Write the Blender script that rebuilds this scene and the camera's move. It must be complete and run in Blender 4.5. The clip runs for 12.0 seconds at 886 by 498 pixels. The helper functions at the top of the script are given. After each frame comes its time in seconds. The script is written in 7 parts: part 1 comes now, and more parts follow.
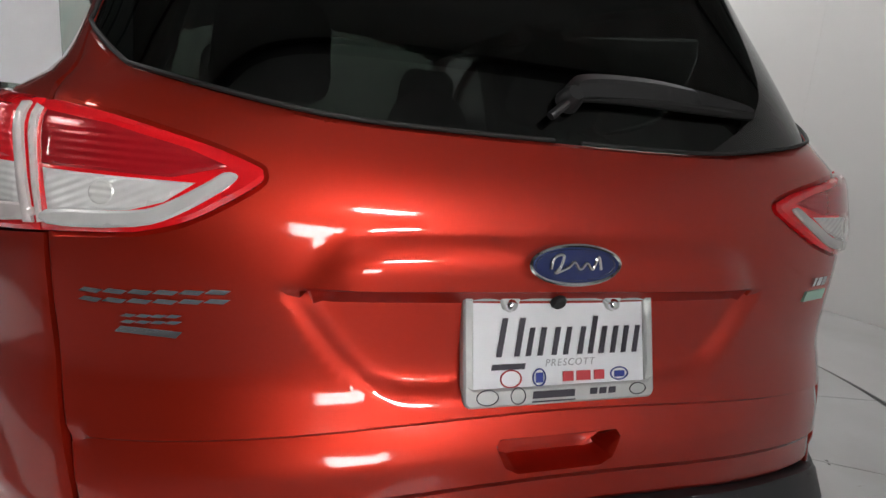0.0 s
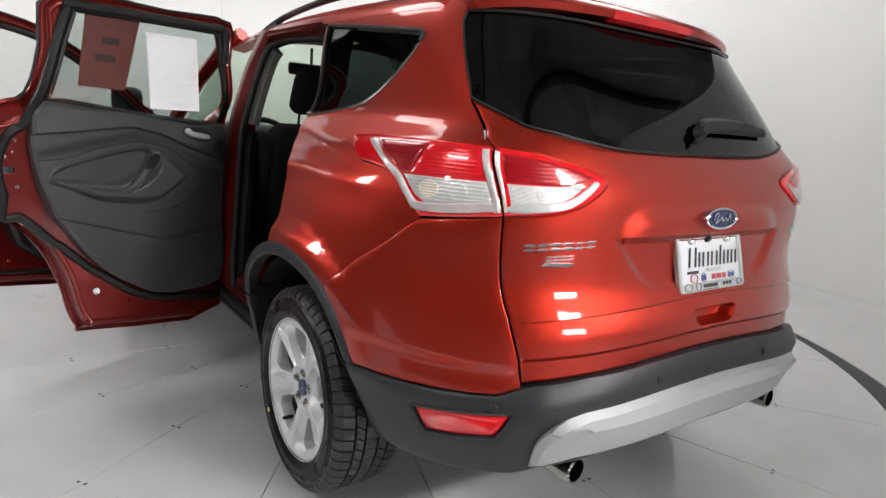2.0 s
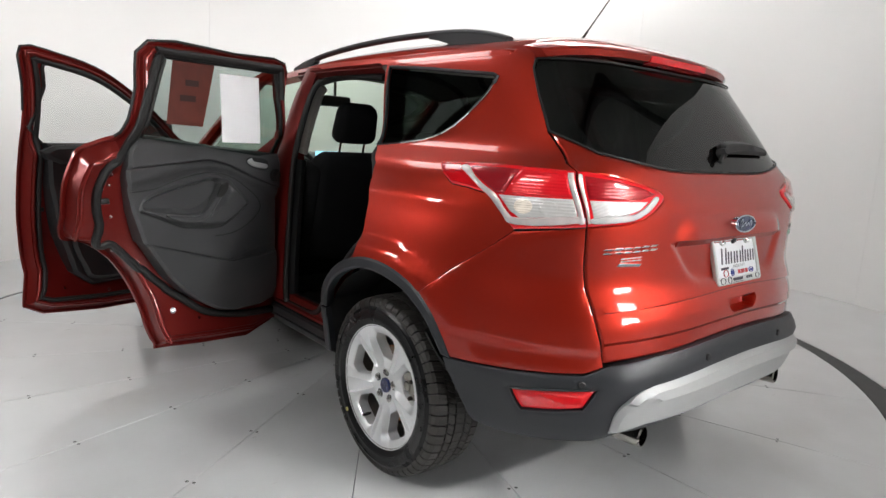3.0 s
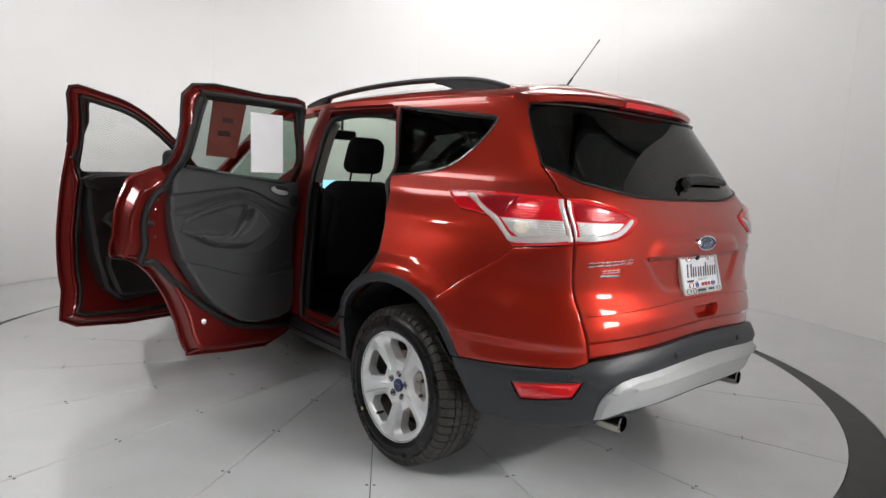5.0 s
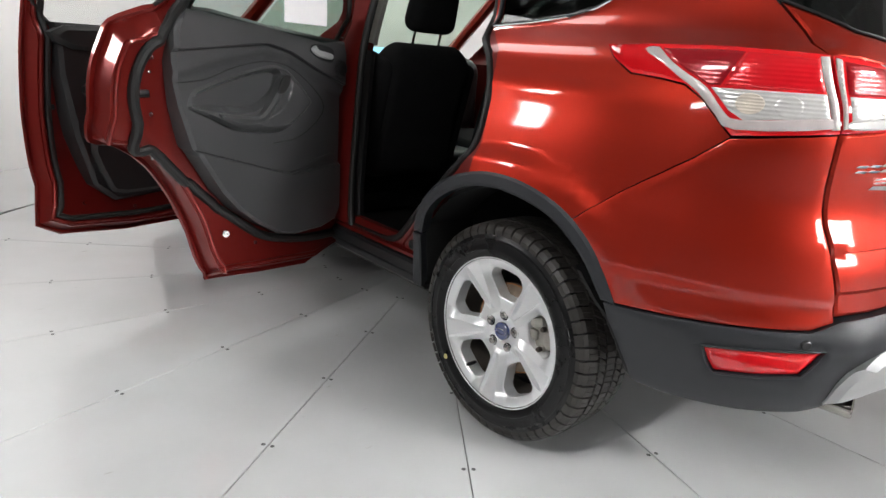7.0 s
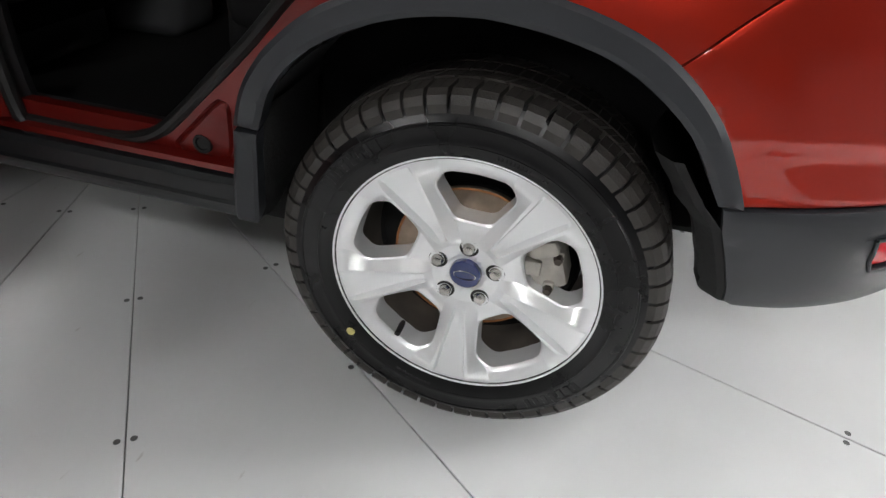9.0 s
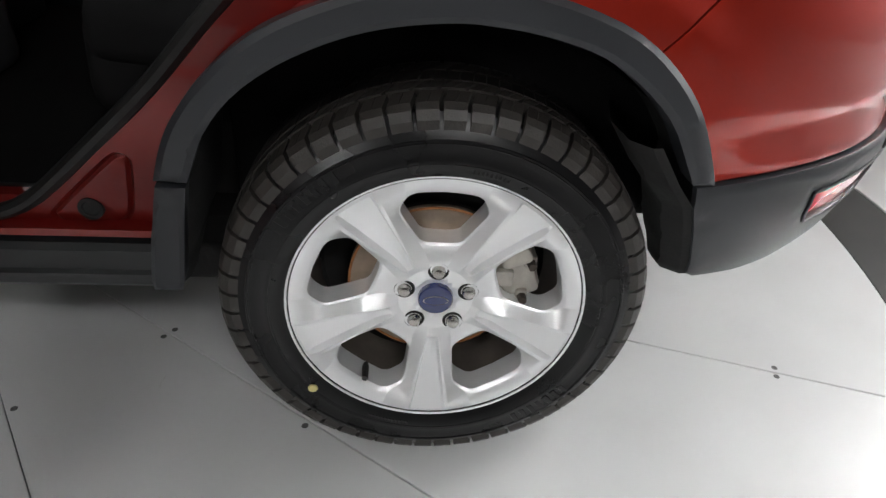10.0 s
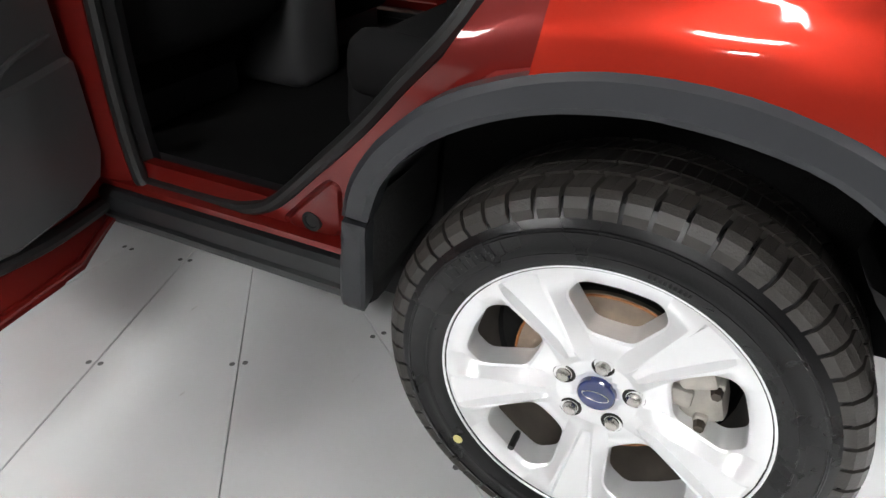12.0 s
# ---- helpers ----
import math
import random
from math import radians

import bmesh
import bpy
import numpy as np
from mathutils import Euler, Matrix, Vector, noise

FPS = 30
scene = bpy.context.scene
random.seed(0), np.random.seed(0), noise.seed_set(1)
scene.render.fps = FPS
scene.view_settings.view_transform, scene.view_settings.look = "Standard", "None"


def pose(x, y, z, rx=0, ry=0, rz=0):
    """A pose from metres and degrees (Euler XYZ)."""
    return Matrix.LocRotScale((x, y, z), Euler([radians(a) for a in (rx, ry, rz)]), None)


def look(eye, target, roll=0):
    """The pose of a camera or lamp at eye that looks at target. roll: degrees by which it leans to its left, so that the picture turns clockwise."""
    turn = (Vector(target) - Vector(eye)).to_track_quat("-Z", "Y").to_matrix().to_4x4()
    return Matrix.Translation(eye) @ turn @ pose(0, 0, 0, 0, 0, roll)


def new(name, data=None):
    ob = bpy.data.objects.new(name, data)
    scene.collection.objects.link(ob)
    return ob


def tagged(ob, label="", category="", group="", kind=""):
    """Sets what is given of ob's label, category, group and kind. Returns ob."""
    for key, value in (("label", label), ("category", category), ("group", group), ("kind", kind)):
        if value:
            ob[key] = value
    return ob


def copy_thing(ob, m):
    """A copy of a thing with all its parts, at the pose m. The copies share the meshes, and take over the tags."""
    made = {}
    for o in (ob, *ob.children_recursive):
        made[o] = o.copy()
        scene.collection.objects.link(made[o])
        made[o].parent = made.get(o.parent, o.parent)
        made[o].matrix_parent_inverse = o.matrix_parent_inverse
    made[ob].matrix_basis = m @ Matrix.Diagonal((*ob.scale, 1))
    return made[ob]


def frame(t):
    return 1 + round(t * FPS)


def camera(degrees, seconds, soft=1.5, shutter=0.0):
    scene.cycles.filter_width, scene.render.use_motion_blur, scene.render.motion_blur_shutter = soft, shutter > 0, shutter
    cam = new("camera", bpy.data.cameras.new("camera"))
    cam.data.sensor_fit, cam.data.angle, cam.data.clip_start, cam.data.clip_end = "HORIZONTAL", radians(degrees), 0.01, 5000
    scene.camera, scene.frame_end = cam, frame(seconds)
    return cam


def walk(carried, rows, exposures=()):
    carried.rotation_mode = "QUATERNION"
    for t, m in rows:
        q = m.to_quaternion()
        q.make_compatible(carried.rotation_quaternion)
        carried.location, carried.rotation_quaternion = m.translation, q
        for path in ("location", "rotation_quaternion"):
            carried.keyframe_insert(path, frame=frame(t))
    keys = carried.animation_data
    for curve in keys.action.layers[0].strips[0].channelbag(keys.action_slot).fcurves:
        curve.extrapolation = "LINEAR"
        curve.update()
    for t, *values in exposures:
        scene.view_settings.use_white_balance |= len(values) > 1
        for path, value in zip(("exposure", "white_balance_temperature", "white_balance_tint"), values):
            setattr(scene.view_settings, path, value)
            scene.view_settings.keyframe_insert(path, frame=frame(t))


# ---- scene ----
cam = camera(70.3, 12.0)
PATH = [
    (0, (-0.481, -1.593, 1.208), (0.23, 0.234, 0.813), 5.8),
    (0.5, (-0.737, -1.681, 1.233), (0.064, 0.106, 0.828), 5.5),
    (1, (-1.045, -1.672, 1.231), (-0.017, -0.014, 0.792), 6.3),
    (1.5, (-1.325, -1.729, 1.237), (-0.212, -0.126, 0.8), 5.5),
    (2, (-1.629, -1.821, 1.248), (-0.481, -0.236, 0.838), 4.5),
    (2.5, (-1.924, -1.798, 1.229), (-0.702, -0.263, 0.843), 3.6),
    (3, (-2.14, -1.825, 1.259), (-0.866, -0.323, 0.914), 3.2),
    (3.2, (-2.199, -1.865, 1.27), (-0.919, -0.363, 0.945), 2.9),
    (5, (-2.445, -2.03, 1.262), (-1.122, -0.551, 1.01), 3.5),
    (5.5, (-2.406, -1.966, 1.241), (-1.098, -0.48, 0.956), 4.1),
    (6, (-2.356, -1.725, 1.227), (-1.074, -0.227, 0.892), 4.3),
    (6.5, (-2.316, -1.476, 1.185), (-1.05, 0.013, 0.759), 4.2),
    (7, (-2.159, -1.185, 1.128), (-0.888, 0.242, 0.539), 4.5),
    (7.2, (-2.124, -1.077, 1.114), (-0.851, 0.323, 0.466), 4.5),
    (8.8, (-1.724, -0.212, 1.001), (-0.142, 0.28, -0.12), 3.9),
    (9, (-1.696, -0.157, 0.99), (-0.095, 0.216, -0.149), 4.7),
    (9.5, (-1.634, 0.034, 0.958), (0.033, -0.026, -0.146), 4.8),
    (10, (-1.634, 0.067, 0.959), (0.031, -0.086, -0.139), 4.1),
    (10.5, (-1.627, 0.072, 0.96), (0.031, -0.09, -0.147), 3.2),
    (11, (-1.614, 0.056, 0.963), (0.039, -0.122, -0.149), 3.3),
    (11.5, (-1.573, -0.02, 0.97), (0.083, 0.092, -0.146), 2.0),
    (12, (-1.521, -0.078, 1.011), (-0.013, 0.646, -0.085), 0.9),
]
walk(cam, [(t, look(eye, target, roll)) for t, eye, target, roll in PATH], [(0, 0.3), (0.5, 0.65), (1.5, 1.02), (3.0, 1.06), (5.0, 0.85), (6.0, 0.92), (6.5, 1.14), (7.0, 1.26), (9.0, 1.3), (11.0, 1.02), (11.5, 1.18), (12, 2.05)])

# ---- light ----
world = bpy.data.worlds.new("world")
scene.world = world
world.use_nodes = True
world.node_tree.nodes["Background"].inputs["Color"].default_value = (0.55, 0.6, 0.65, 1)
world.node_tree.nodes["Background"].inputs["Strength"].default_value = 0.02


# ---- materials ----
def material(name, color, rough=0.5, metal=0.0, coat=0.0, vary=0.08, scale=6.0, bump=0.0, grain=200.0, spec=0.5, trans=0.0, sheen=0.0):
    """A surface with a broad and a fine variation of its colour, roughness and relief."""
    m = bpy.data.materials.new(name)
    m.use_nodes = True
    nt = m.node_tree
    p = nt.nodes["Principled BSDF"]
    p.inputs["Metallic"].default_value = metal
    p.inputs["Coat Weight"].default_value = coat
    p.inputs["Coat Roughness"].default_value = 0.03
    p.inputs["Specular IOR Level"].default_value = spec
    p.inputs["Transmission Weight"].default_value = trans
    p.inputs["Sheen Weight"].default_value = sheen
    tc = nt.nodes.new("ShaderNodeTexCoord")
    n1 = nt.nodes.new("ShaderNodeTexNoise")
    n1.inputs["Scale"].default_value = scale
    n1.inputs["Detail"].default_value = 6
    nt.links.new(tc.outputs["Object"], n1.inputs["Vector"])
    ramp = nt.nodes.new("ShaderNodeValToRGB")
    ramp.color_ramp.elements[0].position, ramp.color_ramp.elements[1].position = 0.3, 0.7
    ramp.color_ramp.elements[0].color = (*[c * (1 - vary) for c in color], 1)
    ramp.color_ramp.elements[1].color = (*[min(1, c * (1 + vary)) for c in color], 1)
    nt.links.new(n1.outputs["Fac"], ramp.inputs["Fac"])
    nt.links.new(ramp.outputs["Color"], p.inputs["Base Color"])
    mr = nt.nodes.new("ShaderNodeMapRange")
    mr.inputs["To Min"].default_value, mr.inputs["To Max"].default_value = rough * 0.85, min(1, rough * 1.15)
    n2 = nt.nodes.new("ShaderNodeTexNoise")
    n2.inputs["Scale"].default_value = grain
    n2.inputs["Detail"].default_value = 3
    nt.links.new(tc.outputs["Object"], n2.inputs["Vector"])
    nt.links.new(n1.outputs["Fac"], mr.inputs["Value"])
    nt.links.new(mr.outputs["Result"], p.inputs["Roughness"])
    if bump:
        b = nt.nodes.new("ShaderNodeBump")
        b.inputs["Strength"].default_value = bump
        b.inputs["Distance"].default_value = 0.002
        nt.links.new(n2.outputs["Fac"], b.inputs["Height"])
        nt.links.new(b.outputs["Normal"], p.inputs["Normal"])
    return m


def paint_material():
    """Metallic copper-red lacquer: fine flakes under a clear coat."""
    m = material("red_paint", (0.44, 0.021, 0.0072), 0.39, 0.80, 1.0, 0.03, 2.0)
    nt = m.node_tree
    p = nt.nodes["Principled BSDF"]
    tc = nt.nodes["Texture Coordinate"]
    v = nt.nodes.new("ShaderNodeTexVoronoi")
    v.inputs["Scale"].default_value = 1600
    nt.links.new(tc.outputs["Object"], v.inputs["Vector"])
    b = nt.nodes.new("ShaderNodeBump")
    p.inputs["Coat Roughness"].default_value = 0.07
    b.inputs["Strength"].default_value = 0.10
    b.inputs["Distance"].default_value = 0.0006
    nt.links.new(v.outputs["Distance"], b.inputs["Height"])
    nt.links.new(b.outputs["Normal"], p.inputs["Normal"])
    return m


def ribbed(m, scale=48.0, strength=0.5, turn=0.0):
    """Moulds fine parallel ribs into a lens."""
    nt = m.node_tree
    p = nt.nodes["Principled BSDF"]
    mp = nt.nodes.new("ShaderNodeMapping")
    mp.inputs["Rotation"].default_value = (0, turn, 0)
    w = nt.nodes.new("ShaderNodeTexWave")
    w.bands_direction = "Z"
    w.inputs["Scale"].default_value = scale
    b = nt.nodes.new("ShaderNodeBump")
    b.inputs["Strength"].default_value = strength
    b.inputs["Distance"].default_value = 0.002
    nt.links.new(nt.nodes["Texture Coordinate"].outputs["Object"], mp.inputs["Vector"])
    nt.links.new(mp.outputs["Vector"], w.inputs["Vector"])
    nt.links.new(w.outputs["Fac"], b.inputs["Height"])
    nt.links.new(b.outputs["Normal"], p.inputs["Normal"])
    return m


def glass_material(name, tint, rough=0.0):
    """A tinted pane: seen through, and mirroring by Fresnel."""
    m = bpy.data.materials.new(name)
    m.use_nodes = True
    nt = m.node_tree
    nt.nodes.remove(nt.nodes["Principled BSDF"])
    out = nt.nodes["Material Output"]
    t = nt.nodes.new("ShaderNodeBsdfTransparent")
    t.inputs["Color"].default_value = (*tint, 1)
    g = nt.nodes.new("ShaderNodeBsdfGlossy")
    g.inputs["Roughness"].default_value = rough
    f = nt.nodes.new("ShaderNodeLayerWeight")
    f.inputs["Blend"].default_value = 0.5
    w = nt.nodes.new("ShaderNodeMath")
    w.operation = "POWER"
    w.inputs[1].default_value = 5.0
    a = nt.nodes.new("ShaderNodeMath")
    a.operation = "MULTIPLY_ADD"
    a.inputs[1].default_value, a.inputs[2].default_value = 0.90, 0.075
    nt.links.new(f.outputs["Facing"], w.inputs[0])
    nt.links.new(w.outputs["Value"], a.inputs[0])
    mix = nt.nodes.new("ShaderNodeMixShader")
    nt.links.new(a.outputs["Value"], mix.inputs["Fac"])
    nt.links.new(t.outputs["BSDF"], mix.inputs[1])
    nt.links.new(g.outputs["BSDF"], mix.inputs[2])
    nt.links.new(mix.outputs["Shader"], out.inputs["Surface"])
    return m


def lamp_material(name, color, power):
    m = bpy.data.materials.new(name)
    m.use_nodes = True
    p = m.node_tree.nodes["Principled BSDF"]
    p.inputs["Base Color"].default_value = (*color, 1)
    p.inputs["Emission Color"].default_value = (*color, 1)
    p.inputs["Emission Strength"].default_value = power
    return m


PAINT = paint_material()
# Darker copy of the red paint: shade of the door-shut faces put into colour
SHUT_SHADE = material("shaded_red_paint", (0.17, 0.009, 0.006), 0.38, 0.5, 0.45, 0.06, 4.0, 0.04, 500)
CLADDING = material("grey_plastic", (0.0195, 0.0215, 0.0255), 0.46, 0, 0, 0.12, 5, 0.12, 900)
BLACK = material("black_plastic", (0.012, 0.012, 0.013), 0.5, 0, 0, 0.15, 8, 0.1, 700)
LINER = material("wheel_liner", (0.008, 0.008, 0.008), 0.9, 0, 0, 0.3, 10, 0.5, 120)
RUBBER = material("tyre_rubber", (0.006, 0.006, 0.0065), 0.28, 0, 0, 0.25, 14, 0.15, 400, 0.28)
SILL_BLACK = material("black_sill_plastic", (0.011, 0.012, 0.013), 0.42, 0, 0, 0.12, 5, 0.12, 900)
TREAD = material("tread_rubber", (0.030, 0.027, 0.024), 0.5, 0, 0, 0.25, 18, 0.3, 300)
SEAL = material("seal_rubber", (0.006, 0.006, 0.006), 0.55, 0, 0, 0.1, 10)
ALLOY = material("silver_alloy", (0.82, 0.83, 0.84), 0.36, 0.55, 0.2, 0.03, 5, 0.05, 900)
SILVER = material("silver_plastic", (0.42, 0.43, 0.43), 0.52, 0.40, 0.05, 0.04, 5, 0.05, 800)
NUT_STEEL = material("nut_steel", (0.52, 0.50, 0.47), 0.22, 1.0, 0, 0.15, 40)
CHROME = material("chrome", (0.80, 0.81, 0.82), 0.08, 1.0, 0, 0.02, 5)
STEEL = material("rusty_steel", (0.22, 0.17, 0.13), 0.45, 0.7, 0, 0.35, 20, 0.2, 200)
RUST = material("rust", (0.30, 0.12, 0.04), 0.85, 0.2, 0, 0.3, 60, 0.4, 300)
DARK_STEEL = material("stained_steel", (0.075, 0.062, 0.052), 0.5, 0.6, 0, 0.35, 25, 0.2, 200)
CAST = material("cast_metal", (0.42, 0.40, 0.36), 0.5, 0.6, 0, 0.2, 30, 0.3, 300)
TRIM = material("door_trim_plastic", (0.054, 0.055, 0.057), 0.36, 0, 0, 0.10, 6, 0.25, 800)
CLOTH = material("black_cloth", (0.010, 0.010, 0.0105), 0.95, 0, 0, 0.2, 12, 0.5, 600, 0.15)
CARPET = material("carpet", (0.006, 0.006, 0.006), 1.0, 0, 0, 0.3, 20, 0.8, 500, 0.1)
HEADLINER = material("headliner", (0.42, 0.40, 0.36), 0.95, 0, 0, 0.06, 8, 0.3, 500)
RED_LENS = material("red_lens", (0.78, 0.008, 0.014), 0.12, 0, 1.0, 0.10, 9)
MID_RED = ribbed(material("middle_red_lens", (0.40, 0.008, 0.016), 0.22, 0.2, 1.0, 0.12, 9), 34, 0.15)
RIB_RED = ribbed(material("ribbed_red_lens", (0.86, 0.010, 0.020), 0.22, 0.2, 1.0, 0.10, 9), 34, 0.22)
PINK_LENS = material("rosy_lens", (0.62, 0.55, 0.54), 0.30, 0.15, 1.0, 0.1, 25)
DEEP_RED = ribbed(material("dark_red_lens", (0.42, 0.008, 0.014), 0.20, 0.2, 1.0, 0.12, 9), 34, 0.25)
CLEAR_LENS = material("clear_lens", (0.60, 0.59, 0.58), 0.25, 0.20, 1.0, 0.08, 25)
RIB_CLEAR = ribbed(material("ribbed_clear_lens", (0.70, 0.69, 0.67), 0.22, 0.20, 1.0, 0.10, 25), 36, 0.35)
FAN_CLEAR = ribbed(material("slant_ribbed_clear_lens", (0.74, 0.73, 0.72), 0.22, 0.20, 1.0, 0.10, 25), 36, 0.4, 0.45)
AMBER = ribbed(material("amber_bulb", (0.76, 0.68, 0.58), 0.3, 0.2, 1.0, 0.1, 25))
WHITE_PLATE = material("white_plate", (0.82, 0.83, 0.86), 0.35, 0, 0.2, 0.01, 8)
PLATE_RIM = material("brushed_frame", (0.60, 0.61, 0.60), 0.40, 0.45, 0.1, 0.06, 30)
INK = material("dark_ink", (0.035, 0.030, 0.045), 0.5, 0, 0, 0.02, 8)
GREY_INK = material("grey_ink", (0.40, 0.40, 0.42), 0.5, 0, 0, 0.02, 8)
RED_INK = material("red_ink", (0.55, 0.05, 0.06), 0.5, 0, 0, 0.02, 8)
BLUE_INK = material("blue_ink", (0.03, 0.05, 0.30), 0.3, 0, 0.6, 0.02, 8)
BADGE_BLUE = material("badge_blue", (0.010, 0.022, 0.115), 0.25, 0.1, 1.0, 0.05, 8)
ECO_GREEN = material("pale_green_badge", (0.35, 0.60, 0.48), 0.3, 0.3, 0.6, 0.05, 8)
PAPER = material("white_paper", (0.93, 0.93, 0.95), 0.7, 0, 0, 0.02, 8)
STICKER = material("brown_sticker", (0.10, 0.017, 0.009), 0.5, 0, 0, 0.15, 20)
SCREEN = lamp_material("screen_glow", (0.25, 0.6, 0.75), 0.8)
DOME = lamp_material("dome_light", (1.0, 0.8, 0.5), 1.6)
PRIVACY = glass_material("privacy_glass", (0.20, 0.22, 0.21))
SCREEN_GLASS = glass_material("windscreen_glass", (0.66, 0.78, 0.68))
CLEAR = glass_material("clear_glass", (0.975, 0.985, 0.98))
# Silver rim barrel coloured dark grey-brown, its shade put into the colour
SHADED_BARREL = material("shaded_barrel_metal", (0.14, 0.122, 0.105), 0.5, 0.5, 0, 0.2, 20)
DARK_CHROME = material("dark_chrome", (0.38, 0.36, 0.33), 0.14, 1.0, 0, 0.15, 15)
YELLOW_DOT = material("yellow_dot", (0.62, 0.55, 0.22), 0.6)
SCREW = material("screw_metal", (0.10, 0.10, 0.10), 0.5, 0.5)


# ---- making meshes ----
def finish(ob, mat, angle=32):
    if mat:
        ob.data.materials.append(mat)
    ob.data.shade_smooth()
    ob.data.set_sharp_from_angle(angle=radians(angle))
    return ob


def part(name, bm, mat, parent=None, label="", angle=32):
    """Links a bmesh as one mesh object, under its thing."""
    me = bpy.data.meshes.new(name)
    bm.to_mesh(me)
    bm.free()
    ob = finish(new(name, me), mat, angle)
    ob.parent = parent
    if label:
        ob["label"] = label
    return ob


def thing(name, label, category, group="", kind="", at=None):
    ob = new(name)
    if at:
        ob.matrix_basis = at
    return tagged(ob, label, category, group, kind)


def mesh_part(name, verts, faces, mat, parent=None, label="", angle=32):
    me = bpy.data.meshes.new(name)
    me.from_pydata([tuple(v) for v in verts], [], faces)
    me.update()
    ob = finish(new(name, me), mat, angle)
    ob.parent = parent
    if label:
        ob["label"] = label
    return ob


def box(sx, sy, sz, bevel=0.0, at=(0, 0, 0), turn=None, bm=None, seg=2):
    """A box with rounded edges, added to bm."""
    b = bmesh.new()
    bmesh.ops.create_cube(b, size=1)
    bmesh.ops.scale(b, vec=(sx, sy, sz), verts=b.verts)
    if bevel:
        bmesh.ops.bevel(b, geom=b.edges[:], offset=bevel, segments=seg, affect="EDGES", profile=0.5)
    if turn is not None:
        bmesh.ops.transform(b, matrix=turn.to_4x4(), verts=b.verts)
    bmesh.ops.translate(b, vec=at, verts=b.verts)
    if bm is None:
        return b
    me = bpy.data.meshes.new("tmp")
    b.to_mesh(me)
    b.free()
    bm.from_mesh(me)
    bpy.data.meshes.remove(me)
    return bm


def lathe(profile, seg=48, axis="x", closed=False):
    """Turns a profile of (along, radius) about an axis."""
    verts, faces = [], []
    n = len(profile)
    for i in range(seg):
        a = 2 * math.pi * i / seg
        for p, r in profile:
            c, s = r * math.cos(a), r * math.sin(a)
            verts.append((p, c, s) if axis == "x" else ((c, p, s) if axis == "y" else (c, s, p)))
    for i in range(seg):
        j = (i + 1) % seg
        for k in range(n if closed else n - 1):
            l = (k + 1) % n
            faces.append((i * n + k, i * n + l, j * n + l, j * n + k))
    return verts, faces


def tube(points, radius, seg=8, caps=True, flat=1.0):
    """A round bar along points; radius a number or one for each point."""
    pts = [Vector(p) for p in points]
    verts, faces = [], []
    last = None
    for i, p in enumerate(pts):
        d = (pts[min(i + 1, len(pts) - 1)] - pts[max(i - 1, 0)]).normalized()
        up = Vector((0, 0, 1)) if abs(d.z) < 0.95 else Vector((1, 0, 0))
        a = d.cross(up).normalized()
        if last is not None and a.dot(last) < 0.7:
            a = (last - d * last.dot(d)).normalized()
        last = a
        b = a.cross(d).normalized()
        r = radius[i] if isinstance(radius, (list, tuple)) else radius
        for k in range(seg):
            t = 2 * math.pi * k / seg
            verts.append(p + a * (r * math.cos(t)) + b * (r * flat * math.sin(t)))
    for i in range(len(pts) - 1):
        for k in range(seg):
            l = (k + 1) % seg
            faces.append((i * seg + k, i * seg + l, (i + 1) * seg + l, (i + 1) * seg + k))
    if caps:
        faces.append(tuple(range(seg - 1, -1, -1)))
        faces.append(tuple((len(pts) - 1) * seg + k for k in range(seg)))
    return verts, faces


def smooth_path(points, n=6, loop=False):
    """Catmull-Rom points through the corners given."""
    p = [np.array(q, float) for q in points]
    out = []
    m = len(p)
    for i in range(m if loop else m - 1):
        if loop:
            a, b, c, d = p[(i - 1) % m], p[i], p[(i + 1) % m], p[(i + 2) % m]
        else:
            a, b, c, d = p[max(i - 1, 0)], p[i], p[i + 1], p[min(i + 2, m - 1)]
        for k in range(n):
            s = k / n
            out.append(0.5 * ((2 * b) + (c - a) * s + (2 * a - 5 * b + 4 * c - d) * s * s + (3 * b - a - 3 * c + d) * s ** 3))
    if not loop:
        out.append(p[-1])
    return [tuple(float(v) for v in q) for q in out]


def resample(poly, step, loop=True):
    """Splits the sides of a polygon into pieces no longer than step."""
    out = []
    n = len(poly)
    for i in range(n if loop else n - 1):
        a, b = np.array(poly[i], float), np.array(poly[(i + 1) % n], float)
        k = max(1, int(math.ceil(np.linalg.norm(b - a) / step)))
        for j in range(k):
            out.append(tuple(a + (b - a) * j / k))
    if not loop:
        out.append(tuple(poly[-1]))
    return out


def ease(s):
    s = min(max(s, 0.0), 1.0)
    return s * s * (3 - 2 * s)


def inside(poly, x, y):
    """Which of the points lie in the polygon."""
    p = np.array(poly)
    q = np.roll(p, -1, axis=0)
    x, y = np.atleast_1d(x), np.atleast_1d(y)
    res = np.zeros(len(x), bool)
    for (x0, y0), (x1, y1) in zip(p, q):
        if y0 == y1:
            continue
        hit = ((y0 > y) != (y1 > y)) & (x < (x1 - x0) * (y - y0) / (y1 - y0) + x0)
        res ^= hit
    return res


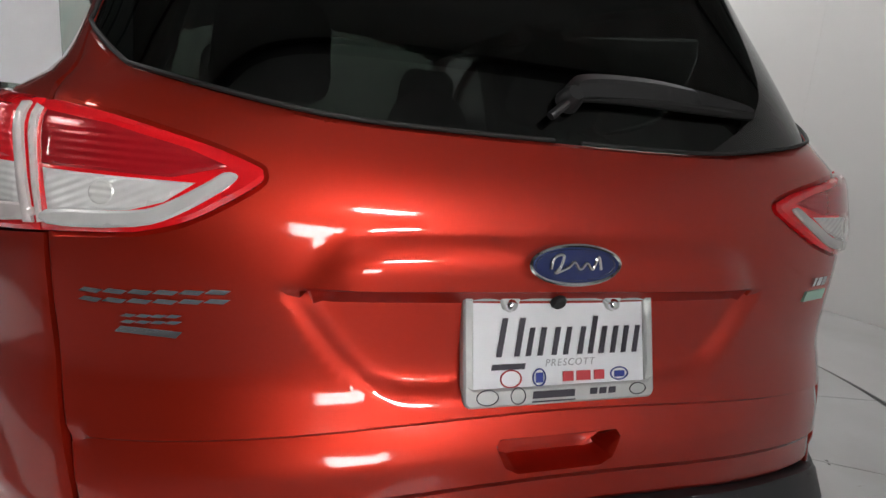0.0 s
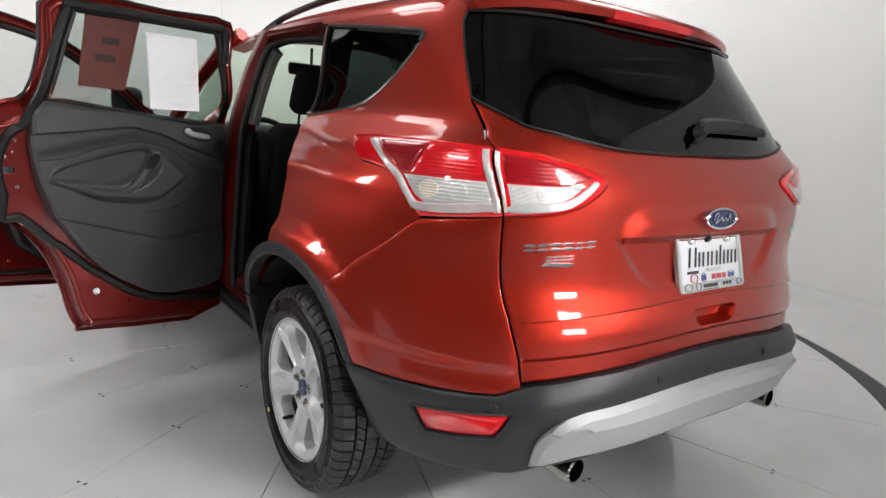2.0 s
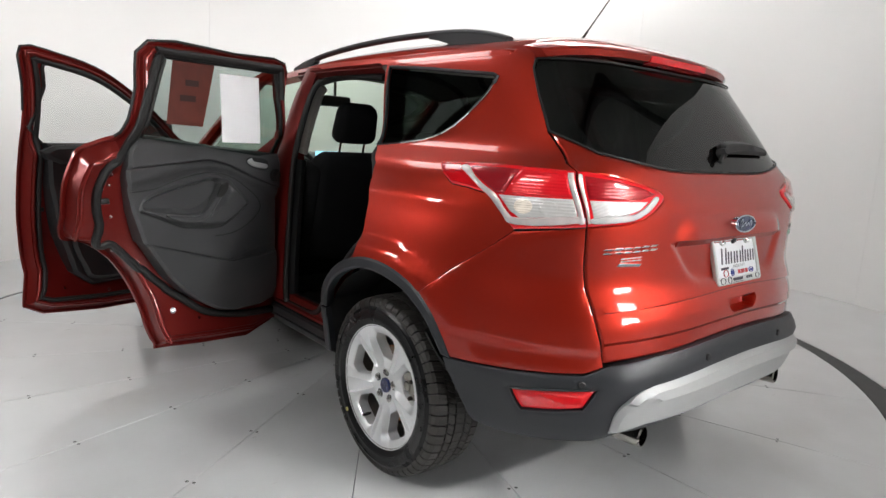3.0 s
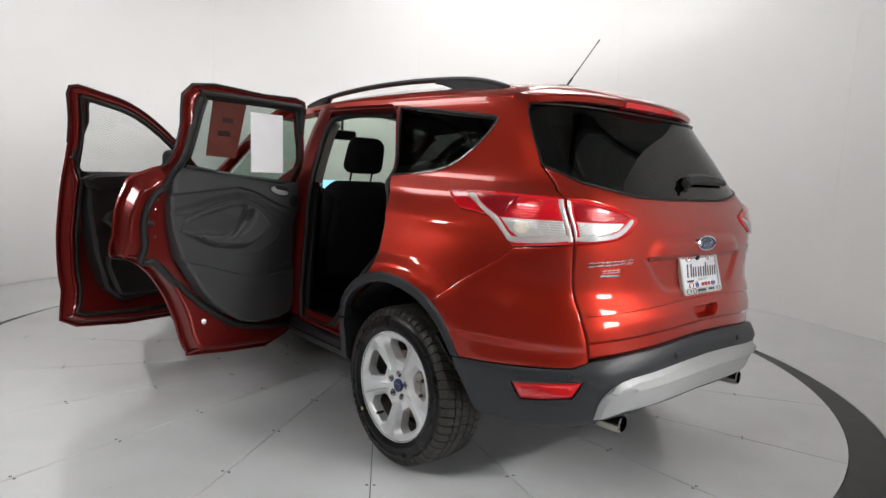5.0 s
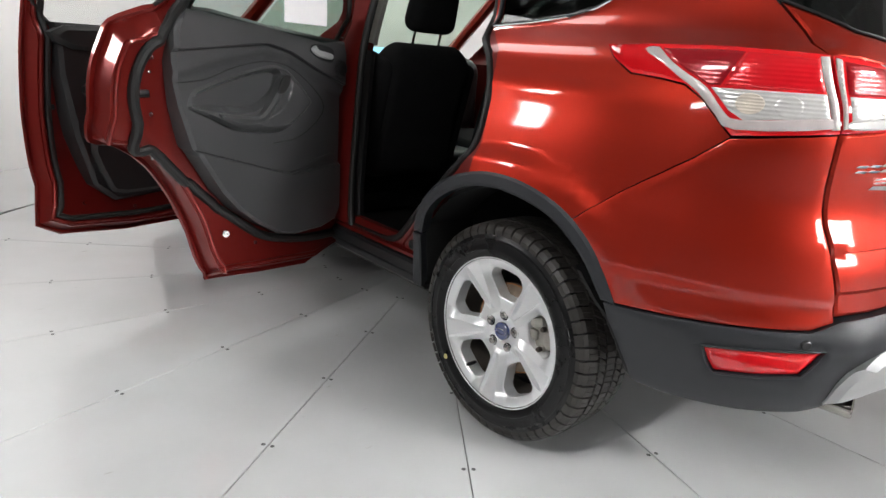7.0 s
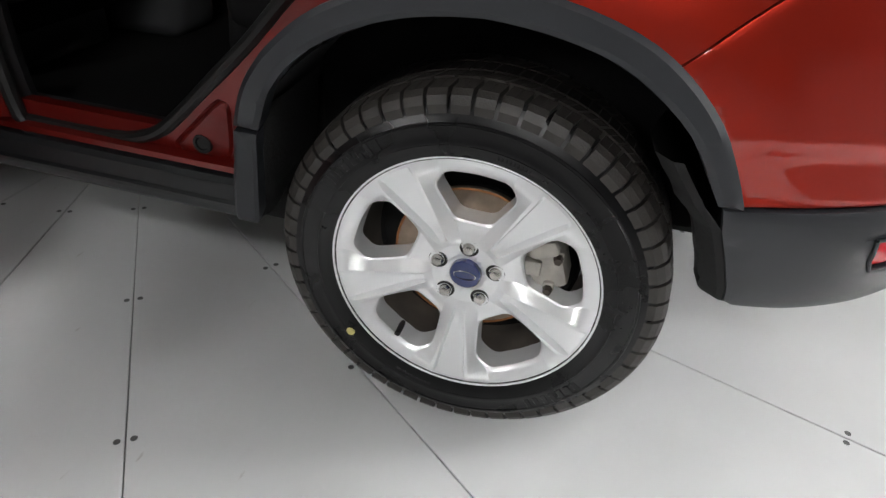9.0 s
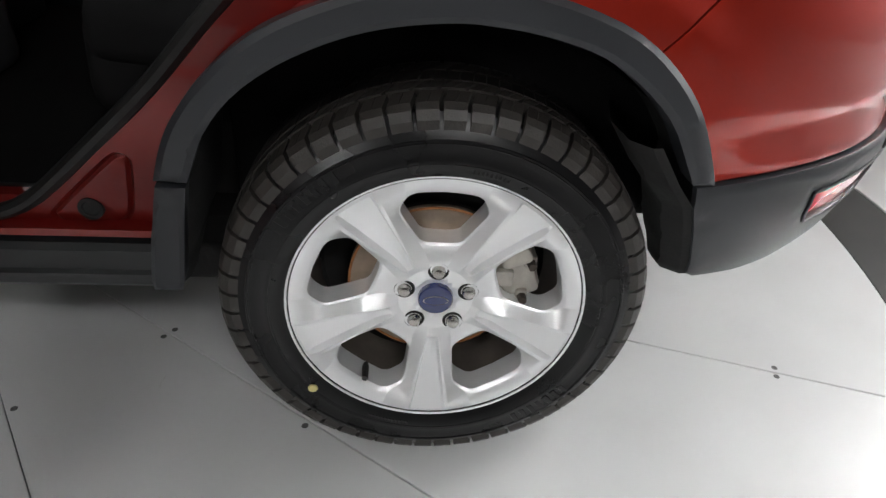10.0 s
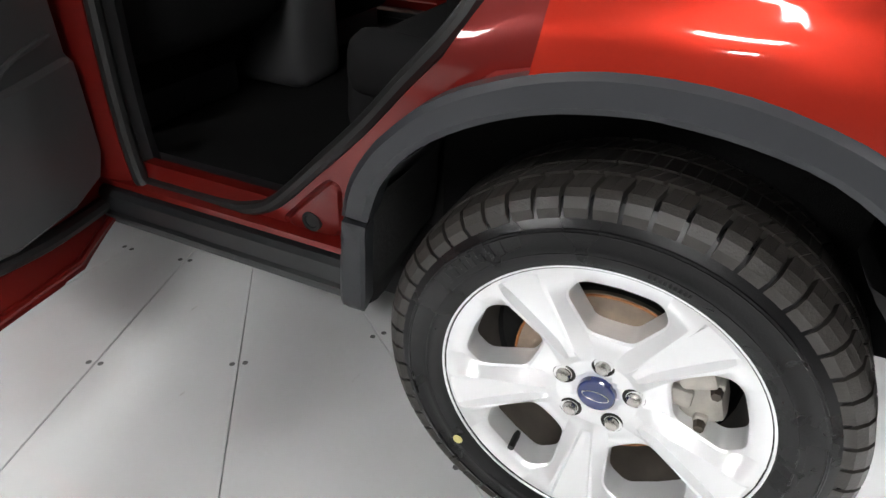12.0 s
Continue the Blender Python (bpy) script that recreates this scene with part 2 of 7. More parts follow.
def edge_distance(poly, x, y, loop=True):
    """How far points lie from a polygon's outline."""
    p = np.array(poly)
    q = np.roll(p, -1, axis=0)
    if not loop:
        p, q = p[:-1], q[:-1]
    x, y = np.atleast_1d(x)[:, None], np.atleast_1d(y)[:, None]
    d = q - p
    l2 = np.maximum((d ** 2).sum(1), 1e-12)
    t = np.clip(((x - p[:, 0]) * d[:, 0] + (y - p[:, 1]) * d[:, 1]) / l2, 0, 1)
    dx, dy = x - (p[:, 0] + t * d[:, 0]), y - (p[:, 1] + t * d[:, 1])
    return np.sqrt(dx * dx + dy * dy).min(1)


def flat_fill(outline, holes=(), lines=(), step=0.03, rim=0.008):
    """Triangles that fill an outline with holes in the plane: points, triangles, each point's distance to the rim, and the loops."""
    from mathutils.geometry import delaunay_2d_cdt
    loops = [resample(outline, step)] + [resample(h, step) for h in holes]
    pts, edges = [], []
    for lp in loops:
        s = len(pts)
        pts += lp
        edges += [(s + i, s + (i + 1) % len(lp)) for i in range(len(lp))]
    for ln in lines:
        r = resample(ln, step, False)
        s = len(pts)
        pts += r
        edges += [(s + i, s + i + 1) for i in range(len(r) - 1)]
    a = np.array(outline)
    xs = np.arange(a[:, 0].min(), a[:, 0].max() + step, step)
    ys = np.arange(a[:, 1].min(), a[:, 1].max() + step, step)
    gx, gy = [g.ravel() for g in np.meshgrid(xs, ys)]
    keep = inside(loops[0], gx, gy)
    dist = np.full(len(gx), 9.0)
    for lp in loops:
        dist = np.minimum(dist, edge_distance(lp, gx, gy))
    for lp in loops[1:]:
        keep &= ~inside(lp, gx, gy)
    for ln in lines:
        keep &= edge_distance(ln, gx, gy, False) > step * 0.35
    keep &= dist > max(step * 0.4, rim * 1.4)
    pts += list(zip(gx[keep], gy[keep]))
    if rim:
        ring = []
        for lp in loops:
            q = np.array(lp)
            t = np.roll(q, -1, 0) - np.roll(q, 1, 0)
            t /= np.maximum(np.linalg.norm(t, axis=1), 1e-9)[:, None]
            for sgn in (1, -1):
                c = q + sgn * rim * np.stack([-t[:, 1], t[:, 0]], 1)
                ok = inside(loops[0], c[:, 0], c[:, 1])
                for other in loops[1:]:
                    ok &= ~inside(other, c[:, 0], c[:, 1])
                dd = np.full(len(c), 9.0)
                for other in loops:
                    dd = np.minimum(dd, edge_distance(other, c[:, 0], c[:, 1]))
                ring += [tuple(v) for v in c[ok & (dd > rim * 0.8)]]
        pts += ring
    vs, _, fs, _, _, _ = delaunay_2d_cdt([Vector(p) for p in pts], edges, [], 0, 1e-6)
    v = np.array([tuple(p) for p in vs])
    f = np.array([(t[0], t[k], t[k + 1]) for t in fs for k in range(1, len(t) - 1)])
    c = v[f].mean(1)
    ok = inside(loops[0], c[:, 0], c[:, 1])
    for lp in loops[1:]:
        ok &= ~inside(lp, c[:, 0], c[:, 1])
    f = f[ok]
    dist = np.full(len(v), 9.0)
    for lp in loops:
        dist = np.minimum(dist, edge_distance(lp, v[:, 0], v[:, 1]))
    return v, f, dist


def panel(name, outline, place, mat, parent=None, label="", holes=(), lines=(), step=0.03, thick=0.012, rim=0.006, roll=0.004, relief=None, mirror=False, lift=0.0, angle=32, fair=False, back=None):
    """A shaped sheet with thickness over an outline in (u, z): place(u, z) gives its point and normal, relief(u, z) what it stands proud; its edges roll inward."""
    v, f, dist = flat_fill(outline, holes, lines, step, rim)
    used = np.unique(f)
    index = {int(k): i for i, k in enumerate(used)}
    outer, inner = [], []
    for k in used:
        u, z = float(v[k][0]), float(v[k][1])
        p, nrm = place(u, z)
        r = lift + (relief(u, z) if relief else 0.0)
        if rim:
            r -= roll * max(0.0, 1 - dist[k] / rim) ** 2
        t = thick(u, z) if callable(thick) else thick
        outer.append(p + nrm * r)
        inner.append(p + nrm * (r - t))
    n = len(outer)
    faces = []
    count = {}
    a, b, c = (index[int(k)] for k in f[0])
    flip = (outer[b] - outer[a]).cross(outer[c] - outer[a]).dot(place(*[float(q) for q in v[f[0][0]]])[1]) < 0
    for t in f:
        a, b, c = (index[int(k)] for k in t)
        if flip:
            a, b, c = a, c, b
        faces.append((a, b, c))
        for e in ((a, b), (b, c), (c, a)):
            count[e] = 1
    if (thick if not callable(thick) else 1):
        faces += [(a + n, c + n, b + n) for a, b, c in faces]
        faces += [(b, a, a + n, b + n) for a, b in count if (b, a) not in count]
        verts = outer + inner
    else:
        verts = outer
    if mirror:
        verts = [Vector((-p.x, p.y, p.z)) for p in verts]
        faces = [tuple(reversed(q)) for q in faces]
    ob = mesh_part(name, verts, faces, mat, parent, label, angle)
    if back:
        ob.data.materials.append(back)
        m = len(f)
        for poly in ob.data.polygons:
            poly.material_index = 0 if poly.index < m else 1
    if fair:
        # shading normals straight from the surface, so that highlights run on cleanly
        def spot(u, z):
            p, q = place(u, z)
            return p + q * (relief(u, z) if relief else 0.0)
        nrm, e = [], 0.003
        for k in used:
            u, z = float(v[k][0]), float(v[k][1])
            q = (spot(u + e, z) - spot(u - e, z)).cross(spot(u, z + e) - spot(u, z - e))
            if q.dot(place(u, z)[1]) < 0:
                q = -q
            q.normalize()
            if mirror:
                q.x = -q.x
            nrm.append(tuple(q))
        ob.data.normals_split_custom_set_from_vertices(nrm + [(0, 0, 0)] * (len(verts) - n))
    return ob

# ---- body surface: half width, tail line and corner squareness by height ----
YC = 0.30
U0 = 1.60


def knots(pairs, soft=0.024):
    """A smooth curve through (z, value) pairs."""
    zs = np.array([p[0] for p in pairs]); vs = np.array([p[1] for p in pairs])
    d = np.diff(vs) / np.diff(zs)
    m = np.zeros(len(zs))
    m[0], m[-1] = d[0], d[-1]
    for i in range(1, len(zs) - 1):
        m[i] = 0 if d[i - 1] * d[i] <= 0 else 2 * d[i - 1] * d[i] / (d[i - 1] + d[i])

    def exact(z):
        i = int(min(max(np.searchsorted(zs, z) - 1, 0), len(zs) - 2))
        h = zs[i + 1] - zs[i]
        s = (min(max(z, zs[0]), zs[-1]) - zs[i]) / h
        return float((2*s**3 - 3*s**2 + 1) * vs[i] + (s**3 - 2*s**2 + s) * h * m[i] + (3*s**2 - 2*s**3) * vs[i + 1] + (s**3 - s**2) * h * m[i + 1])

    table_z = np.arange(zs[0] - 0.03, zs[-1] + 0.0301, 0.002)
    raw = np.array([exact(z) for z in table_z])
    k = int(soft / 0.002)
    if k:
        kernel = np.hanning(2 * k + 3)
        raw = np.convolve(np.pad(raw, k + 1, mode="edge"), kernel / kernel.sum(), mode="valid")
    return lambda z: float(np.interp(z, table_z, raw))


HALF = knots([(0.26, 0.80), (0.34, 0.835), (0.45, 0.868), (0.57, 0.897), (0.70, 0.907), (0.78, 0.908), (0.90, 0.893), (1.0, 0.875),
              (1.10, 0.848), (1.16, 0.820), (1.20, 0.772), (1.235, 0.722), (1.30, 0.690), (1.475, 0.645), (1.54, 0.62), (1.575, 0.595), (1.61, 0.54)])
TAIL = knots([(0.26, 0.76), (0.33, 0.82), (0.42, 0.885), (0.56, 0.912), (0.625, 0.905), (0.70, 0.903), (0.76, 0.899), (0.80, 0.8885), (0.83, 0.8755), (0.86, 0.863), (0.90, 0.855), (0.95, 0.848), (1.00, 0.842),
              (1.05, 0.835), (1.08, 0.828), (1.10, 0.820), (1.12, 0.810), (1.14, 0.799), (1.17, 0.781), (1.20, 0.763), (1.27, 0.722), (1.40, 0.640), (1.50, 0.573), (1.56, 0.53), (1.61, 0.47)], 0.014)
# the tail line: a sloping shelf under the pane over a steeper face
SQUARE = knots([(0.26, 3.6), (0.56, 3.5), (0.65, 3.3), (0.78, 3.2), (1.03, 3.9), (1.12, 4.4), (1.19, 5.2), (1.28, 5.5), (1.50, 4.8), (1.61, 4.8)])


def flare(y, z):
    """The wheel arch's swell."""
    r = math.hypot(y, z - 0.34)
    s = min(max((0.575 - r) / 0.055, 0.0), 1.0)
    return 0.020 * s * s * (3 - 2 * s) * min(1.0, max(0.0, (z - 0.5) / 0.15))


def skin(u, z):
    """The point of the left flank and tail at u (0 at the tail's middle, growing round the corner and forward) and height z."""
    w, r, n = HALF(z), TAIL(z), SQUARE(z)
    b = r + YC
    if u >= U0:
        y = YC + (u - U0)
        x = -w
    else:
        a = math.pi / 2 * u / U0
        c, s = max(math.cos(a), 0.0), max(math.sin(a), 0.0)
        k = (c ** n + s ** n) ** (-1 / n)
        x, y = -w * k * s, YC - b * k * c
    if y > 0.9:
        x *= 1 - 0.012 * (y - 0.9) ** 2
    side = min(max((u - 0.9) / 0.4, 0), 1)
    x -= flare(y, z) * side
    return Vector((x, y, z))


def skin_normal(u, z):
    e = 0.004
    d1 = skin(u + e, z) - skin(u - e, z)
    d2 = skin(u, z + e) - skin(u, z - e)
    v = d2.cross(d1)
    return v.normalized() if v.length > 1e-9 else Vector((0, -1, 0))

# ---- the studio ----
HUB = Vector((0.075, 1.40, 0))
TABLE_MID, TABLE_R = Vector((0.273, 1.449, 0)), 2.756
PIT_MID, PIT_R = Vector((0.169, 1.279, 0)), 2.84
ROOM, ROOM_R = Vector((0.35, 1.15, 0)), 4.05

FLOOR_TOP = material("floor_sheet", (0.56, 0.57, 0.575), 0.34, 0, 0.9, 0.05, 3.0, 0.05, 300)
FLOOR_OUT = material("floor_outer", (0.54, 0.54, 0.54), 0.40, 0, 0.1, 0.06, 2.0, 0.05, 300)
RING_BLACK = material("ring_black", (0.012, 0.012, 0.012), 0.45, 0, 0, 0.15, 6, 0.1, 300)
WALL_WHITE = material("white_wall", (0.80, 0.80, 0.79), 0.75, 0, 0, 0.02, 0.7, 0.05, 60)
DARK_CEILING = material("dark_ceiling", (0.30, 0.31, 0.295), 0.9, 0, 0, 0.2, 2)
DARK_WALL = material("dark_hall_wall", (0.06, 0.06, 0.062), 0.9, 0, 0, 0.2, 1)
HALL_FLOOR = material("hall_dark_floor", (0.05, 0.05, 0.052), 0.95, 0, 0, 0.2, 3, 0.3, 200)
GAP = material("joint_black", (0.05, 0.05, 0.05), 0.9, 0, 0, 0.1, 5)


def smudged(m, shade=0.80, scale=1.3):
    """Mixes broad worn patches and short dark scuffs into a floor's colour."""
    nt = m.node_tree
    p = nt.nodes["Principled BSDF"]
    base = p.inputs["Base Color"].links[0].from_socket
    tc = nt.nodes["Texture Coordinate"]
    last = base
    for sc, lo, hi, tone, stretch in ((scale, 0.56, 0.74, (shade, shade * 0.985, shade * 0.96), (1, 1, 1)), (9.0, 0.71, 0.76, (0.72, 0.70, 0.67), (1, 3.5, 1))):
        mp = nt.nodes.new("ShaderNodeMapping")
        mp.inputs["Scale"].default_value = stretch
        mp.inputs["Rotation"].default_value = (0, 0, 0.6)
        n = nt.nodes.new("ShaderNodeTexNoise")
        n.inputs["Scale"].default_value = sc
        n.inputs["Detail"].default_value = 7
        r = nt.nodes.new("ShaderNodeMapRange")
        r.inputs["From Min"].default_value, r.inputs["From Max"].default_value = lo, hi
        mix = nt.nodes.new("ShaderNodeMix")
        mix.data_type, mix.blend_type = "RGBA", "MULTIPLY"
        mix.inputs[7].default_value = (*tone, 1)
        nt.links.new(tc.outputs["Object"], mp.inputs["Vector"])
        nt.links.new(mp.outputs["Vector"], n.inputs["Vector"])
        nt.links.new(n.outputs["Fac"], r.inputs["Value"])
        nt.links.new(r.outputs["Result"], mix.inputs[0])
        nt.links.new(last, mix.inputs[6])
        last = mix.outputs[2]
    nt.links.new(last, p.inputs["Base Color"])
    return m


smudged(FLOOR_TOP, 0.90)
smudged(FLOOR_OUT, 0.93)


def wedge(r0, r1, a0, a1, z0, z1, seg, bevel=0.003, centre=HUB):
    """A slab of a ring between two radii and two angles, with softened top edges."""
    verts, faces = [], []
    d = bevel
    for z, e in ((z0, 0), (z1 - d, 0), (z1, d)):
        for i in range(seg + 1):
            s = i / seg
            for r in (r0 + e, r1 - e):
                w = e / max(r, 0.05)
                a = (a0 + w) + (a1 - a0 - 2 * w) * s
                verts.append((centre.x + r * math.cos(a), centre.y + r * math.sin(a), z))
    m = (seg + 1) * 2
    for l in range(2):
        o, q = l * m, (l + 1) * m
        for i in range(seg):
            faces.append((o + 2 * i, q + 2 * i, q + 2 * i + 2, o + 2 * i + 2))
            faces.append((o + 2 * i + 1, o + 2 * i + 3, q + 2 * i + 3, q + 2 * i + 1))
        faces.append((o, o + 1, q + 1, q))
        faces.append((o + 2 * seg, q + 2 * seg, q + 2 * seg + 1, o + 2 * seg + 1))
    t = 2 * m
    for i in range(seg):
        faces.append((t + 2 * i, t + 2 * i + 1, t + 2 * i + 3, t + 2 * i + 2))
    return verts, faces


ground = tagged(mesh_part("ground", [(-14, -14, -0.06), (14, -14, -0.06), (14, 14, -0.06), (-14, 14, -0.06)], [(0, 1, 2, 3)], GAP), kind="structure")
# Unseen dark floor, added so that low reflections in the paint stay dark
v, f = wedge(3.45, 13.0, 0, 2 * math.pi, -0.05, -0.002, 96, 0.001)
tagged(mesh_part("floor_hall", v, f, HALL_FLOOR), "unseen dark grey floor added beyond the studio", "floor", kind="structure")


def disc_reach(angle, centre, radius, origin=HUB):
    """How far a circle lies from an origin inside it, in one direction."""
    d = Vector((math.cos(angle), math.sin(angle), 0))
    w = centre - origin
    along = w.dot(d)
    return along + math.sqrt(max(0.0, radius ** 2 - w.length_squared + along ** 2))


def table_edge(angle):
    """The rim of the turntable, which sits off the middle of its round pit."""
    return min(disc_reach(angle, TABLE_MID, TABLE_R), disc_reach(angle, PIT_MID, PIT_R) - 0.012)


def slab(inner, outer, a0, a1, z0, z1, seg, bevel=0.002):
    """A slab about the hub between two rims that change with the angle."""
    verts, faces = [], []
    for z, e in ((z0, 0), (z1 - bevel, 0), (z1, bevel)):
        for i in range(seg + 1):
            a = a0 + (a1 - a0) * i / seg
            r0, r1 = inner(a), outer(a)
            e0 = min(e, (r1 - r0) * 0.3)
            for r in (r0 + e0, r1 - e0):
                w = (e / max(r, 0.05)) * (1 - 2 * i / seg) if a1 - a0 < 6 else 0.0
                verts.append((HUB.x + r * math.cos(a + w), HUB.y + r * math.sin(a + w), z))
    m = (seg + 1) * 2
    for l in range(2):
        o, q = l * m, (l + 1) * m
        for i in range(seg):
            faces.append((o + 2 * i, q + 2 * i, q + 2 * i + 2, o + 2 * i + 2))
            faces.append((o + 2 * i + 1, o + 2 * i + 3, q + 2 * i + 3, q + 2 * i + 1))
        faces.append((o, o + 1, q + 1, q))
        faces.append((o + 2 * seg, q + 2 * seg, q + 2 * seg + 1, o + 2 * seg + 1))
    t = 2 * m
    for i in range(seg):
        faces.append((t + 2 * i, t + 2 * i + 1, t + 2 * i + 3, t + 2 * i + 2))
    return verts, faces


def floor_reach(angle):
    """The painted floor runs out to the curved wall; its unseen open side is cut short to darken reflections."""
    open_side = ease((math.cos(angle - radians(205)) - 0.35) / 0.2)
    return 4.41 - 0.83 * open_side


v, f = slab(lambda a: disc_reach(a, PIT_MID, PIT_R) + 0.003, floor_reach, 0, 2 * math.pi, -0.05, 0.0, 128)
floor_outer = tagged(mesh_part("floor", v, f, FLOOR_OUT), "pale grey smooth studio floor round the turntable", "floor", kind="structure")
v, f = slab(lambda a: table_edge(a) + 0.004, lambda a: disc_reach(a, PIT_MID, PIT_R), 0, 2 * math.pi, -0.05, -0.003, 128)
ring = tagged(mesh_part("floor_ring", v, f, RING_BLACK), "scuffed matt black crescent band beside the turntable", "floor", kind="structure")
turntable = tagged(new("turntable"), "pale grey turntable floor of screwed wedge panels", "turntable", kind="structure")
STEP = radians(18)
FIRST = radians(269.6)
for i in range(20):
    a = FIRST + i * STEP
    v, f = slab(lambda q: 0.05, table_edge, a + 0.0008, a + STEP - 0.0008, -0.05, 0.0, 8, 0.0015)
    mesh_part("floor_panel", v, f, FLOOR_TOP, turntable)

# pairs of countersunk screws along every joint
screw_v, screw_f = lathe([(0.0, 0.0), (0.0008, 0.0035), (0.0012, 0.0055), (0.0006, 0.0068)], 10, "z")
screw_mesh = None
for i in range(20):
    for k in range(5):
        for s in (-1, 1):
            r = 0.62 + 0.4215 * k
            if screw_mesh is None:
                ob = mesh_part("screw", screw_v, screw_f, SCREW, turntable)
                screw_mesh = ob.data
            else:
                ob = new("screw", screw_mesh)
                ob.parent = turntable
            a = FIRST + i * STEP
            ob.matrix_basis = Matrix.Translation(HUB + Vector((r * math.cos(a) - s * 0.0145 * math.sin(a), r * math.sin(a) + s * 0.0145 * math.cos(a), 0.0004)))

# the curved white wall: an arc open behind the camera
WALL_A0, WALL_A1, WALL_H = radians(-88), radians(125), 3.5
WALL_BACK = material("seam_shadow", (0.62, 0.62, 0.61), 0.9, 0, 0, 0.05, 3)


def arc_slab(r0, r1, a0, a1, z0, z1, seg):
    verts, faces = [], []
    for i in range(seg + 1):
        a = a0 + (a1 - a0) * i / seg
        for r in (r0, r1):
            for z in (z0, z1):
                verts.append((ROOM.x + r * math.cos(a), ROOM.y + r * math.sin(a), z))
    for i in range(seg):
        o, q = 4 * i, 4 * i + 4
        faces += [(o, o + 1, q + 1, q), (o + 2, q + 2, q + 3, o + 3), (o + 1, o + 3, q + 3, q + 1), (o, q, q + 2, o + 2)]
    faces += [(0, 2, 3, 1), (4 * seg, 4 * seg + 1, 4 * seg + 3, 4 * seg + 2)]
    return verts, faces


v, f = arc_slab(ROOM_R + 0.012, ROOM_R + 0.12, WALL_A0, WALL_A1, 0.0, WALL_H, 120)
wall_curved = tagged(mesh_part("wall_curved", v, f, WALL_BACK, None, "", 60), "smooth white curved studio wall of butted sheets", "wall", kind="structure")
SHEETS = 6
for i in range(SHEETS):
    w = (WALL_A1 - WALL_A0) / SHEETS
    a = WALL_A0 + w * i
    v, f = arc_slab(ROOM_R, ROOM_R + 0.010, a + 0.0002, a + w - 0.0002, 0.002, WALL_H, 14)
    mesh_part("wall_sheet", v, f, WALL_WHITE, wall_curved, "", 60)

# the hall round it
HALL = 9.0
for name, at, size in (("wall_north", (0, HALL, 2.4), (2 * HALL, 0.2, 4.9)), ("wall_south", (0, -HALL, 2.4), (2 * HALL, 0.2, 4.9)),
                       ("wall_east", (HALL, 0, 2.4), (0.2, 2 * HALL - 0.2, 4.9)), ("wall_west", (-HALL, 0, 2.4), (0.2, 2 * HALL - 0.2, 4.9))):
    tagged(part(name, box(*size, 0, at), DARK_WALL), "dark grey hall wall", "wall", kind="structure")
tagged(part("ceiling", box(2 * HALL, 2 * HALL, 0.2, 0, (0, 0, 4.95)), DARK_CEILING), "dark grey hall ceiling", "ceiling", kind="structure")
for i in range(9):
    tagged(part("ceiling_beam", box(2 * HALL - 0.3, 0.12, 0.22, 0.01, (0, -8 + 2 * i, 4.72)), RING_BLACK), "black steel ceiling beam", "beam", "ceiling beams", "structure")

# unseen lamp panels added overhead to light the wall, floor and car
PANEL_GLOW = lamp_material("panel_glow", (1.0, 0.99, 0.98), 2.45)


# stronger added panels: rear for hatch and floor, key for flank and wheel
REAR_GLOW = lamp_material("rear_panel_glow", (1.0, 0.99, 0.98), 205.0)
KEY_GLOW = lamp_material("key_panel_glow", (1.0, 0.99, 0.98), 15.5)


def ceiling_light(at, sx, sy, turn=0.0, glow=None):
    m = Matrix.Translation(at) @ Matrix.Rotation(radians(turn), 4, "Z")
    ob = thing("ceiling_light", "unseen white panel lamp added overhead for light", "lamp", "overhead lamps", at=m)
    part("housing", box(sx + 0.06, sy + 0.06, 0.05, 0.008, (0, 0, 0.031)), BLACK, ob)
    part("diffuser", box(sx, sy, 0.01, 0, (0, 0, 0)), glow or PANEL_GLOW, ob)
    for s in (-1, 1):
        vv, ff = tube([(s * sx * 0.4, 0, 0.05), (s * sx * 0.4, 0, 4.85 - at[2])], 0.012, 6)
        mesh_part("hanging_rod", vv, ff, BLACK, ob)
    return ob


def softbox(at, w, h, aim, panes=1):
    """A lamp panel on a stand that faces aim."""
    at, aim = Vector(at), Vector(aim)
    d = aim - at
    ob = thing("softbox", "white studio softbox lamp on a black stand", "lamp", "studio softboxes", at=Matrix.Translation((at.x, at.y, 0)) @ Matrix.Rotation(math.atan2(-d.x, d.y), 4, "Z"))
    tilt = Matrix.Rotation(math.atan2(d.z, math.hypot(d.x, d.y)), 3, "X")
    part("housing", box(w + 0.05, 0.10, h + 0.05, 0.01, (0, -0.062, at.z), tilt), BLACK, ob)
    for k in range(panes):
        hh = h / panes
        part("diffuser", box(w, 0.01, hh - 0.03, 0, Vector((0, 0, at.z)) + tilt @ Vector((0, 0, -h / 2 + hh * (k + 0.5))), tilt), BOX_GLOW, ob)
    vv, ff = tube([(0, -0.1, 0.0), (0, -0.1, at.z - 0.1)], 0.02, 8)
    mesh_part("pole", vv, ff, BLACK, ob)
    part("base", box(0.6, 0.5, 0.03, 0.01, (0, -0.1, 0.015)), BLACK, ob)
    return ob


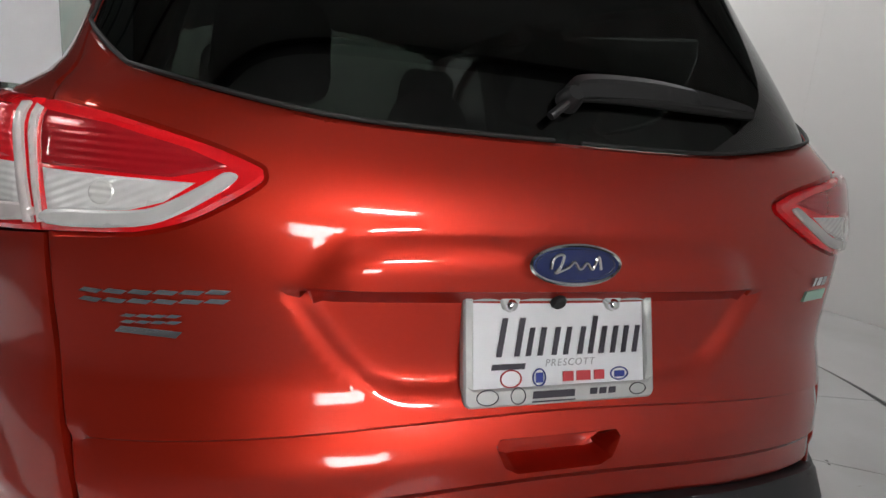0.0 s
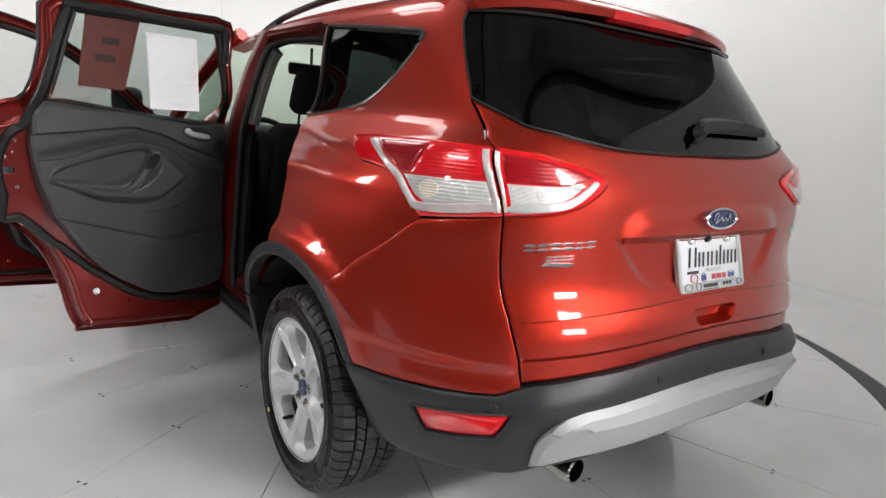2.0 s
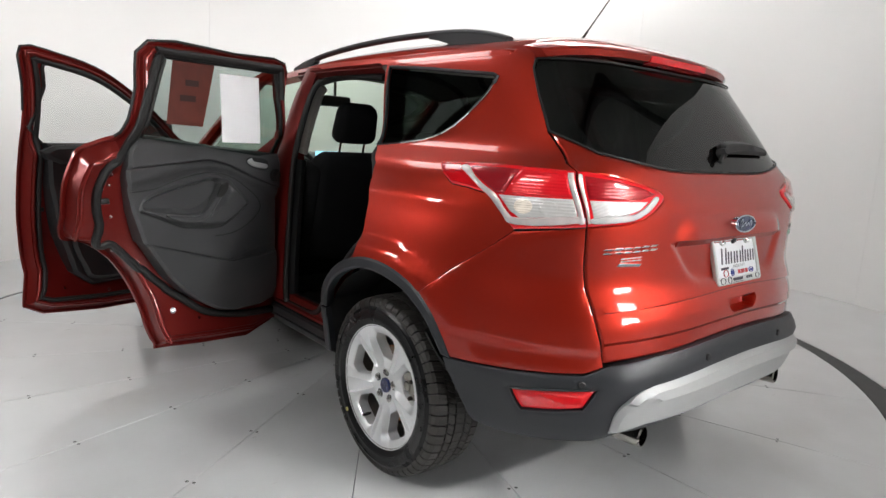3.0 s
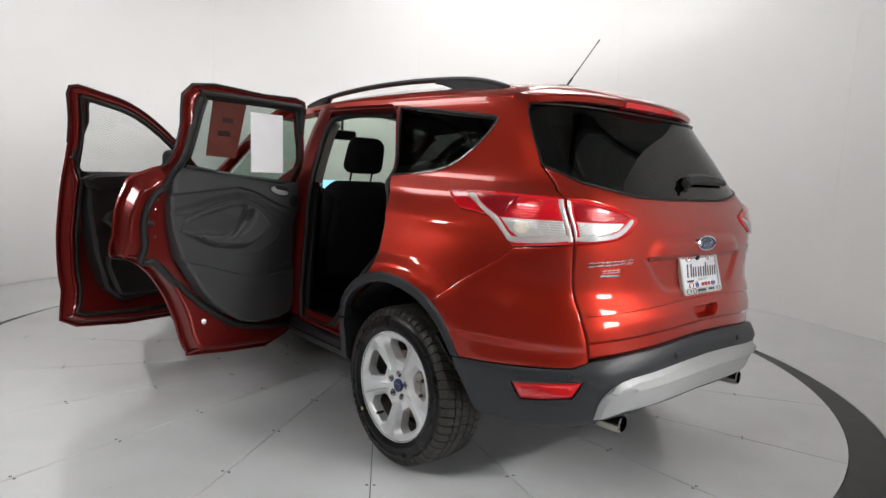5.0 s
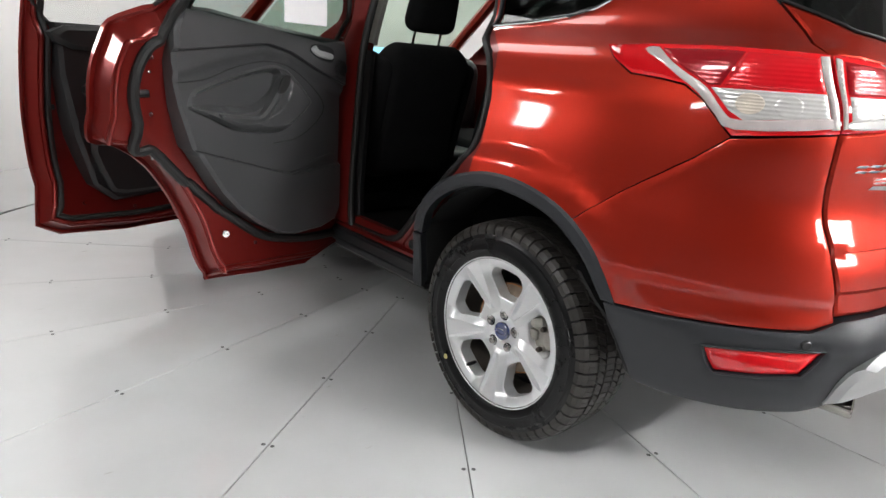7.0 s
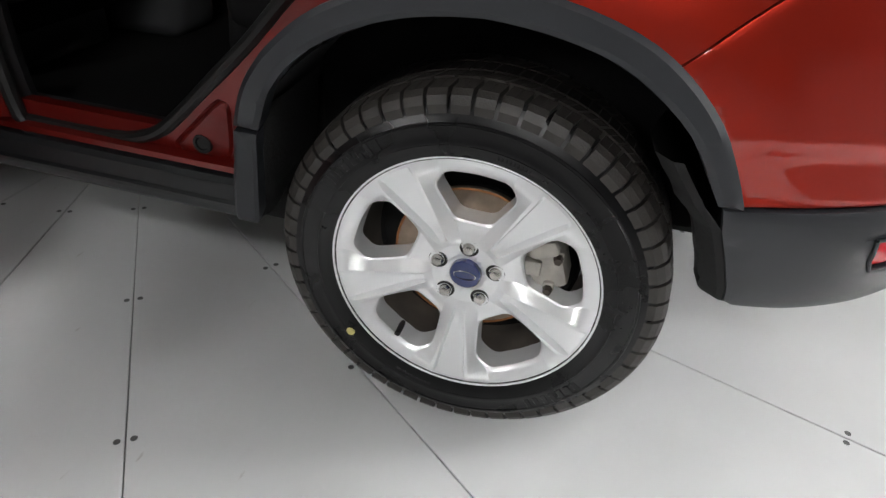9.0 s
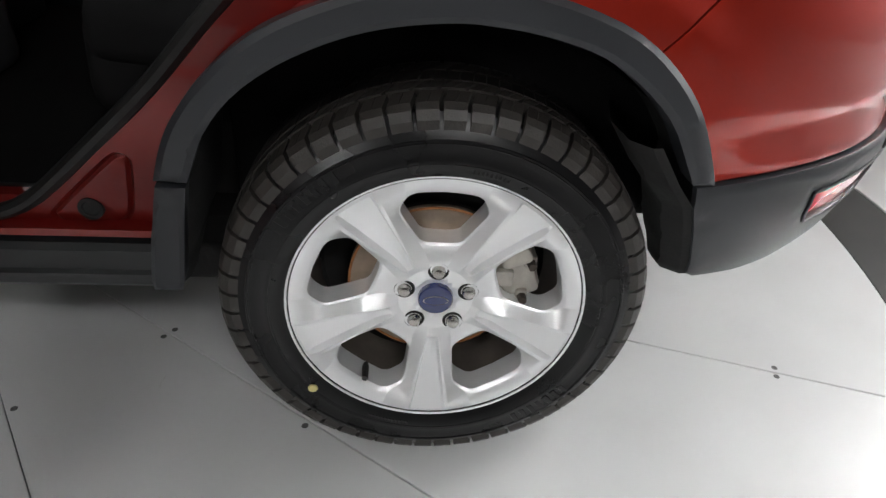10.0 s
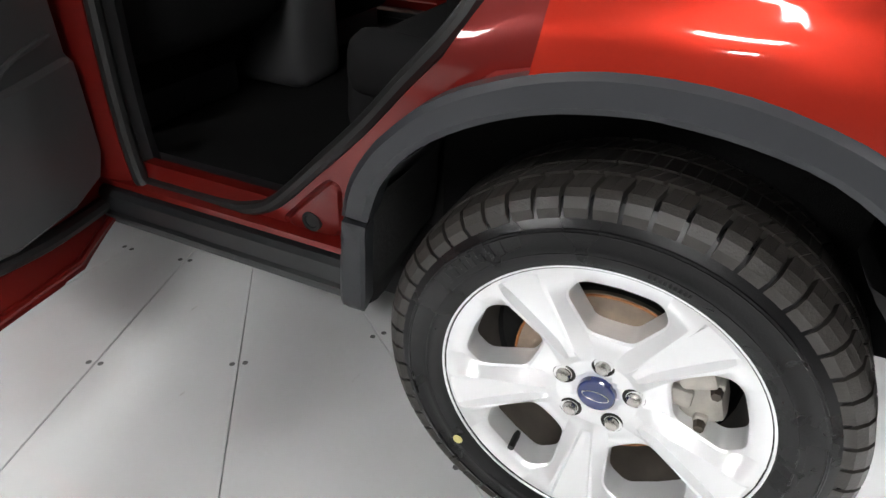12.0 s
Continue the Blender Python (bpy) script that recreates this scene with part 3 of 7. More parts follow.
BOX_GLOW = lamp_material("softbox_glow", (1.0, 0.99, 0.98), 18.5)
ceiling_light((-4.5, -0.9, 3.8), 1.5, 0.7, 90, KEY_GLOW)
for x, y in ((2.7, 1.3), (2.3, 3.2), (-1.4, 3.1)):
    ceiling_light((x, y, 4.3), 2.1, 1.5, 90)
for x, y in ((3.3, -4.8), (1.5, -6.2)):
    ceiling_light((x, y, 4.3), 1.8, 0.40, 0, REAR_GLOW)
softbox((-0.30, -6.3, 2.02), 1.30, 0.75, (-0.4, -0.8, 0.8), 2)
softbox((-3.45, 2.0, 1.75), 0.36, 0.50, (-0.9, 0.0, 0.8))
softbox((-4.7, -0.9, 2.0), 0.25, 0.25, (-0.9, 0.0, 0.6))



def on_skin(u, z):
    if u >= 0:
        return skin(u, z), skin_normal(u, z)
    p, q = skin(-u, z), skin_normal(-u, z)
    return Vector((-p.x, p.y, p.z)), Vector((-q.x, q.y, q.z))


def both(half):
    """An outline's left half, from the middle round, and its mirror image."""
    return half + [(-u, z) for u, z in reversed(half) if abs(u) > 1e-6]


# ---- the car ----
car = thing("car", "copper-red metallic sport utility car with two doors standing open", "car")

GAP_LINE = [(0.657, 0.632), (0.664, 0.69), (0.680, 0.752), (0.697, 0.83), (0.708, 0.92), (0.718, 1.03)]
LAMP_IN = [(0.607, 1.044), (0.555, 1.060), (0.510, 1.086), (0.474, 1.112), (0.472, 1.124), (0.482, 1.132), (0.545, 1.152), (0.66, 1.176), (0.762, 1.187)]
LAMP_IN = smooth_path(LAMP_IN, 4)
GAP_UP = [(0.800, 1.212), (0.834, 1.258), (0.857, 1.296)]
GLASS_LOW = [(0.724, 1.240), (0.54, 1.213), (0.395, 1.199), (0.20, 1.195), (0, 1.195)]
GLASS_LOW = smooth_path(GLASS_LOW, 4)
HATCH_BASE = [(0, 0.682), (0.15, 0.680), (0.28, 0.673), (0.50, 0.652)]


def crease(u):
    return 0.828 - 0.10 * u * u


BROW_TOP = [(0.447, 0.990), (0.415, 1.020), (0.378, 1.050), (0.30, 1.063), (0, 1.070)]
BROW_TOP = smooth_path(BROW_TOP, 4)
BROW = BROW_TOP + [(-u, z) for u, z in reversed(BROW_TOP[:-1])]
NICHE_LOW = [(0.447, 0.986), (0.405, 0.945), (0.364, 0.899), (0.325, 0.865), (0.28, 0.846), (0.22, 0.840), (0, 0.841)]
NICHE_LOW = smooth_path(NICHE_LOW, 4)
NICHE = NICHE_LOW + [(-u, z) for u, z in reversed(NICHE_LOW[:-1])]
GRIP = [(0.119, 0.791), (-0.119, 0.791), (-0.098, 0.752), (-0.075, 0.742), (0.075, 0.742), (0.098, 0.752)]


BROW_LINE = BROW_TOP + [(-a, b) for a, b in reversed(BROW_TOP[:-1])]


def hatch_relief(u, z):
    r = 0.0
    zc = crease(u)
    if z <= zc - 0.004:
        d = zc - 0.004 - z
        r += 0.15 * min(d, 0.05) - 0.007 * min(1.0, d / 0.003)
        if d > 0.089:
            r -= 0.007 * min(1, (d - 0.089) / 0.010)
    if inside(BROW, u, z)[0]:
        r += 0.42 * min(float(edge_distance(BROW_LINE, u, z, False)[0]), 0.040) * ease((0.447 - abs(u)) / 0.14)
    if inside(NICHE, u, z)[0]:
        r -= 0.014 * ease(float(edge_distance(NICHE, u, z, False)[0]) / 0.036)
    if inside(GRIP, u, z)[0]:
        r -= 0.045 * min(1.0, float(edge_distance(GRIP, u, z)[0]) / 0.012)
    return r


def inset_poly(poly, d):
    q = np.array(poly)
    t = np.roll(q, -1, 0) - np.roll(q, 1, 0)
    t /= np.linalg.norm(t, axis=1)[:, None]
    n = np.stack([-t[:, 1], t[:, 0]], 1)
    after = np.roll(q, -1, 0)
    s = np.sign((q[:, 0] * after[:, 1] - after[:, 0] * q[:, 1]).sum())
    return [tuple(p) for p in q + n * s * d]


def niche_inset(d):
    ring = inset_poly(NICHE, d)
    return [p for p in ring if p[1] < 0.972]


hatch_half = HATCH_BASE + GAP_LINE + LAMP_IN + GAP_UP + GLASS_LOW
ARC = [u / 20 for u in range(-13, 14)]
hatch_lines = [[(u, crease(u) - 0.004) for u in ARC], [(u, crease(u) - 0.007) for u in ARC], [(u, crease(u) - 0.025) for u in ARC], [(u, crease(u) - 0.049) for u in ARC], [(u, crease(u) - 0.060) for u in ARC], [(u, crease(u) - 0.093) for u in ARC], [(u, crease(u) - 0.103) for u in ARC],
               BROW + [BROW[0]], [(u * 0.985, z - 0.006) for u, z in BROW_LINE], [(u * 0.96, z - 0.016) for u, z in BROW_LINE], [(u * 0.94, z - 0.028) for u, z in BROW_LINE], NICHE + [NICHE[0]], niche_inset(0.012), niche_inset(0.024), niche_inset(0.038), niche_inset(0.018), niche_inset(0.030), GRIP + [GRIP[0]], inset_poly(GRIP, 0.012) + [inset_poly(GRIP, 0.012)[0]]]
hatch = panel("hatch", both(hatch_half), on_skin, PAINT, car, "copper-red tailgate with a plate niche and a grip", lines=hatch_lines, step=0.013, relief=hatch_relief, roll=0.004, rim=0.006, angle=28)

GLASS_SIDE = [(0.860, 1.300), (0.872, 1.40), (0.875, 1.500), (0.862, 1.532)]
GLASS_TOP = [(0.70, 1.545), (0.40, 1.552), (0, 1.555)]
hatch_glass = panel("rear_window", both([(0, 1.195)] + [(u, z) for u, z in reversed(GLASS_LOW[:-1])] + GLASS_SIDE + GLASS_TOP), on_skin, PRIVACY, car,
                    "dark tinted rear window", step=0.03, thick=0.004, lift=-0.005, rim=0)
# black ceramic band round the pane
for sgn in (1, -1):
    band = [(sgn * u, z) for u, z in [(0.858, 1.300), (0.871, 1.40), (0.874, 1.500), (0.80, 1.53), (0.79, 1.42), (0.775, 1.325), (0.725, 1.246)]]
    panel("black_border", band, on_skin, BLACK, hatch_glass, step=0.03, thick=0.003, lift=-0.0075, rim=0)
verts, faces = tube([on_skin(u, z)[0] + on_skin(u, z)[1] * 0.0 for u, z in resample(both([(0, 1.197)] + [(u, z + 0.002) for u, z in reversed(GLASS_LOW[:-1])] + GLASS_SIDE), 0.03, False)[:-1]], 0.0034, 8, True)
mesh_part("window_seal", verts, faces, SEAL, hatch_glass)

# side panel with the lamp and window cut out
LAMP_OUT = [(1.150, 1.181), (1.055, 1.188), (0.930, 1.191), (0.768, 1.186), (0.722, 1.031), (0.897, 1.008), (0.925, 1.040), (0.955, 1.078), (0.986, 1.106), (1.03, 1.115), (1.085, 1.121), (1.122, 1.150)]
QUARTER = [(1.655, 1.533), (1.35, 1.512), (1.02, 1.480), (1.004, 1.470), (1.045, 1.416), (1.110, 1.357), (1.178, 1.306), (1.235, 1.274), (1.305, 1.253), (1.42, 1.234), (1.555, 1.221)]
BUMP_TOP = [(0.66, 0.620), (0.712, 0.600), (0.84, 0.590), (0.969, 0.578), (1.066, 0.571)]
ARCH_OUT = [(1.084, 0.620), (1.113, 0.684), (1.157, 0.740), (1.208, 0.782), (1.279, 0.812), (1.355, 0.819), (1.420, 0.806)]
DOOR_EDGE = [(1.446, 0.800), (1.436, 0.85), (1.430, 0.93), (1.430, 1.02), (1.444, 1.105), (1.458, 1.160), (1.530, 1.206), (1.572, 1.226), (1.632, 1.38), (1.690, 1.545)]
GAP_SIDE = [(0.862, 1.572), (0.868, 1.55), (0.880, 1.50), (0.877, 1.40), (0.866, 1.297), (0.840, 1.256), (0.806, 1.210), (0.768, 1.187), (0.7225, 1.031), (0.713, 0.92), (0.702, 0.83), (0.686, 0.752), (0.670, 0.69), (0.662, 0.632)]
# the lamp cuts the outline: follow its rim
LAMP_RIM = [(0.768, 1.187), (0.930, 1.193), (1.055, 1.190), (1.152, 1.183), (1.124, 1.148), (1.087, 1.118), (1.03, 1.112), (0.988, 1.103), (0.957, 1.076), (0.927, 1.038), (0.898, 1.004), (0.7225, 1.028)]


def side_relief(u, z):
    """The shoulder line and the fold that runs from the arch to the lamp."""
    r = 0.0
    zs = 1.085 - 0.02 * max(0, 1.2 - u)
    if u > 0.95:
        r += 0.006 * math.exp(-((z - zs + 0.02) / 0.03) ** 2) * min(1, (u - 0.95) / 0.15)
    d = z - 0.665
    if u < 1.09 and d < 0:
        r -= 0.005 * min(1, -d / 0.01) * min(1.0, (1.09 - u) / 0.06)
    return r


SEAM = [(0.899, 1.001), (0.945, 0.952), (1.00, 0.902), (1.07, 0.842), (1.120, 0.796), (1.156, 0.757)]
UPPER = GAP_SIDE[:7] + LAMP_RIM[:11] + [(u + 0.0009, z + 0.0009) for u, z in SEAM] + ARCH_OUT[2:] + DOOR_EDGE + [(1.70, 1.572), (1.3, 1.585), (1.05, 1.602), (0.870, 1.602)]
COVER = [(0.7225, 1.027)] + GAP_SIDE[9:] + BUMP_TOP + ARCH_OUT[:2] + [(1.150, 0.744)] + [(u - 0.0009, z - 0.0009) for u, z in reversed(SEAM)]
STEP_LINES = [[(0.676, 0.665), (1.092, 0.665)], [(0.676, 0.655), (1.088, 0.655)]]
for flip in (False, True):
    panel("side_panel", UPPER, on_skin, PAINT, car, "copper-red rear side panel", holes=[QUARTER], step=0.022, relief=side_relief, mirror=flip, roll=0.0015, rim=0.004, fair=True)
    panel("bumper_cover", COVER, on_skin, PAINT, car, "copper-red painted bumper corner", lines=STEP_LINES, step=0.022, relief=side_relief, mirror=flip, roll=0.0015, rim=0.004)
    qw = panel("quarter_window", inset_poly(QUARTER, 0.012), on_skin, PRIVACY, car, "dark tinted quarter window", step=0.03, thick=0.004, lift=-0.004, mirror=flip, rim=0)
    # dark top trim, bright lower trim
    top = [on_skin(u, z)[0] + on_skin(u, z)[1] * 0.002 for u, z in resample([QUARTER[-1], (1.60, 1.37), QUARTER[0], QUARTER[1], QUARTER[2], QUARTER[3], (1.02, 1.449)], 0.02, False)]
    low = [on_skin(u, z)[0] + on_skin(u, z)[1] * 0.003 for u, z in resample([(1.026, 1.441)] + QUARTER[4:], 0.02, False)]
    for nm, line, mt, rad in (("window_trim", top, BLACK, 0.0068), ("chrome_trim", low, CHROME, 0.0058)):
        vv, ff = tube(line, rad, 8)
        if flip:
            vv, ff = [Vector((-p.x, p.y, p.z)) for p in vv], [tuple(reversed(q)) for q in ff]
        mesh_part(nm, vv, ff, mt, qw)


# tail lamps: a red rim, a red upper and a clear lower field with ribs, a bright guide strip
def lamp(flip):
    ob = None
    outer_fields = (("outer_lamp", LAMP_OUT, [(1.035, 1.174), (0.945, 1.178), (0.784, 1.172), (0.766, 1.112), (0.950, 1.108), (0.980, 1.130), (1.008, 1.150)],
                     [(0.944, 1.103), (0.764, 1.107), (0.750, 1.061), (0.886, 1.042), (0.912, 1.060)],
                     [(1.066, 1.170), (1.042, 1.175), (1.014, 1.150), (0.985, 1.127), (0.952, 1.103), (0.918, 1.056), (0.886, 1.042), (0.748, 1.061), (0.742, 1.041), (0.894, 1.021), (0.930, 1.048), (0.964, 1.090), (0.998, 1.119), (1.030, 1.146)]),
                    ("inner_lamp", [(0.762, 1.185), (0.7190, 1.032)] + LAMP_IN[:-1], [(0.738, 1.167), (0.724, 1.110), (0.585, 1.110), (0.530, 1.126), (0.575, 1.142), (0.66, 1.160)],
                     [(0.722, 1.106), (0.710, 1.062), (0.622, 1.072), (0.588, 1.084), (0.560, 1.106)],
                     [(0.708, 1.046), (0.614, 1.055), (0.573, 1.071), (0.530, 1.101), (0.518, 1.116), (0.532, 1.119), (0.550, 1.106), (0.586, 1.083), (0.620, 1.072), (0.710, 1.062)]))
    for nm, outline, red, clear, strip in outer_fields:
        body = panel(nm, outline, on_skin, RED_LENS, car, "glossy red tail lamp with a clear lower field", step=0.015, thick=0.04, lift=0.007, roll=0.004, rim=0.006, mirror=flip)
        outer = nm == "outer_lamp"
        if not outer:
            # the fields reach close to the narrow red frame
            red, clear, strip = [[(0.722 - (0.722 - u) * 1.09, 1.108 + (z - 1.108) * 1.07) for u, z in q] for q in (red, clear, strip)]
        if outer:
            panel("dark_field", [(1.035, 1.174), (0.945, 1.178), (0.901, 1.177), (0.930, 1.109), (0.950, 1.108), (0.980, 1.130), (1.008, 1.150)], on_skin, MID_RED, body, step=0.012, thick=0.006, lift=0.0100, rim=0.003, roll=0.002, mirror=flip)
            red = [(0.897, 1.177), (0.784, 1.172), (0.766, 1.112), (0.926, 1.109)]
        panel("red_field", red, on_skin, RIB_RED if outer else DEEP_RED, body, step=0.012, thick=0.006, lift=0.0100, rim=0.003, roll=0.002, mirror=flip)
        panel("clear_field", clear, on_skin, RIB_CLEAR if outer else FAN_CLEAR, body, step=0.012, thick=0.006, lift=0.0100, rim=0.003, roll=0.002, mirror=flip)
        panel("light_strip", smooth_path(strip, 3, True), on_skin, PINK_LENS if outer else CLEAR_LENS, body, step=0.012, thick=0.006, lift=0.0118, rim=0.003, roll=0.002, mirror=flip)
        c = np.array(clear).mean(0)
        for du, mt in ((0.03, AMBER), (-0.03, RIB_CLEAR)) if outer else ((0.012, RIB_CLEAR),):
            blob = [(c[0] + du + (0.024 if outer else 0.016) * math.cos(a * 0.2618), c[1] + 0.002 + (0.023 if outer else 0.015) * math.sin(a * 0.2618)) for a in range(24)]
            panel("bulb", blob, on_skin, mt, body, step=0.004, thick=0.006, lift=0.0110, rim=0.003, roll=0.002, mirror=flip)
        if outer:
            bar = [(0.785, 1.176), (0.7705, 1.177), (0.7275, 1.040), (0.741, 1.038)]
        else:
            bar = [(0.7585, 1.176), (0.747, 1.173), (0.7140, 1.043), (0.7200, 1.041)]
        panel("clear_bar", bar, on_skin, PINK_LENS, body, step=0.012, thick=0.004, lift=0.0122, rim=0.003, roll=0.002, mirror=flip)


for flip in (False, True):
    lamp(flip)


# rear bumper: grey cladding, silver skid plate, reflectors, sensors
def bumper_relief(u, z):
    r = 0.004
    top = 0.690 - 0.15 * u * u
    if abs(u) < 0.72:
        r += 0.022 * max(0.0, 1 - abs(z - (top - 0.055)) / 0.075) * min(1, (0.72 - abs(u)) / 0.1)
    return r


BUMP_HALF = [(0, 0.680), (0.15, 0.678), (0.28, 0.671), (0.50, 0.650), (0.650, 0.624), (0.712, 0.595), (0.84, 0.585), (0.969, 0.573), (1.064, 0.566), (1.080, 0.566), (1.071, 0.525), (1.053, 0.48), (1.029, 0.42), (1.004, 0.370), (0.985, 0.358), (0.916, 0.350), (0.784, 0.352), (0.66, 0.362),
             (0.60, 0.395), (0.4, 0.43), (0, 0.44)]
REFLECT = [(0.900, 0.527), (0.790, 0.545), (0.683, 0.556), (0.692, 0.530), (0.716, 0.484), (0.80, 0.468), (0.871, 0.458), (0.885, 0.480)]
bumper = panel("rear_bumper", both(BUMP_HALF), on_skin, CLADDING, car, "dark grey textured plastic rear bumper", holes=[REFLECT, [(-u, z) for u, z in REFLECT]], step=0.025, relief=bumper_relief, thick=lambda u, z: 0.055 - 0.043 * min(1.0, max(0.0, abs(u) - 0.72) / 0.12), roll=0.003, rim=0.006)
SKID = [(0.632, 0.405), (0.628, 0.47), (0.605, 0.515), (0.572, 0.548), (0.53, 0.563), (0.48, 0.572), (0.25, 0.590), (0, 0.596)]
SKID = smooth_path(SKID, 4)
SKID_LOW = [(0, 0.455), (0.25, 0.450), (0.42, 0.440), (0.52, 0.432), (0.60, 0.408)]


def skid_relief(u, z):
    fold = 0.550 - 0.08 * u * u
    d = z - fold
    return 0.026 + (0.012 * max(0.0, 1 - d / 0.05) if d > 0 else 0.012 * max(0.0, 1 + d / 0.008) - 0.06 * max(0.0, -d - 0.008))


panel("skid_plate", both(SKID_LOW + SKID), on_skin, SILVER, bumper, "satin silver skid plate", lines=[[(u / 20, 0.550 - 0.08 * (u / 20) ** 2 + d) for u in range(-10, 11)] for d in (0.0, -0.008)], step=0.022, relief=skid_relief, thick=0.02, roll=0.012, rim=0.016)
for s in (1, -1):
    panel("reflector", [(s * u, z) for u, z in inset_poly(REFLECT, 0.004)], on_skin, RED_LENS, bumper, "red reflector", step=0.02, thick=0.01, lift=0.0, rim=0.008, roll=0.004)
    rimline = [on_skin(s * u, z)[0] + on_skin(s * u, z)[1] * 0.004 for u, z in resample(REFLECT + [REFLECT[0]], 0.03, False)]
    vv, ff = tube(rimline, 0.0032, 6)
    mesh_part("reflector_rim", vv, ff, CLADDING, bumper)
    for u, z in ((0.723, 0.568), (0.28, 0.625)):
        p, q = on_skin(s * u, z)
        vv, ff = lathe([(0.0, 0.012), (0.004, 0.012), (0.006, 0.009), (0.006, 0.0)], 16, "z")
        ob = mesh_part("parking_sensor", vv, ff, BLACK, bumper)
        ob.matrix_basis = Matrix.Translation(p + q * (bumper_relief(u, z) - 0.002)) @ q.to_track_quat("Z", "Y").to_matrix().to_4x4()

# lower valance under the bumper, in black
for s in (1, -1):
    vv, ff = [], []
    pts = resample([(0.0, 0.445), (0.4, 0.435), (0.6, 0.398), (0.8, 0.355), (0.985, 0.36)], 0.05, False)
    for u, z in pts:
        p, q = on_skin(s * u, z)
        w = 0.16 if u < 0.7 else max(0.03, 0.16 - 0.8 * (u - 0.7))
        vv += [p - q * 0.006, p + Vector((-q.x * w, -q.y * w, 0.0))]
    ff = [(2 * i, 2 * i + 1, 2 * i + 3, 2 * i + 2) for i in range(len(pts) - 1)]
    mesh_part("valance", vv, ff, BLACK, bumper)

# exhaust tips
for x, y, z in ((-0.42, -0.830, 0.362), (0.54, -0.825, 0.362)):
    prof = [(0.0, 0.034), (-0.004, 0.040), (-0.010, 0.041), (-0.10, 0.040), (-0.14, 0.036), (-0.14, 0.030), (-0.012, 0.033), (0.0, 0.034)]
    vv, ff = lathe(prof, 28, "y")
    ex = mesh_part("exhaust_tip", [(p[0] * 1.08, -p[1] + 0.25 * p[0], p[2] * 0.82) for p in vv], [tuple(reversed(q)) for q in ff], DARK_CHROME, car, "oval chrome exhaust tip")
    ex.matrix_basis = Matrix.Translation((x, y, z)) @ Matrix.Rotation(radians(-4), 4, "X")
    vv, ff = lathe([(0.13, 0.0), (0.13, 0.034)], 20, "y")
    mesh_part("pipe_bore", [(p[0] * 1.02, p[1], p[2] * 0.78) for p in vv], ff, LINER, ex)

# wheel arch cladding
WHEEL_Z, REAR_Y, FRONT_Y = 0.338, 0.0, 2.66
ARCH_RIM = [(1.066, 0.566), (1.082, 0.625), (1.110, 0.690), (1.153, 0.748), (1.204, 0.790), (1.277, 0.820), (1.355, 0.827), (1.43, 0.815), (1.499, 0.788), (1.548, 0.757), (1.589, 0.716), (1.627, 0.668), (1.652, 0.624), (1.673, 0.571), (1.705, 0.468), (1.722, 0.37), (1.722, 0.31)]
ARCH_IN = [(1.672, 0.31), (1.678, 0.37), (1.651, 0.509), (1.628, 0.585), (1.600, 0.641), (1.566, 0.692), (1.520, 0.732), (1.466, 0.762), (1.415, 0.779), (1.359, 0.787), (1.323, 0.786), (1.272, 0.776), (1.216, 0.752), (1.164, 0.707), (1.124, 0.652), (1.092, 0.571)]
ARCH_FOOT = [(1.672, 0.566), (1.705, 0.468), (1.730, 0.375), (1.732, 0.353), (1.690, 0.353), (1.682, 0.375), (1.655, 0.49), (1.634, 0.566)]
ARCH_RIM, ARCH_IN = ARCH_RIM[:14], [(1.632, 0.571)] + ARCH_IN[4:]
ARCH_RIM = [(u - 0.007 * max(0.0, min(1.0, (1.36 - u) / 0.15)), z + 0.002) for u, z in ARCH_RIM]
ARCH_IN = [(u - 0.006 * max(0.0, min(1.0, (1.36 - u) / 0.15)), z) for u, z in ARCH_IN]
for flip in (False, True):
    panel("arch_foot", ARCH_FOOT, on_skin, CLADDING, car, "dark grey plastic end piece of the arch trim", step=0.02, thick=0.026, lift=0.008, roll=0.004, rim=0.006, mirror=flip)
    arch = panel("wheel_arch_trim", smooth_path(ARCH_RIM, 3) + smooth_path(ARCH_IN, 3), on_skin, CLADDING, car, "dark grey plastic wheel arch trim", step=0.02, thick=0.035, lift=0.006, roll=0.006, rim=0.008, mirror=flip)


# wheel housings
def liner(y, flip):
    prof = []
    for i in range(25):
        a = radians(2 + 176 * i / 24)
        prof.append((y + 0.418 * math.cos(a), 0.355 + 0.425 * math.sin(a)))
    vv, ff = [], []
    for inner in (False, True):
        vv += [(-0.60, p, max(z, 0.365)) if inner else (0.034 - HALF(max(z, 0.36)) + (0.25 * max(0.0, 0.55 - max(z, 0.36)) if y == REAR_Y and p < y else 0.0), p, max(z, 0.36)) for p, z in prof]
    n = len(prof)
    ff = [(i, i + 1, n + i + 1, n + i) for i in range(n - 1)]
    vv.append((-0.60, y, 0.365))
    ff += [(n + i, n + i + 1, 2 * n) for i in range(n - 1)]
    if flip:
        vv = [(-a, b, c) for a, b, c in vv]
    return mesh_part("wheel_housing", vv, ff, LINER, car, "black felt wheel housing")


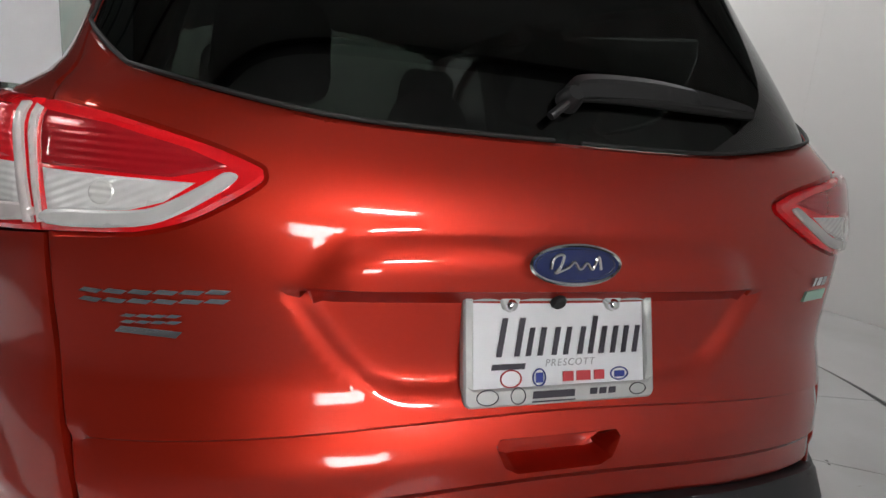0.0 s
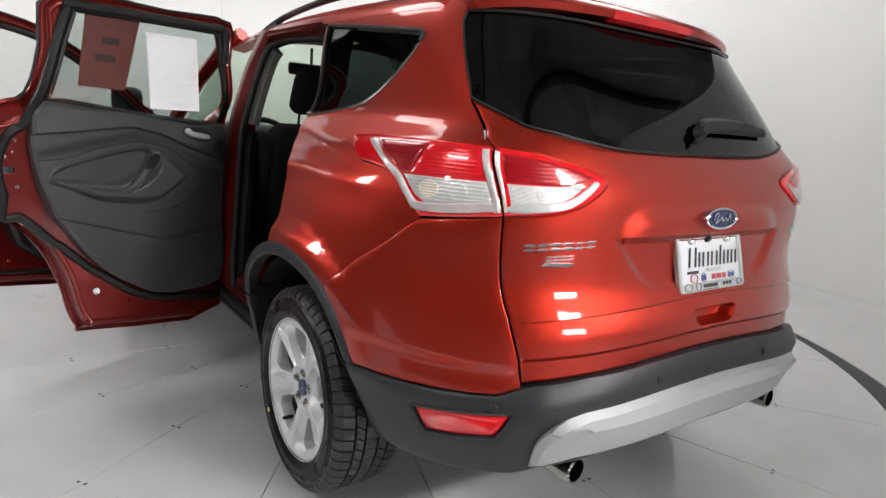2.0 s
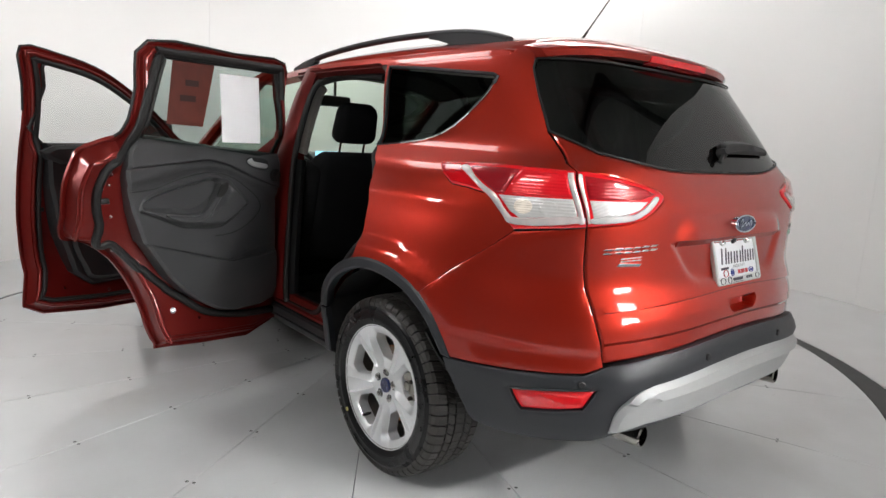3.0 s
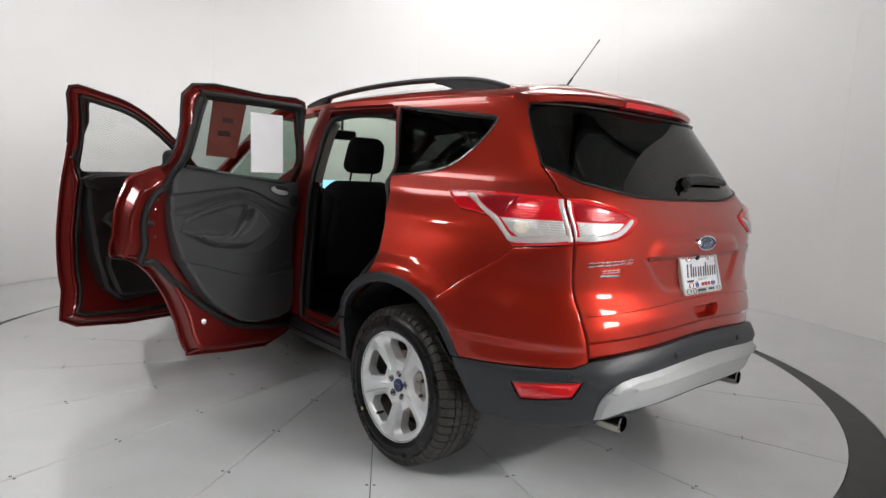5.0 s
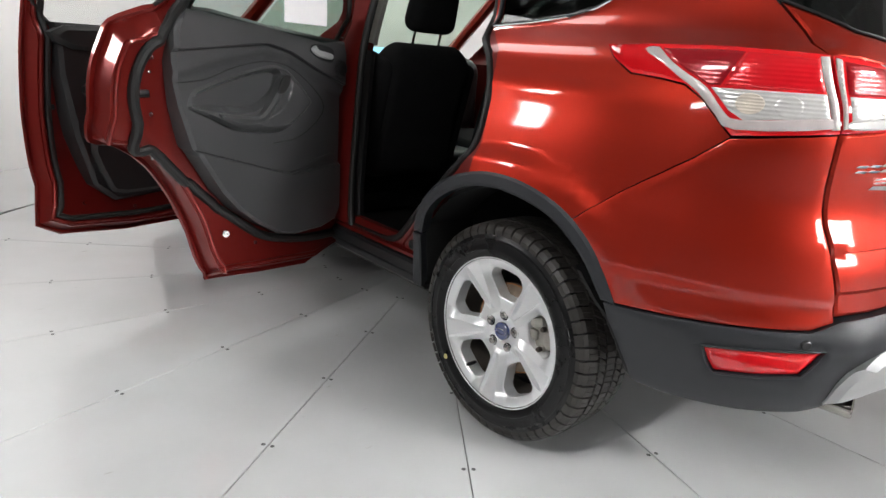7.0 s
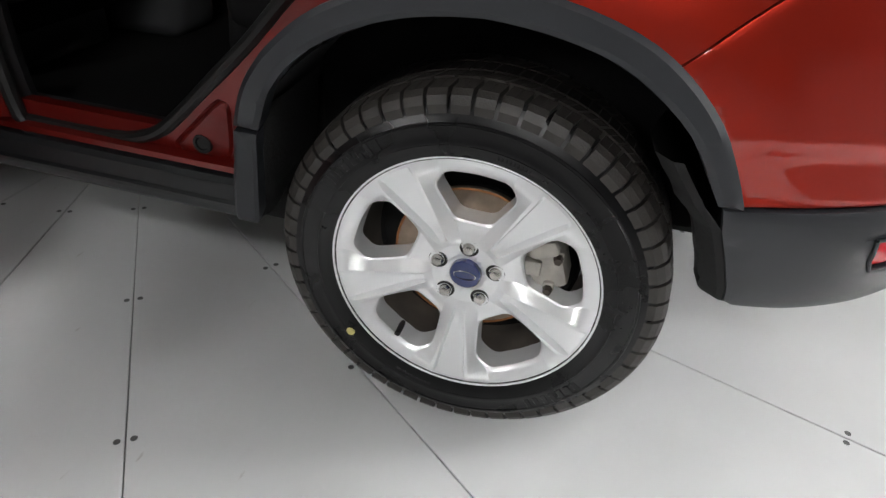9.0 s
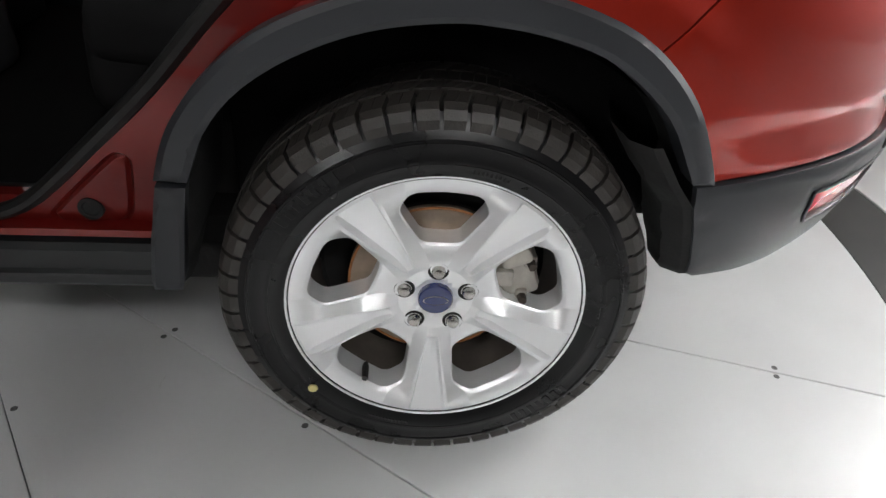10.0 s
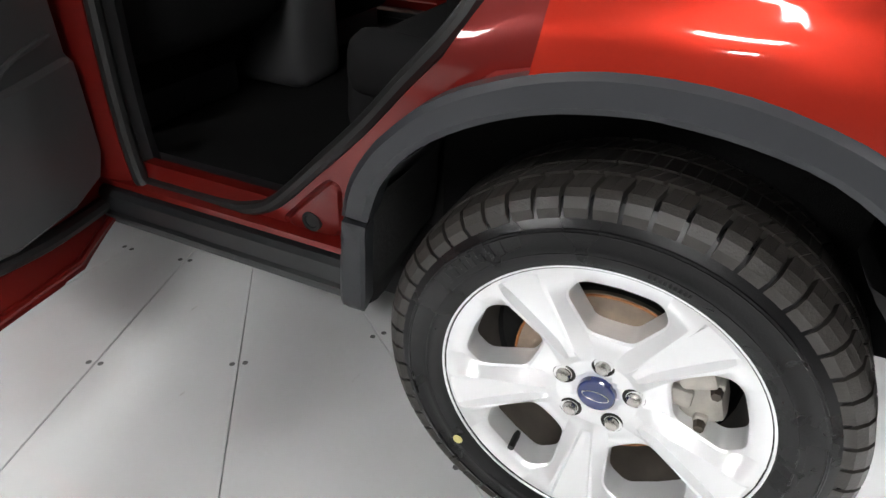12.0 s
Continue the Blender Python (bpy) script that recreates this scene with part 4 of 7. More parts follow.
def liner_flap(edge, forward, flip):
    """The felt edge of the housing that curls from the trim towards the tyre; edge runs down in (u, z)."""
    vv, ff = [], []
    pts = resample(edge, 0.012, False)
    rng = random.Random(4)
    for i, (u, z) in enumerate(pts):
        p, q = on_skin(u, z)
        low = max(0.0, (0.42 - z) / 0.06)
        rag = rng.uniform(-0.002, 0.002)
        vv += [p - q * 0.004, p + Vector((0.006, forward * 0.014, -0.001)), p + Vector((0.030, forward * (0.040 + rag), -0.004 * low)), p + Vector((0.10 - 0.04 * min(1.0, low), forward * 0.046, 0.0)), p + Vector((0.24, forward * 0.010, 0.06 * low))]
    for i in range(len(pts) - 1):
        for j in range(4):
            o = i * 5 + j
            ff.append((o, o + 1, o + 6, o + 5))
    if flip:
        vv, ff = [Vector((-p.x, p.y, p.z)) for p in vv], [tuple(reversed(q)) for q in ff]
    return mesh_part("housing_edge", vv, ff, LINER, car, "ragged black felt edge of the wheel housing")


for flip in (False, True):
    liner_flap([(1.128, 0.63), (1.098, 0.566), (1.071, 0.525), (1.053, 0.48), (1.029, 0.42), (1.004, 0.372), (0.992, 0.360)], 1, flip)
    liner_flap([(1.640, 0.60), (1.655, 0.52), (1.672, 0.45), (1.688, 0.40), (1.692, 0.362)], -0.2, flip)
    liner(REAR_Y, flip)
    liner(FRONT_Y, flip)


# wheels
def make_wheel():
    """A wheel with its outer face towards -x, about its own middle."""
    ob = thing("wheel", "", "")
    # tyre body
    prof = [(0.105, 0.222), (0.116, 0.245), (0.121, 0.268), (0.117, 0.292), (0.107, 0.312), (0.098, 0.322), (0.080, 0.3255), (-0.080, 0.3255), (-0.098, 0.322), (-0.107, 0.312), (-0.115, 0.294), (-0.1165, 0.291), (-0.1185, 0.290), (-0.1195, 0.279), (-0.1185, 0.266),
            (-0.1200, 0.263), (-0.1195, 0.252), (-0.113, 0.240), (-0.1115, 0.2375), (-0.108, 0.230), (-0.100, 0.222), (0.105, 0.222)]
    vv, ff = lathe(prof, 96)
    mesh_part("tyre", vv, ff, RUBBER, ob, "black tyre with fresh tread")
    # tread: shoulder lugs, ribs and blocks
    shoulder, rib, block = bmesh.new(), bmesh.new(), bmesh.new()

    def lug(bm, x0, x1, r0, r1, a0, a1, skew=0.0, drop0=0.0, drop1=0.0):
        vs = []
        for r in (r0, r1):
            for x, s, dr in ((x0, 0, drop0), (x1, skew, drop1)):
                for a in (a0 + s, a1 + s):
                    rr = r - (dr if r == r1 else dr * 0.9)
                    vs.append(bm.verts.new((x, rr * math.cos(a), rr * math.sin(a))))
        for q in ((0, 1, 3, 2), (4, 6, 7, 5), (0, 4, 5, 1), (2, 3, 7, 6), (0, 2, 6, 4), (1, 5, 7, 3)):
            bm.faces.new([vs[i] for i in q])
    n = 56
    for i in range(n):
        a, w = 2 * math.pi * i / n, 2 * math.pi / n
        for s in (-1, 1):
            for h0, h1 in ((0.0, 0.405), (0.43, 0.83)):
                lug(shoulder, s * 0.060, s * 0.094, 0.318, 0.3378, a + w * h0, a + w * h1, 0.022 * s, 0, 0.0035)
            # each lug rolls over the shoulder
            for x0, x1, r0, d0, d1 in ((0.094, 0.1040, 0.312, 0.0035, 0.0105), (0.1040, 0.1115, 0.305, 0.0105, 0.0225)):
                lug(shoulder, s * x0, s * x1, r0, 0.3378, a + 0.022 * s, a + w * 0.83 + 0.022 * s, 0.0, d0, d1)
            for h0, h1 in ((0.2, 0.60), (0.63, 1.05)):
                lug(block, s * 0.025, s * 0.054, 0.318, 0.3388, a + w * h0, a + w * h1, 0.05 * s)
        for h0, h1 in ((0.0, 0.46), (0.49, 0.94)):
            lug(rib, -0.019, 0.019, 0.318, 0.339, a + w * h0, a + w * h1, 0.015)
    for nm, bm in (("shoulder_tread", shoulder), ("tread_band", block), ("centre_rib", rib)):
        tagged(part(nm, bm, TREAD, ob, "", 20), kind="stuff")
    # raised marks on the sidewall: plain bars
    marks = bmesh.new()
    for a0, nn, w, r, hh in ((radians(-33), 7, 0.050, 0.276, 0.021), (radians(147), 7, 0.050, 0.276, 0.021), (radians(20), 9, 0.020, 0.249, 0.007), (radians(205), 12, 0.020, 0.249, 0.007), (radians(90), 14, 0.018, 0.262, 0.006)):
        for k in range(nn):
            b = Matrix.Rotation(a0 - k * w * 1.25, 4, "X") @ Matrix.Translation((-0.1195 if r > 0.27 else -0.1190, 0, r))
            box(0.0014, w * r * 0.66, hh, 0.0006, b.translation, b.to_3x3(), marks, 1)
    for r in (0.2865, 0.2565):
        ring = [(-0.1196, r * math.cos(2 * math.pi * k / 72), r * math.sin(2 * math.pi * k / 72)) for k in range(73)]
        vv, ff = tube(ring, 0.0011, 5, False)
        mesh_part("sidewall_bead", vv, ff, RUBBER, ob)
    tagged(part("raised_lettering", marks, RUBBER, ob), kind="stuff")
    d = Matrix.Rotation(radians(49), 4, "X") @ Vector((0, 0, -0.258))
    vv, ff = lathe([(-0.1225, 0.0), (-0.1225, 0.0075), (-0.1200, 0.0085)], 14)
    dot = mesh_part("paint_dot", vv, ff, YELLOW_DOT, ob, "yellow paint dot")
    dot.matrix_basis = Matrix.Translation((0, 0.198, -0.160))
    # rim barrel and lip
    prof = [(-0.098, 0.228), (-0.104, 0.2340), (-0.1085, 0.2352), (-0.1102, 0.2340), (-0.1100, 0.2315), (-0.1055, 0.2290), (-0.094, 0.2185), (-0.060, 0.2125), (0.0, 0.206), (0.085, 0.206), (0.100, 0.222), (0.085, 0.222), (-0.09, 0.222)]
    vv, ff = lathe(prof[6:11], 64)
    mesh_part("inner_barrel", vv, ff, SHADED_BARREL, ob)
    vv, ff = lathe(prof[:8] + [(-0.060, 0.222)], 80, "x", True)
    rim = mesh_part("rim", vv, ff, ALLOY, ob, "silver five-spoke alloy rim")
    # spoked face: one dished disc with five windows cut through

    def dish(y, z):
        r = math.hypot(y, z)
        return -0.0785 - 0.028 * min(1.0, max(0.0, r - 0.045) / 0.165) ** 1.25

    def face_place(u, z):
        return Vector((dish(u, z), u, z)), Vector((-1, 0, 0))

    ring_out = [(0.2335 * math.cos(radians(3 * k)), 0.2335 * math.sin(radians(3 * k))) for k in range(120)]
    half_window = smooth_path([(0.1030, 0.0), (0.1035, 0.020), (0.1075, 0.0315), (0.1165, 0.0385), (0.1380, 0.0515), (0.1560, 0.0620), (0.1640, 0.0645), (0.1730, 0.0635), (0.1880, 0.0560), (0.1950, 0.0480), (0.1985, 0.0360), (0.2010, 0.0)], 2)
    windows = []
    for k in range(5):
        a = radians(90 + 72 * k + 1.5)
        ring = half_window + [(p, -q) for p, q in reversed(half_window[1:-1])]
        windows.append([(p * math.cos(a) - q * math.sin(a), p * math.sin(a) + q * math.cos(a)) for p, q in ring])

    def sink(r):
        """How far the web round the windows lies under the outer face."""
        return 0.010 * ease((r - 0.066) / 0.030) * ease((0.227 - r) / 0.034)

    def spoke_relief(u, z):
        r = math.hypot(u, z)
        return -sink(r) - (0.004 if r < 0.034 else 0.0)

    circles = [[(r * math.cos(radians(4 * k)), r * math.sin(radians(4 * k))) for k in range(91)] for r in (0.066, 0.0745, 0.084, 0.2085, 0.214, 0.220, 0.226)]
    panel("wheel_face", ring_out, face_place, ALLOY, ob, "silver five-spoke wheel face", holes=windows, lines=circles, step=0.008, thick=0.042, rim=0.004, roll=0.003, relief=spoke_relief, angle=26)
    # spokes: two sharp ridges with a sunk channel between, and flat flanks down to the windows
    stations = [(0.060, 0.024, 0.0), (0.066, 0.027, 0.30), (0.074, 0.029, 0.65), (0.084, 0.0315, 0.92), (0.100, 0.0335, 1.0), (0.120, 0.0345, 1.0), (0.140, 0.0360, 1.0), (0.158, 0.0375, 1.0), (0.172, 0.0400, 1.0), (0.184, 0.0465, 1.0), (0.194, 0.0570, 0.95), (0.203, 0.0670, 0.86),
                (0.211, 0.0720, 0.70), (0.218, 0.0750, 0.48), (0.224, 0.0770, 0.22), (0.229, 0.0780, 0.0)]
    spoke_mesh = None
    for k in range(5):
        if spoke_mesh is None:
            vv, ff = [], []
            for r, edge, rise in stations:
                half = 0.0070 + 0.150 * (r - 0.055)
                flat = 0.0016 + 0.045 * max(0.0, r - 0.10)
                deep = 0.0150 * rise * ease((0.226 - r) / 0.012) * ease((r - 0.070) / 0.025)
                top = 0.0085 * rise
                for off, h in ((-edge, -sink(r)), (-half - flat, top), (-half, top + 0.0006), (-half + 0.0052, top - deep * 0.85), (0.0, top - deep), (half - 0.0052, top - deep * 0.85), (half, top + 0.0006), (half + flat, top), (edge, -sink(r))):
                    off = max(-edge * 0.97, min(edge * 0.97, off)) if abs(off) != edge else off
                    y, z = math.sqrt(max(0.0, r * r - off * off)), off
                    vv.append((dish(y, z) - h - 0.0003, y, z))
            m = 9
            for i in range(len(stations) - 1):
                for j in range(m - 1):
                    o = i * m + j
                    ff.append((o, o + m, o + m + 1, o + 1))
            sp = mesh_part("spoke", vv, ff, ALLOY, ob, "", 24)
            spoke_mesh = sp.data
        else:
            sp = new("spoke", spoke_mesh)
            sp.parent = ob
        sp.matrix_basis = Matrix.Rotation(radians(90 + 36 + 72 * k + 1.5), 4, "X")
    # hub cap and nuts
    vv, ff = lathe([(-0.0850, 0.0), (-0.0845, 0.026), (-0.0825, 0.0280), (-0.070, 0.0290)], 32)
    mesh_part("hub_cap", vv, ff, BADGE_BLUE, ob, "round blue hub cap with a silver oval")
    oval = []
    for k in range(28):
        a = 2 * math.pi * k / 28
        oval.append((-0.0854, 0.0195 * math.cos(a), 0.0085 * math.sin(a)))
    vv, ff = tube(oval + [oval[0]], 0.0006, 5, False)
    mesh_part("oval_mark", vv, ff, CHROME, ob)
    for k in range(5):
        a = radians(92 + 72 * k)
        m = Matrix.Translation((0, 0.054 * math.cos(a), 0.054 * math.sin(a)))
        vv, ff = lathe([(-0.0900, 0.0), (-0.0900, 0.0050), (-0.0885, 0.0085), (-0.084, 0.0110), (-0.055, 0.0115)], 12)
        nut = mesh_part("wheel_nut", vv, ff, NUT_STEEL, ob, "chrome wheel nut")
        nut.matrix_basis = m
        vv, ff = lathe([(-0.0790, 0.0120), (-0.0806, 0.0160), (-0.0780, 0.0175)], 20)
        cup = mesh_part("nut_seat", vv, ff, LINER, ob)
        cup.matrix_basis = m
    vv, ff = lathe([(-0.112, 0.0), (-0.112, 0.0055), (-0.085, 0.006), (-0.075, 0.0042)], 10)
    val = mesh_part("valve_cap", vv, ff, BLACK, ob)
    val.matrix_basis = Matrix.Translation((0.012, 0.113, -0.158))
    # brake behind
    vv, ff = lathe([(-0.030, 0.090), (-0.034, 0.094), (-0.034, 0.138), (-0.030, 0.142), (-0.022, 0.142)], 64)
    mesh_part("brake_disc", vv, ff, STEEL, ob, "worn steel brake disc")
    for r in (0.092, 0.141):
        ring = [(-0.0335, r * math.cos(2 * math.pi * k / 48), r * math.sin(2 * math.pi * k / 48)) for k in range(49)]
        vv, ff = tube(ring, 0.0022, 6, False)
        mesh_part("rust_edge", vv, ff, RUST, ob, "orange rusty edge of the brake disc")
    vv, ff = lathe([(-0.012, 0.095), (-0.012, 0.142), (-0.022, 0.142)], 64)
    mesh_part("disc_vane", vv, ff, LINER, ob)
    vv, ff = lathe([(-0.050, 0.0), (-0.052, 0.062), (-0.049, 0.072), (-0.034, 0.080), (-0.026, 0.088), (-0.026, 0.094)], 40)
    mesh_part("disc_hat", vv, ff, DARK_STEEL, ob, "dark stained disc hub")
    vv, ff = lathe([(0.03, 0.0), (0.03, 0.188), (0.018, 0.192)], 40)
    mesh_part("dust_shield", vv, ff, LINER, ob)
    bm = box(0.07, 0.065, 0.12, 0.014, (-0.022, -0.128, 0.045), Matrix.Rotation(radians(-18), 3, "X"))
    box(0.02, 0.03, 0.03, 0.004, (-0.056, -0.110, 0.03), None, bm)
    for y, z in ((-0.150, 0.062), (-0.142, -0.004)):
        box(0.05, 0.020, 0.024, 0.006, (-0.040, y, z), None, bm)
    box(0.028, 0.050, 0.030, 0.008, (-0.062, -0.124, 0.075), Matrix.Rotation(radians(-22), 3, "X"), bm)
    part("brake_caliper", bm, CAST, ob, "pale cast brake caliper")
    for y, z in ((-0.150, 0.062), (-0.142, -0.004)):
        vv, ff = lathe([(-0.078, 0.0), (-0.078, 0.007), (-0.062, 0.0085)], 6)
        bolt = mesh_part("caliper_bolt", vv, ff, DARK_STEEL, ob)
        bolt.matrix_basis = Matrix.Translation((0, y, z))
    return ob


wheel = make_wheel()
wheel.parent = car
wheel.matrix_basis = Matrix.Translation((-0.758, REAR_Y, WHEEL_Z))
for x, y, turn in ((-0.758, FRONT_Y, 0), (0.758, REAR_Y, 180), (0.758, FRONT_Y, 180)):
    w = copy_thing(wheel, Matrix.Translation((x, y, WHEEL_Z)) @ Matrix.Rotation(radians(turn), 4, "Z"))
    w.parent = car
for w in [o for o in bpy.data.objects if o.name.startswith("wheel") and o.type == "EMPTY"]:
    for key in ("label", "category"):
        if key in w:
            del w[key]


# ---- roof, spoiler, rails ----
def roof_place(x, y):
    """The roof sheet over (x, y)."""
    front = max(0.0, y - 0.5)
    rear = max(0.0, 0.35 - y)
    crown = 1.688 - 0.055 * front ** 2 - 0.075 * rear ** 2
    w = 0.60
    z = crown - 0.098 * min(1.0, abs(x) / w) ** 2.6
    return Vector((x, y, z)), Vector((0, 0, 1))


ROOF_Y0, ROOF_Y1 = -0.30, 1.62
roof = panel("roof", [(-0.585, ROOF_Y0), (0.585, ROOF_Y0), (0.585, ROOF_Y1 - 0.12), (0.4, ROOF_Y1 - 0.02), (0, ROOF_Y1), (-0.4, ROOF_Y1 - 0.02), (-0.585, ROOF_Y1 - 0.12)], roof_place, PAINT, car, "copper-red roof", step=0.05, thick=0.02, rim=0.01, roll=0.004)
panel("headliner", [(-0.575, ROOF_Y0 + 0.02), (0.575, ROOF_Y0 + 0.02), (0.575, ROOF_Y1 - 0.06), (-0.575, ROOF_Y1 - 0.06)], roof_place, HEADLINER, car, "pale grey fabric headliner", step=0.1, thick=0.01, lift=-0.035, rim=0)
# cant rails: the painted bar between side openings and roof
for flip in (1, -1):
    pts = [(-0.34, 0), (0.0, 0), (0.4, 0), (0.9, 0), (1.4, 0)]
    vv, ff = [], []
    ys = np.linspace(-0.285, 1.55, 30)
    for y in ys:
        u = U0 + (y - YC)
        drop = 0.055 * max(0.0, y - 0.7) ** 2 * 1.15
        edge = roof_place(-0.583 + 0.09 * max(0.0, 0.1 - y) ** 2, y)[0]
        pr = []
        for zz in (1.545, 1.558, 1.572, 1.585):
            sq = SQUARE(zz)
            back = max(0.0, YC - y) / (TAIL(zz) + YC)
            xx = -HALF(zz) * max(0.0, 1 - back ** sq) ** (1 / sq) - 0.001
            pr.append(Vector((xx, y, zz - drop)))
        pr.append(edge + Vector((0, 0, 0.0)))
        pr.append(edge + Vector((0.03, 0, -0.03)))
        pr.append(Vector((-0.545, y, 1.535 - drop)))
        vv += pr
    k = 7
    for i in range(len(ys) - 1):
        for j in range(k):
            l = (j + 1) % k
            ff.append((i * k + j, i * k + l, (i + 1) * k + l, (i + 1) * k + j))
    ff += [tuple(range(k)), tuple(reversed(range((len(ys) - 1) * k, len(ys) * k)))]
    if flip < 0:
        vv, ff = [Vector((-p.x, p.y, p.z)) for p in vv], [tuple(reversed(q)) for q in ff]
    mesh_part("cant_rail", vv, ff, PAINT, car, "copper-red roof side bar")

# roof rails
for s in (-1, 1):
    ys = [1.46, 1.40, 1.30, 1.1, 0.8, 0.5, 0.25, 0.10, 0.0, -0.08, -0.14, -0.175]
    hs = [0.004, 0.014, 0.024, 0.035, 0.042, 0.045, 0.043, 0.040, 0.034, 0.024, 0.013, 0.004]
    pts = []
    for y, h in zip(ys, hs):
        x = s * (0.50 - 0.02 * max(0, 0.2 - y) / 0.4 - 0.03 * max(0, y - 0.9))
        pts.append(tuple(roof_place(x, y)[0] + Vector((0, 0, h))))
    line = smooth_path(pts, 4)
    vv, ff = tube(line, 0.017, 10, True, 0.75)
    rail = mesh_part("roof_rail", vv, ff, CLADDING, car, "dark grey raised roof rail")
    for y0, y1 in ((0.24, -0.16), (1.20, 1.46)):
        bm = bmesh.new()
        a, b = roof_place(s * 0.495, y0)[0], roof_place(s * 0.475, y1)[0]
        top = [Vector(p) for p in line if min(y0, y1) - 0.01 <= p[1] <= max(y0, y1) + 0.01]
        rows = []
        for p in top:
            base = roof_place(p.x, p.y)[0]
            s_in = min(1.0, abs(p.y - y0) / 0.14)
            base.z += (1 - s_in) * max(0.0, p.z - base.z - 0.008)
            rows.append([bm.verts.new((p.x - 0.015, p.y, base.z - 0.01)), bm.verts.new((p.x - 0.015, p.y, p.z)), bm.verts.new((p.x + 0.015, p.y, p.z)), bm.verts.new((p.x + 0.015, p.y, base.z - 0.01))])
        for i in range(len(rows) - 1):
            for j in range(3):
                bm.faces.new((rows[i][j], rows[i][j + 1], rows[i + 1][j + 1], rows[i + 1][j]))
        bm.faces.new(rows[0])
        bm.faces.new(rows[-1])
        part("rail_foot", bm, CLADDING, rail)

# spoiler with the high brake lamp
vv, ff = [], []
xs = np.linspace(-0.556, 0.556, 49)
K = 9
for x in xs:
    e = abs(x) / 0.592
    top = Vector((x, -0.305 - 0.012 * e ** 4, roof_place(x * 0.985, -0.30)[0].z - 0.001))
    lip_y = -0.572 + 0.175 * e ** 3
    lip_z = 1.582 - 0.004 * e ** 2 - 0.026 * e ** 8
    pr = []
    for s in (0.0, 0.03, 0.3, 0.6, 0.85, 0.97):
        y = top.y + (lip_y - top.y) * s
        z = top.z + (lip_z - top.z) * s + 0.012 * math.sin(math.pi * s) * (1 - 0.3 * e)
        pr.append(Vector((x, y, z - (0.004 if s == 0 else 0))))
    pr.append(Vector((x, lip_y - 0.002, lip_z - 0.008)))
    pr.append(Vector((x, lip_y + 0.006, lip_z - 0.027)))
    pr.append(Vector((x * 0.99, max(lip_y + 0.09, -0.46 + 0.10 * e ** 3), 1.548 - 0.035 * e ** 6)))
    vv += pr
for i in range(len(xs) - 1):
    for j in range(K - 1):
        ff.append((i * K + j, (i + 1) * K + j, (i + 1) * K + j + 1, i * K + j + 1))
for i in (0, len(xs) - 1):
    ring = [i * K + j for j in range(K)]
    vv.append(sum((vv[j] for j in ring), Vector()) / K + Vector((-0.02 if i == 0 else 0.02, -0.03, 0.0)))
    ff += [(ring[j], ring[(j + 1) % K], len(vv) - 1) for j in range(K)]
spoiler = mesh_part("spoiler", vv, ff, PAINT, car, "copper-red roof spoiler")
vv, ff = [], []
xs = np.linspace(-0.195, 0.165, 13)
for x in xs:
    e = abs(x) / 0.592
    y, z = -0.572 + 0.175 * e ** 3, 1.582
    vv += [Vector((x, y + 0.02, z - 0.002)), Vector((x, y - 0.004, z - 0.008)), Vector((x, y + 0.002, z - 0.029)), Vector((x, y + 0.03, z - 0.036))]
for i in range(len(xs) - 1):
    for j in range(4):
        l = (j + 1) % 4
        ff.append((i * 4 + j, (i + 1) * 4 + j, (i + 1) * 4 + l, i * 4 + l))
ff += [(0, 1, 2, 3), tuple(reversed(range(48, 52)))]
mesh_part("brake_lamp", vv, ff, RED_LENS, spoiler, "red high-level brake lamp")

# aerial
base = roof_place(0.0, -0.10)[0]
bm = bmesh.new()
bmesh.ops.create_uvsphere(bm, u_segments=20, v_segments=10, radius=1)
bmesh.ops.scale(bm, vec=(0.022, 0.055, 0.020), verts=bm.verts)
bmesh.ops.translate(bm, vec=base + Vector((0, 0.03, 0.004)), verts=bm.verts)
aerial = part("aerial", bm, BLACK, car, "thin black roof aerial")
a0 = base + Vector((0, -0.005, 0.015))
a1 = a0 + Vector((0.0, -0.165, 0.195))
vv, ff = tube([a0, a0.lerp(a1, 0.02), a0.lerp(a1, 0.16), a0.lerp(a1, 0.17), a1], [0.006, 0.0055, 0.005, 0.0028, 0.0022], 8)
mesh_part("mast", vv, ff, BLACK, aerial)



# ---- doors ----
FLANK = knots([(0.9, 0.893), (1.0, 0.875), (1.10, 0.850), (1.20, 0.815), (1.30, 0.776), (1.40, 0.742), (1.50, 0.714), (1.60, 0.692)])


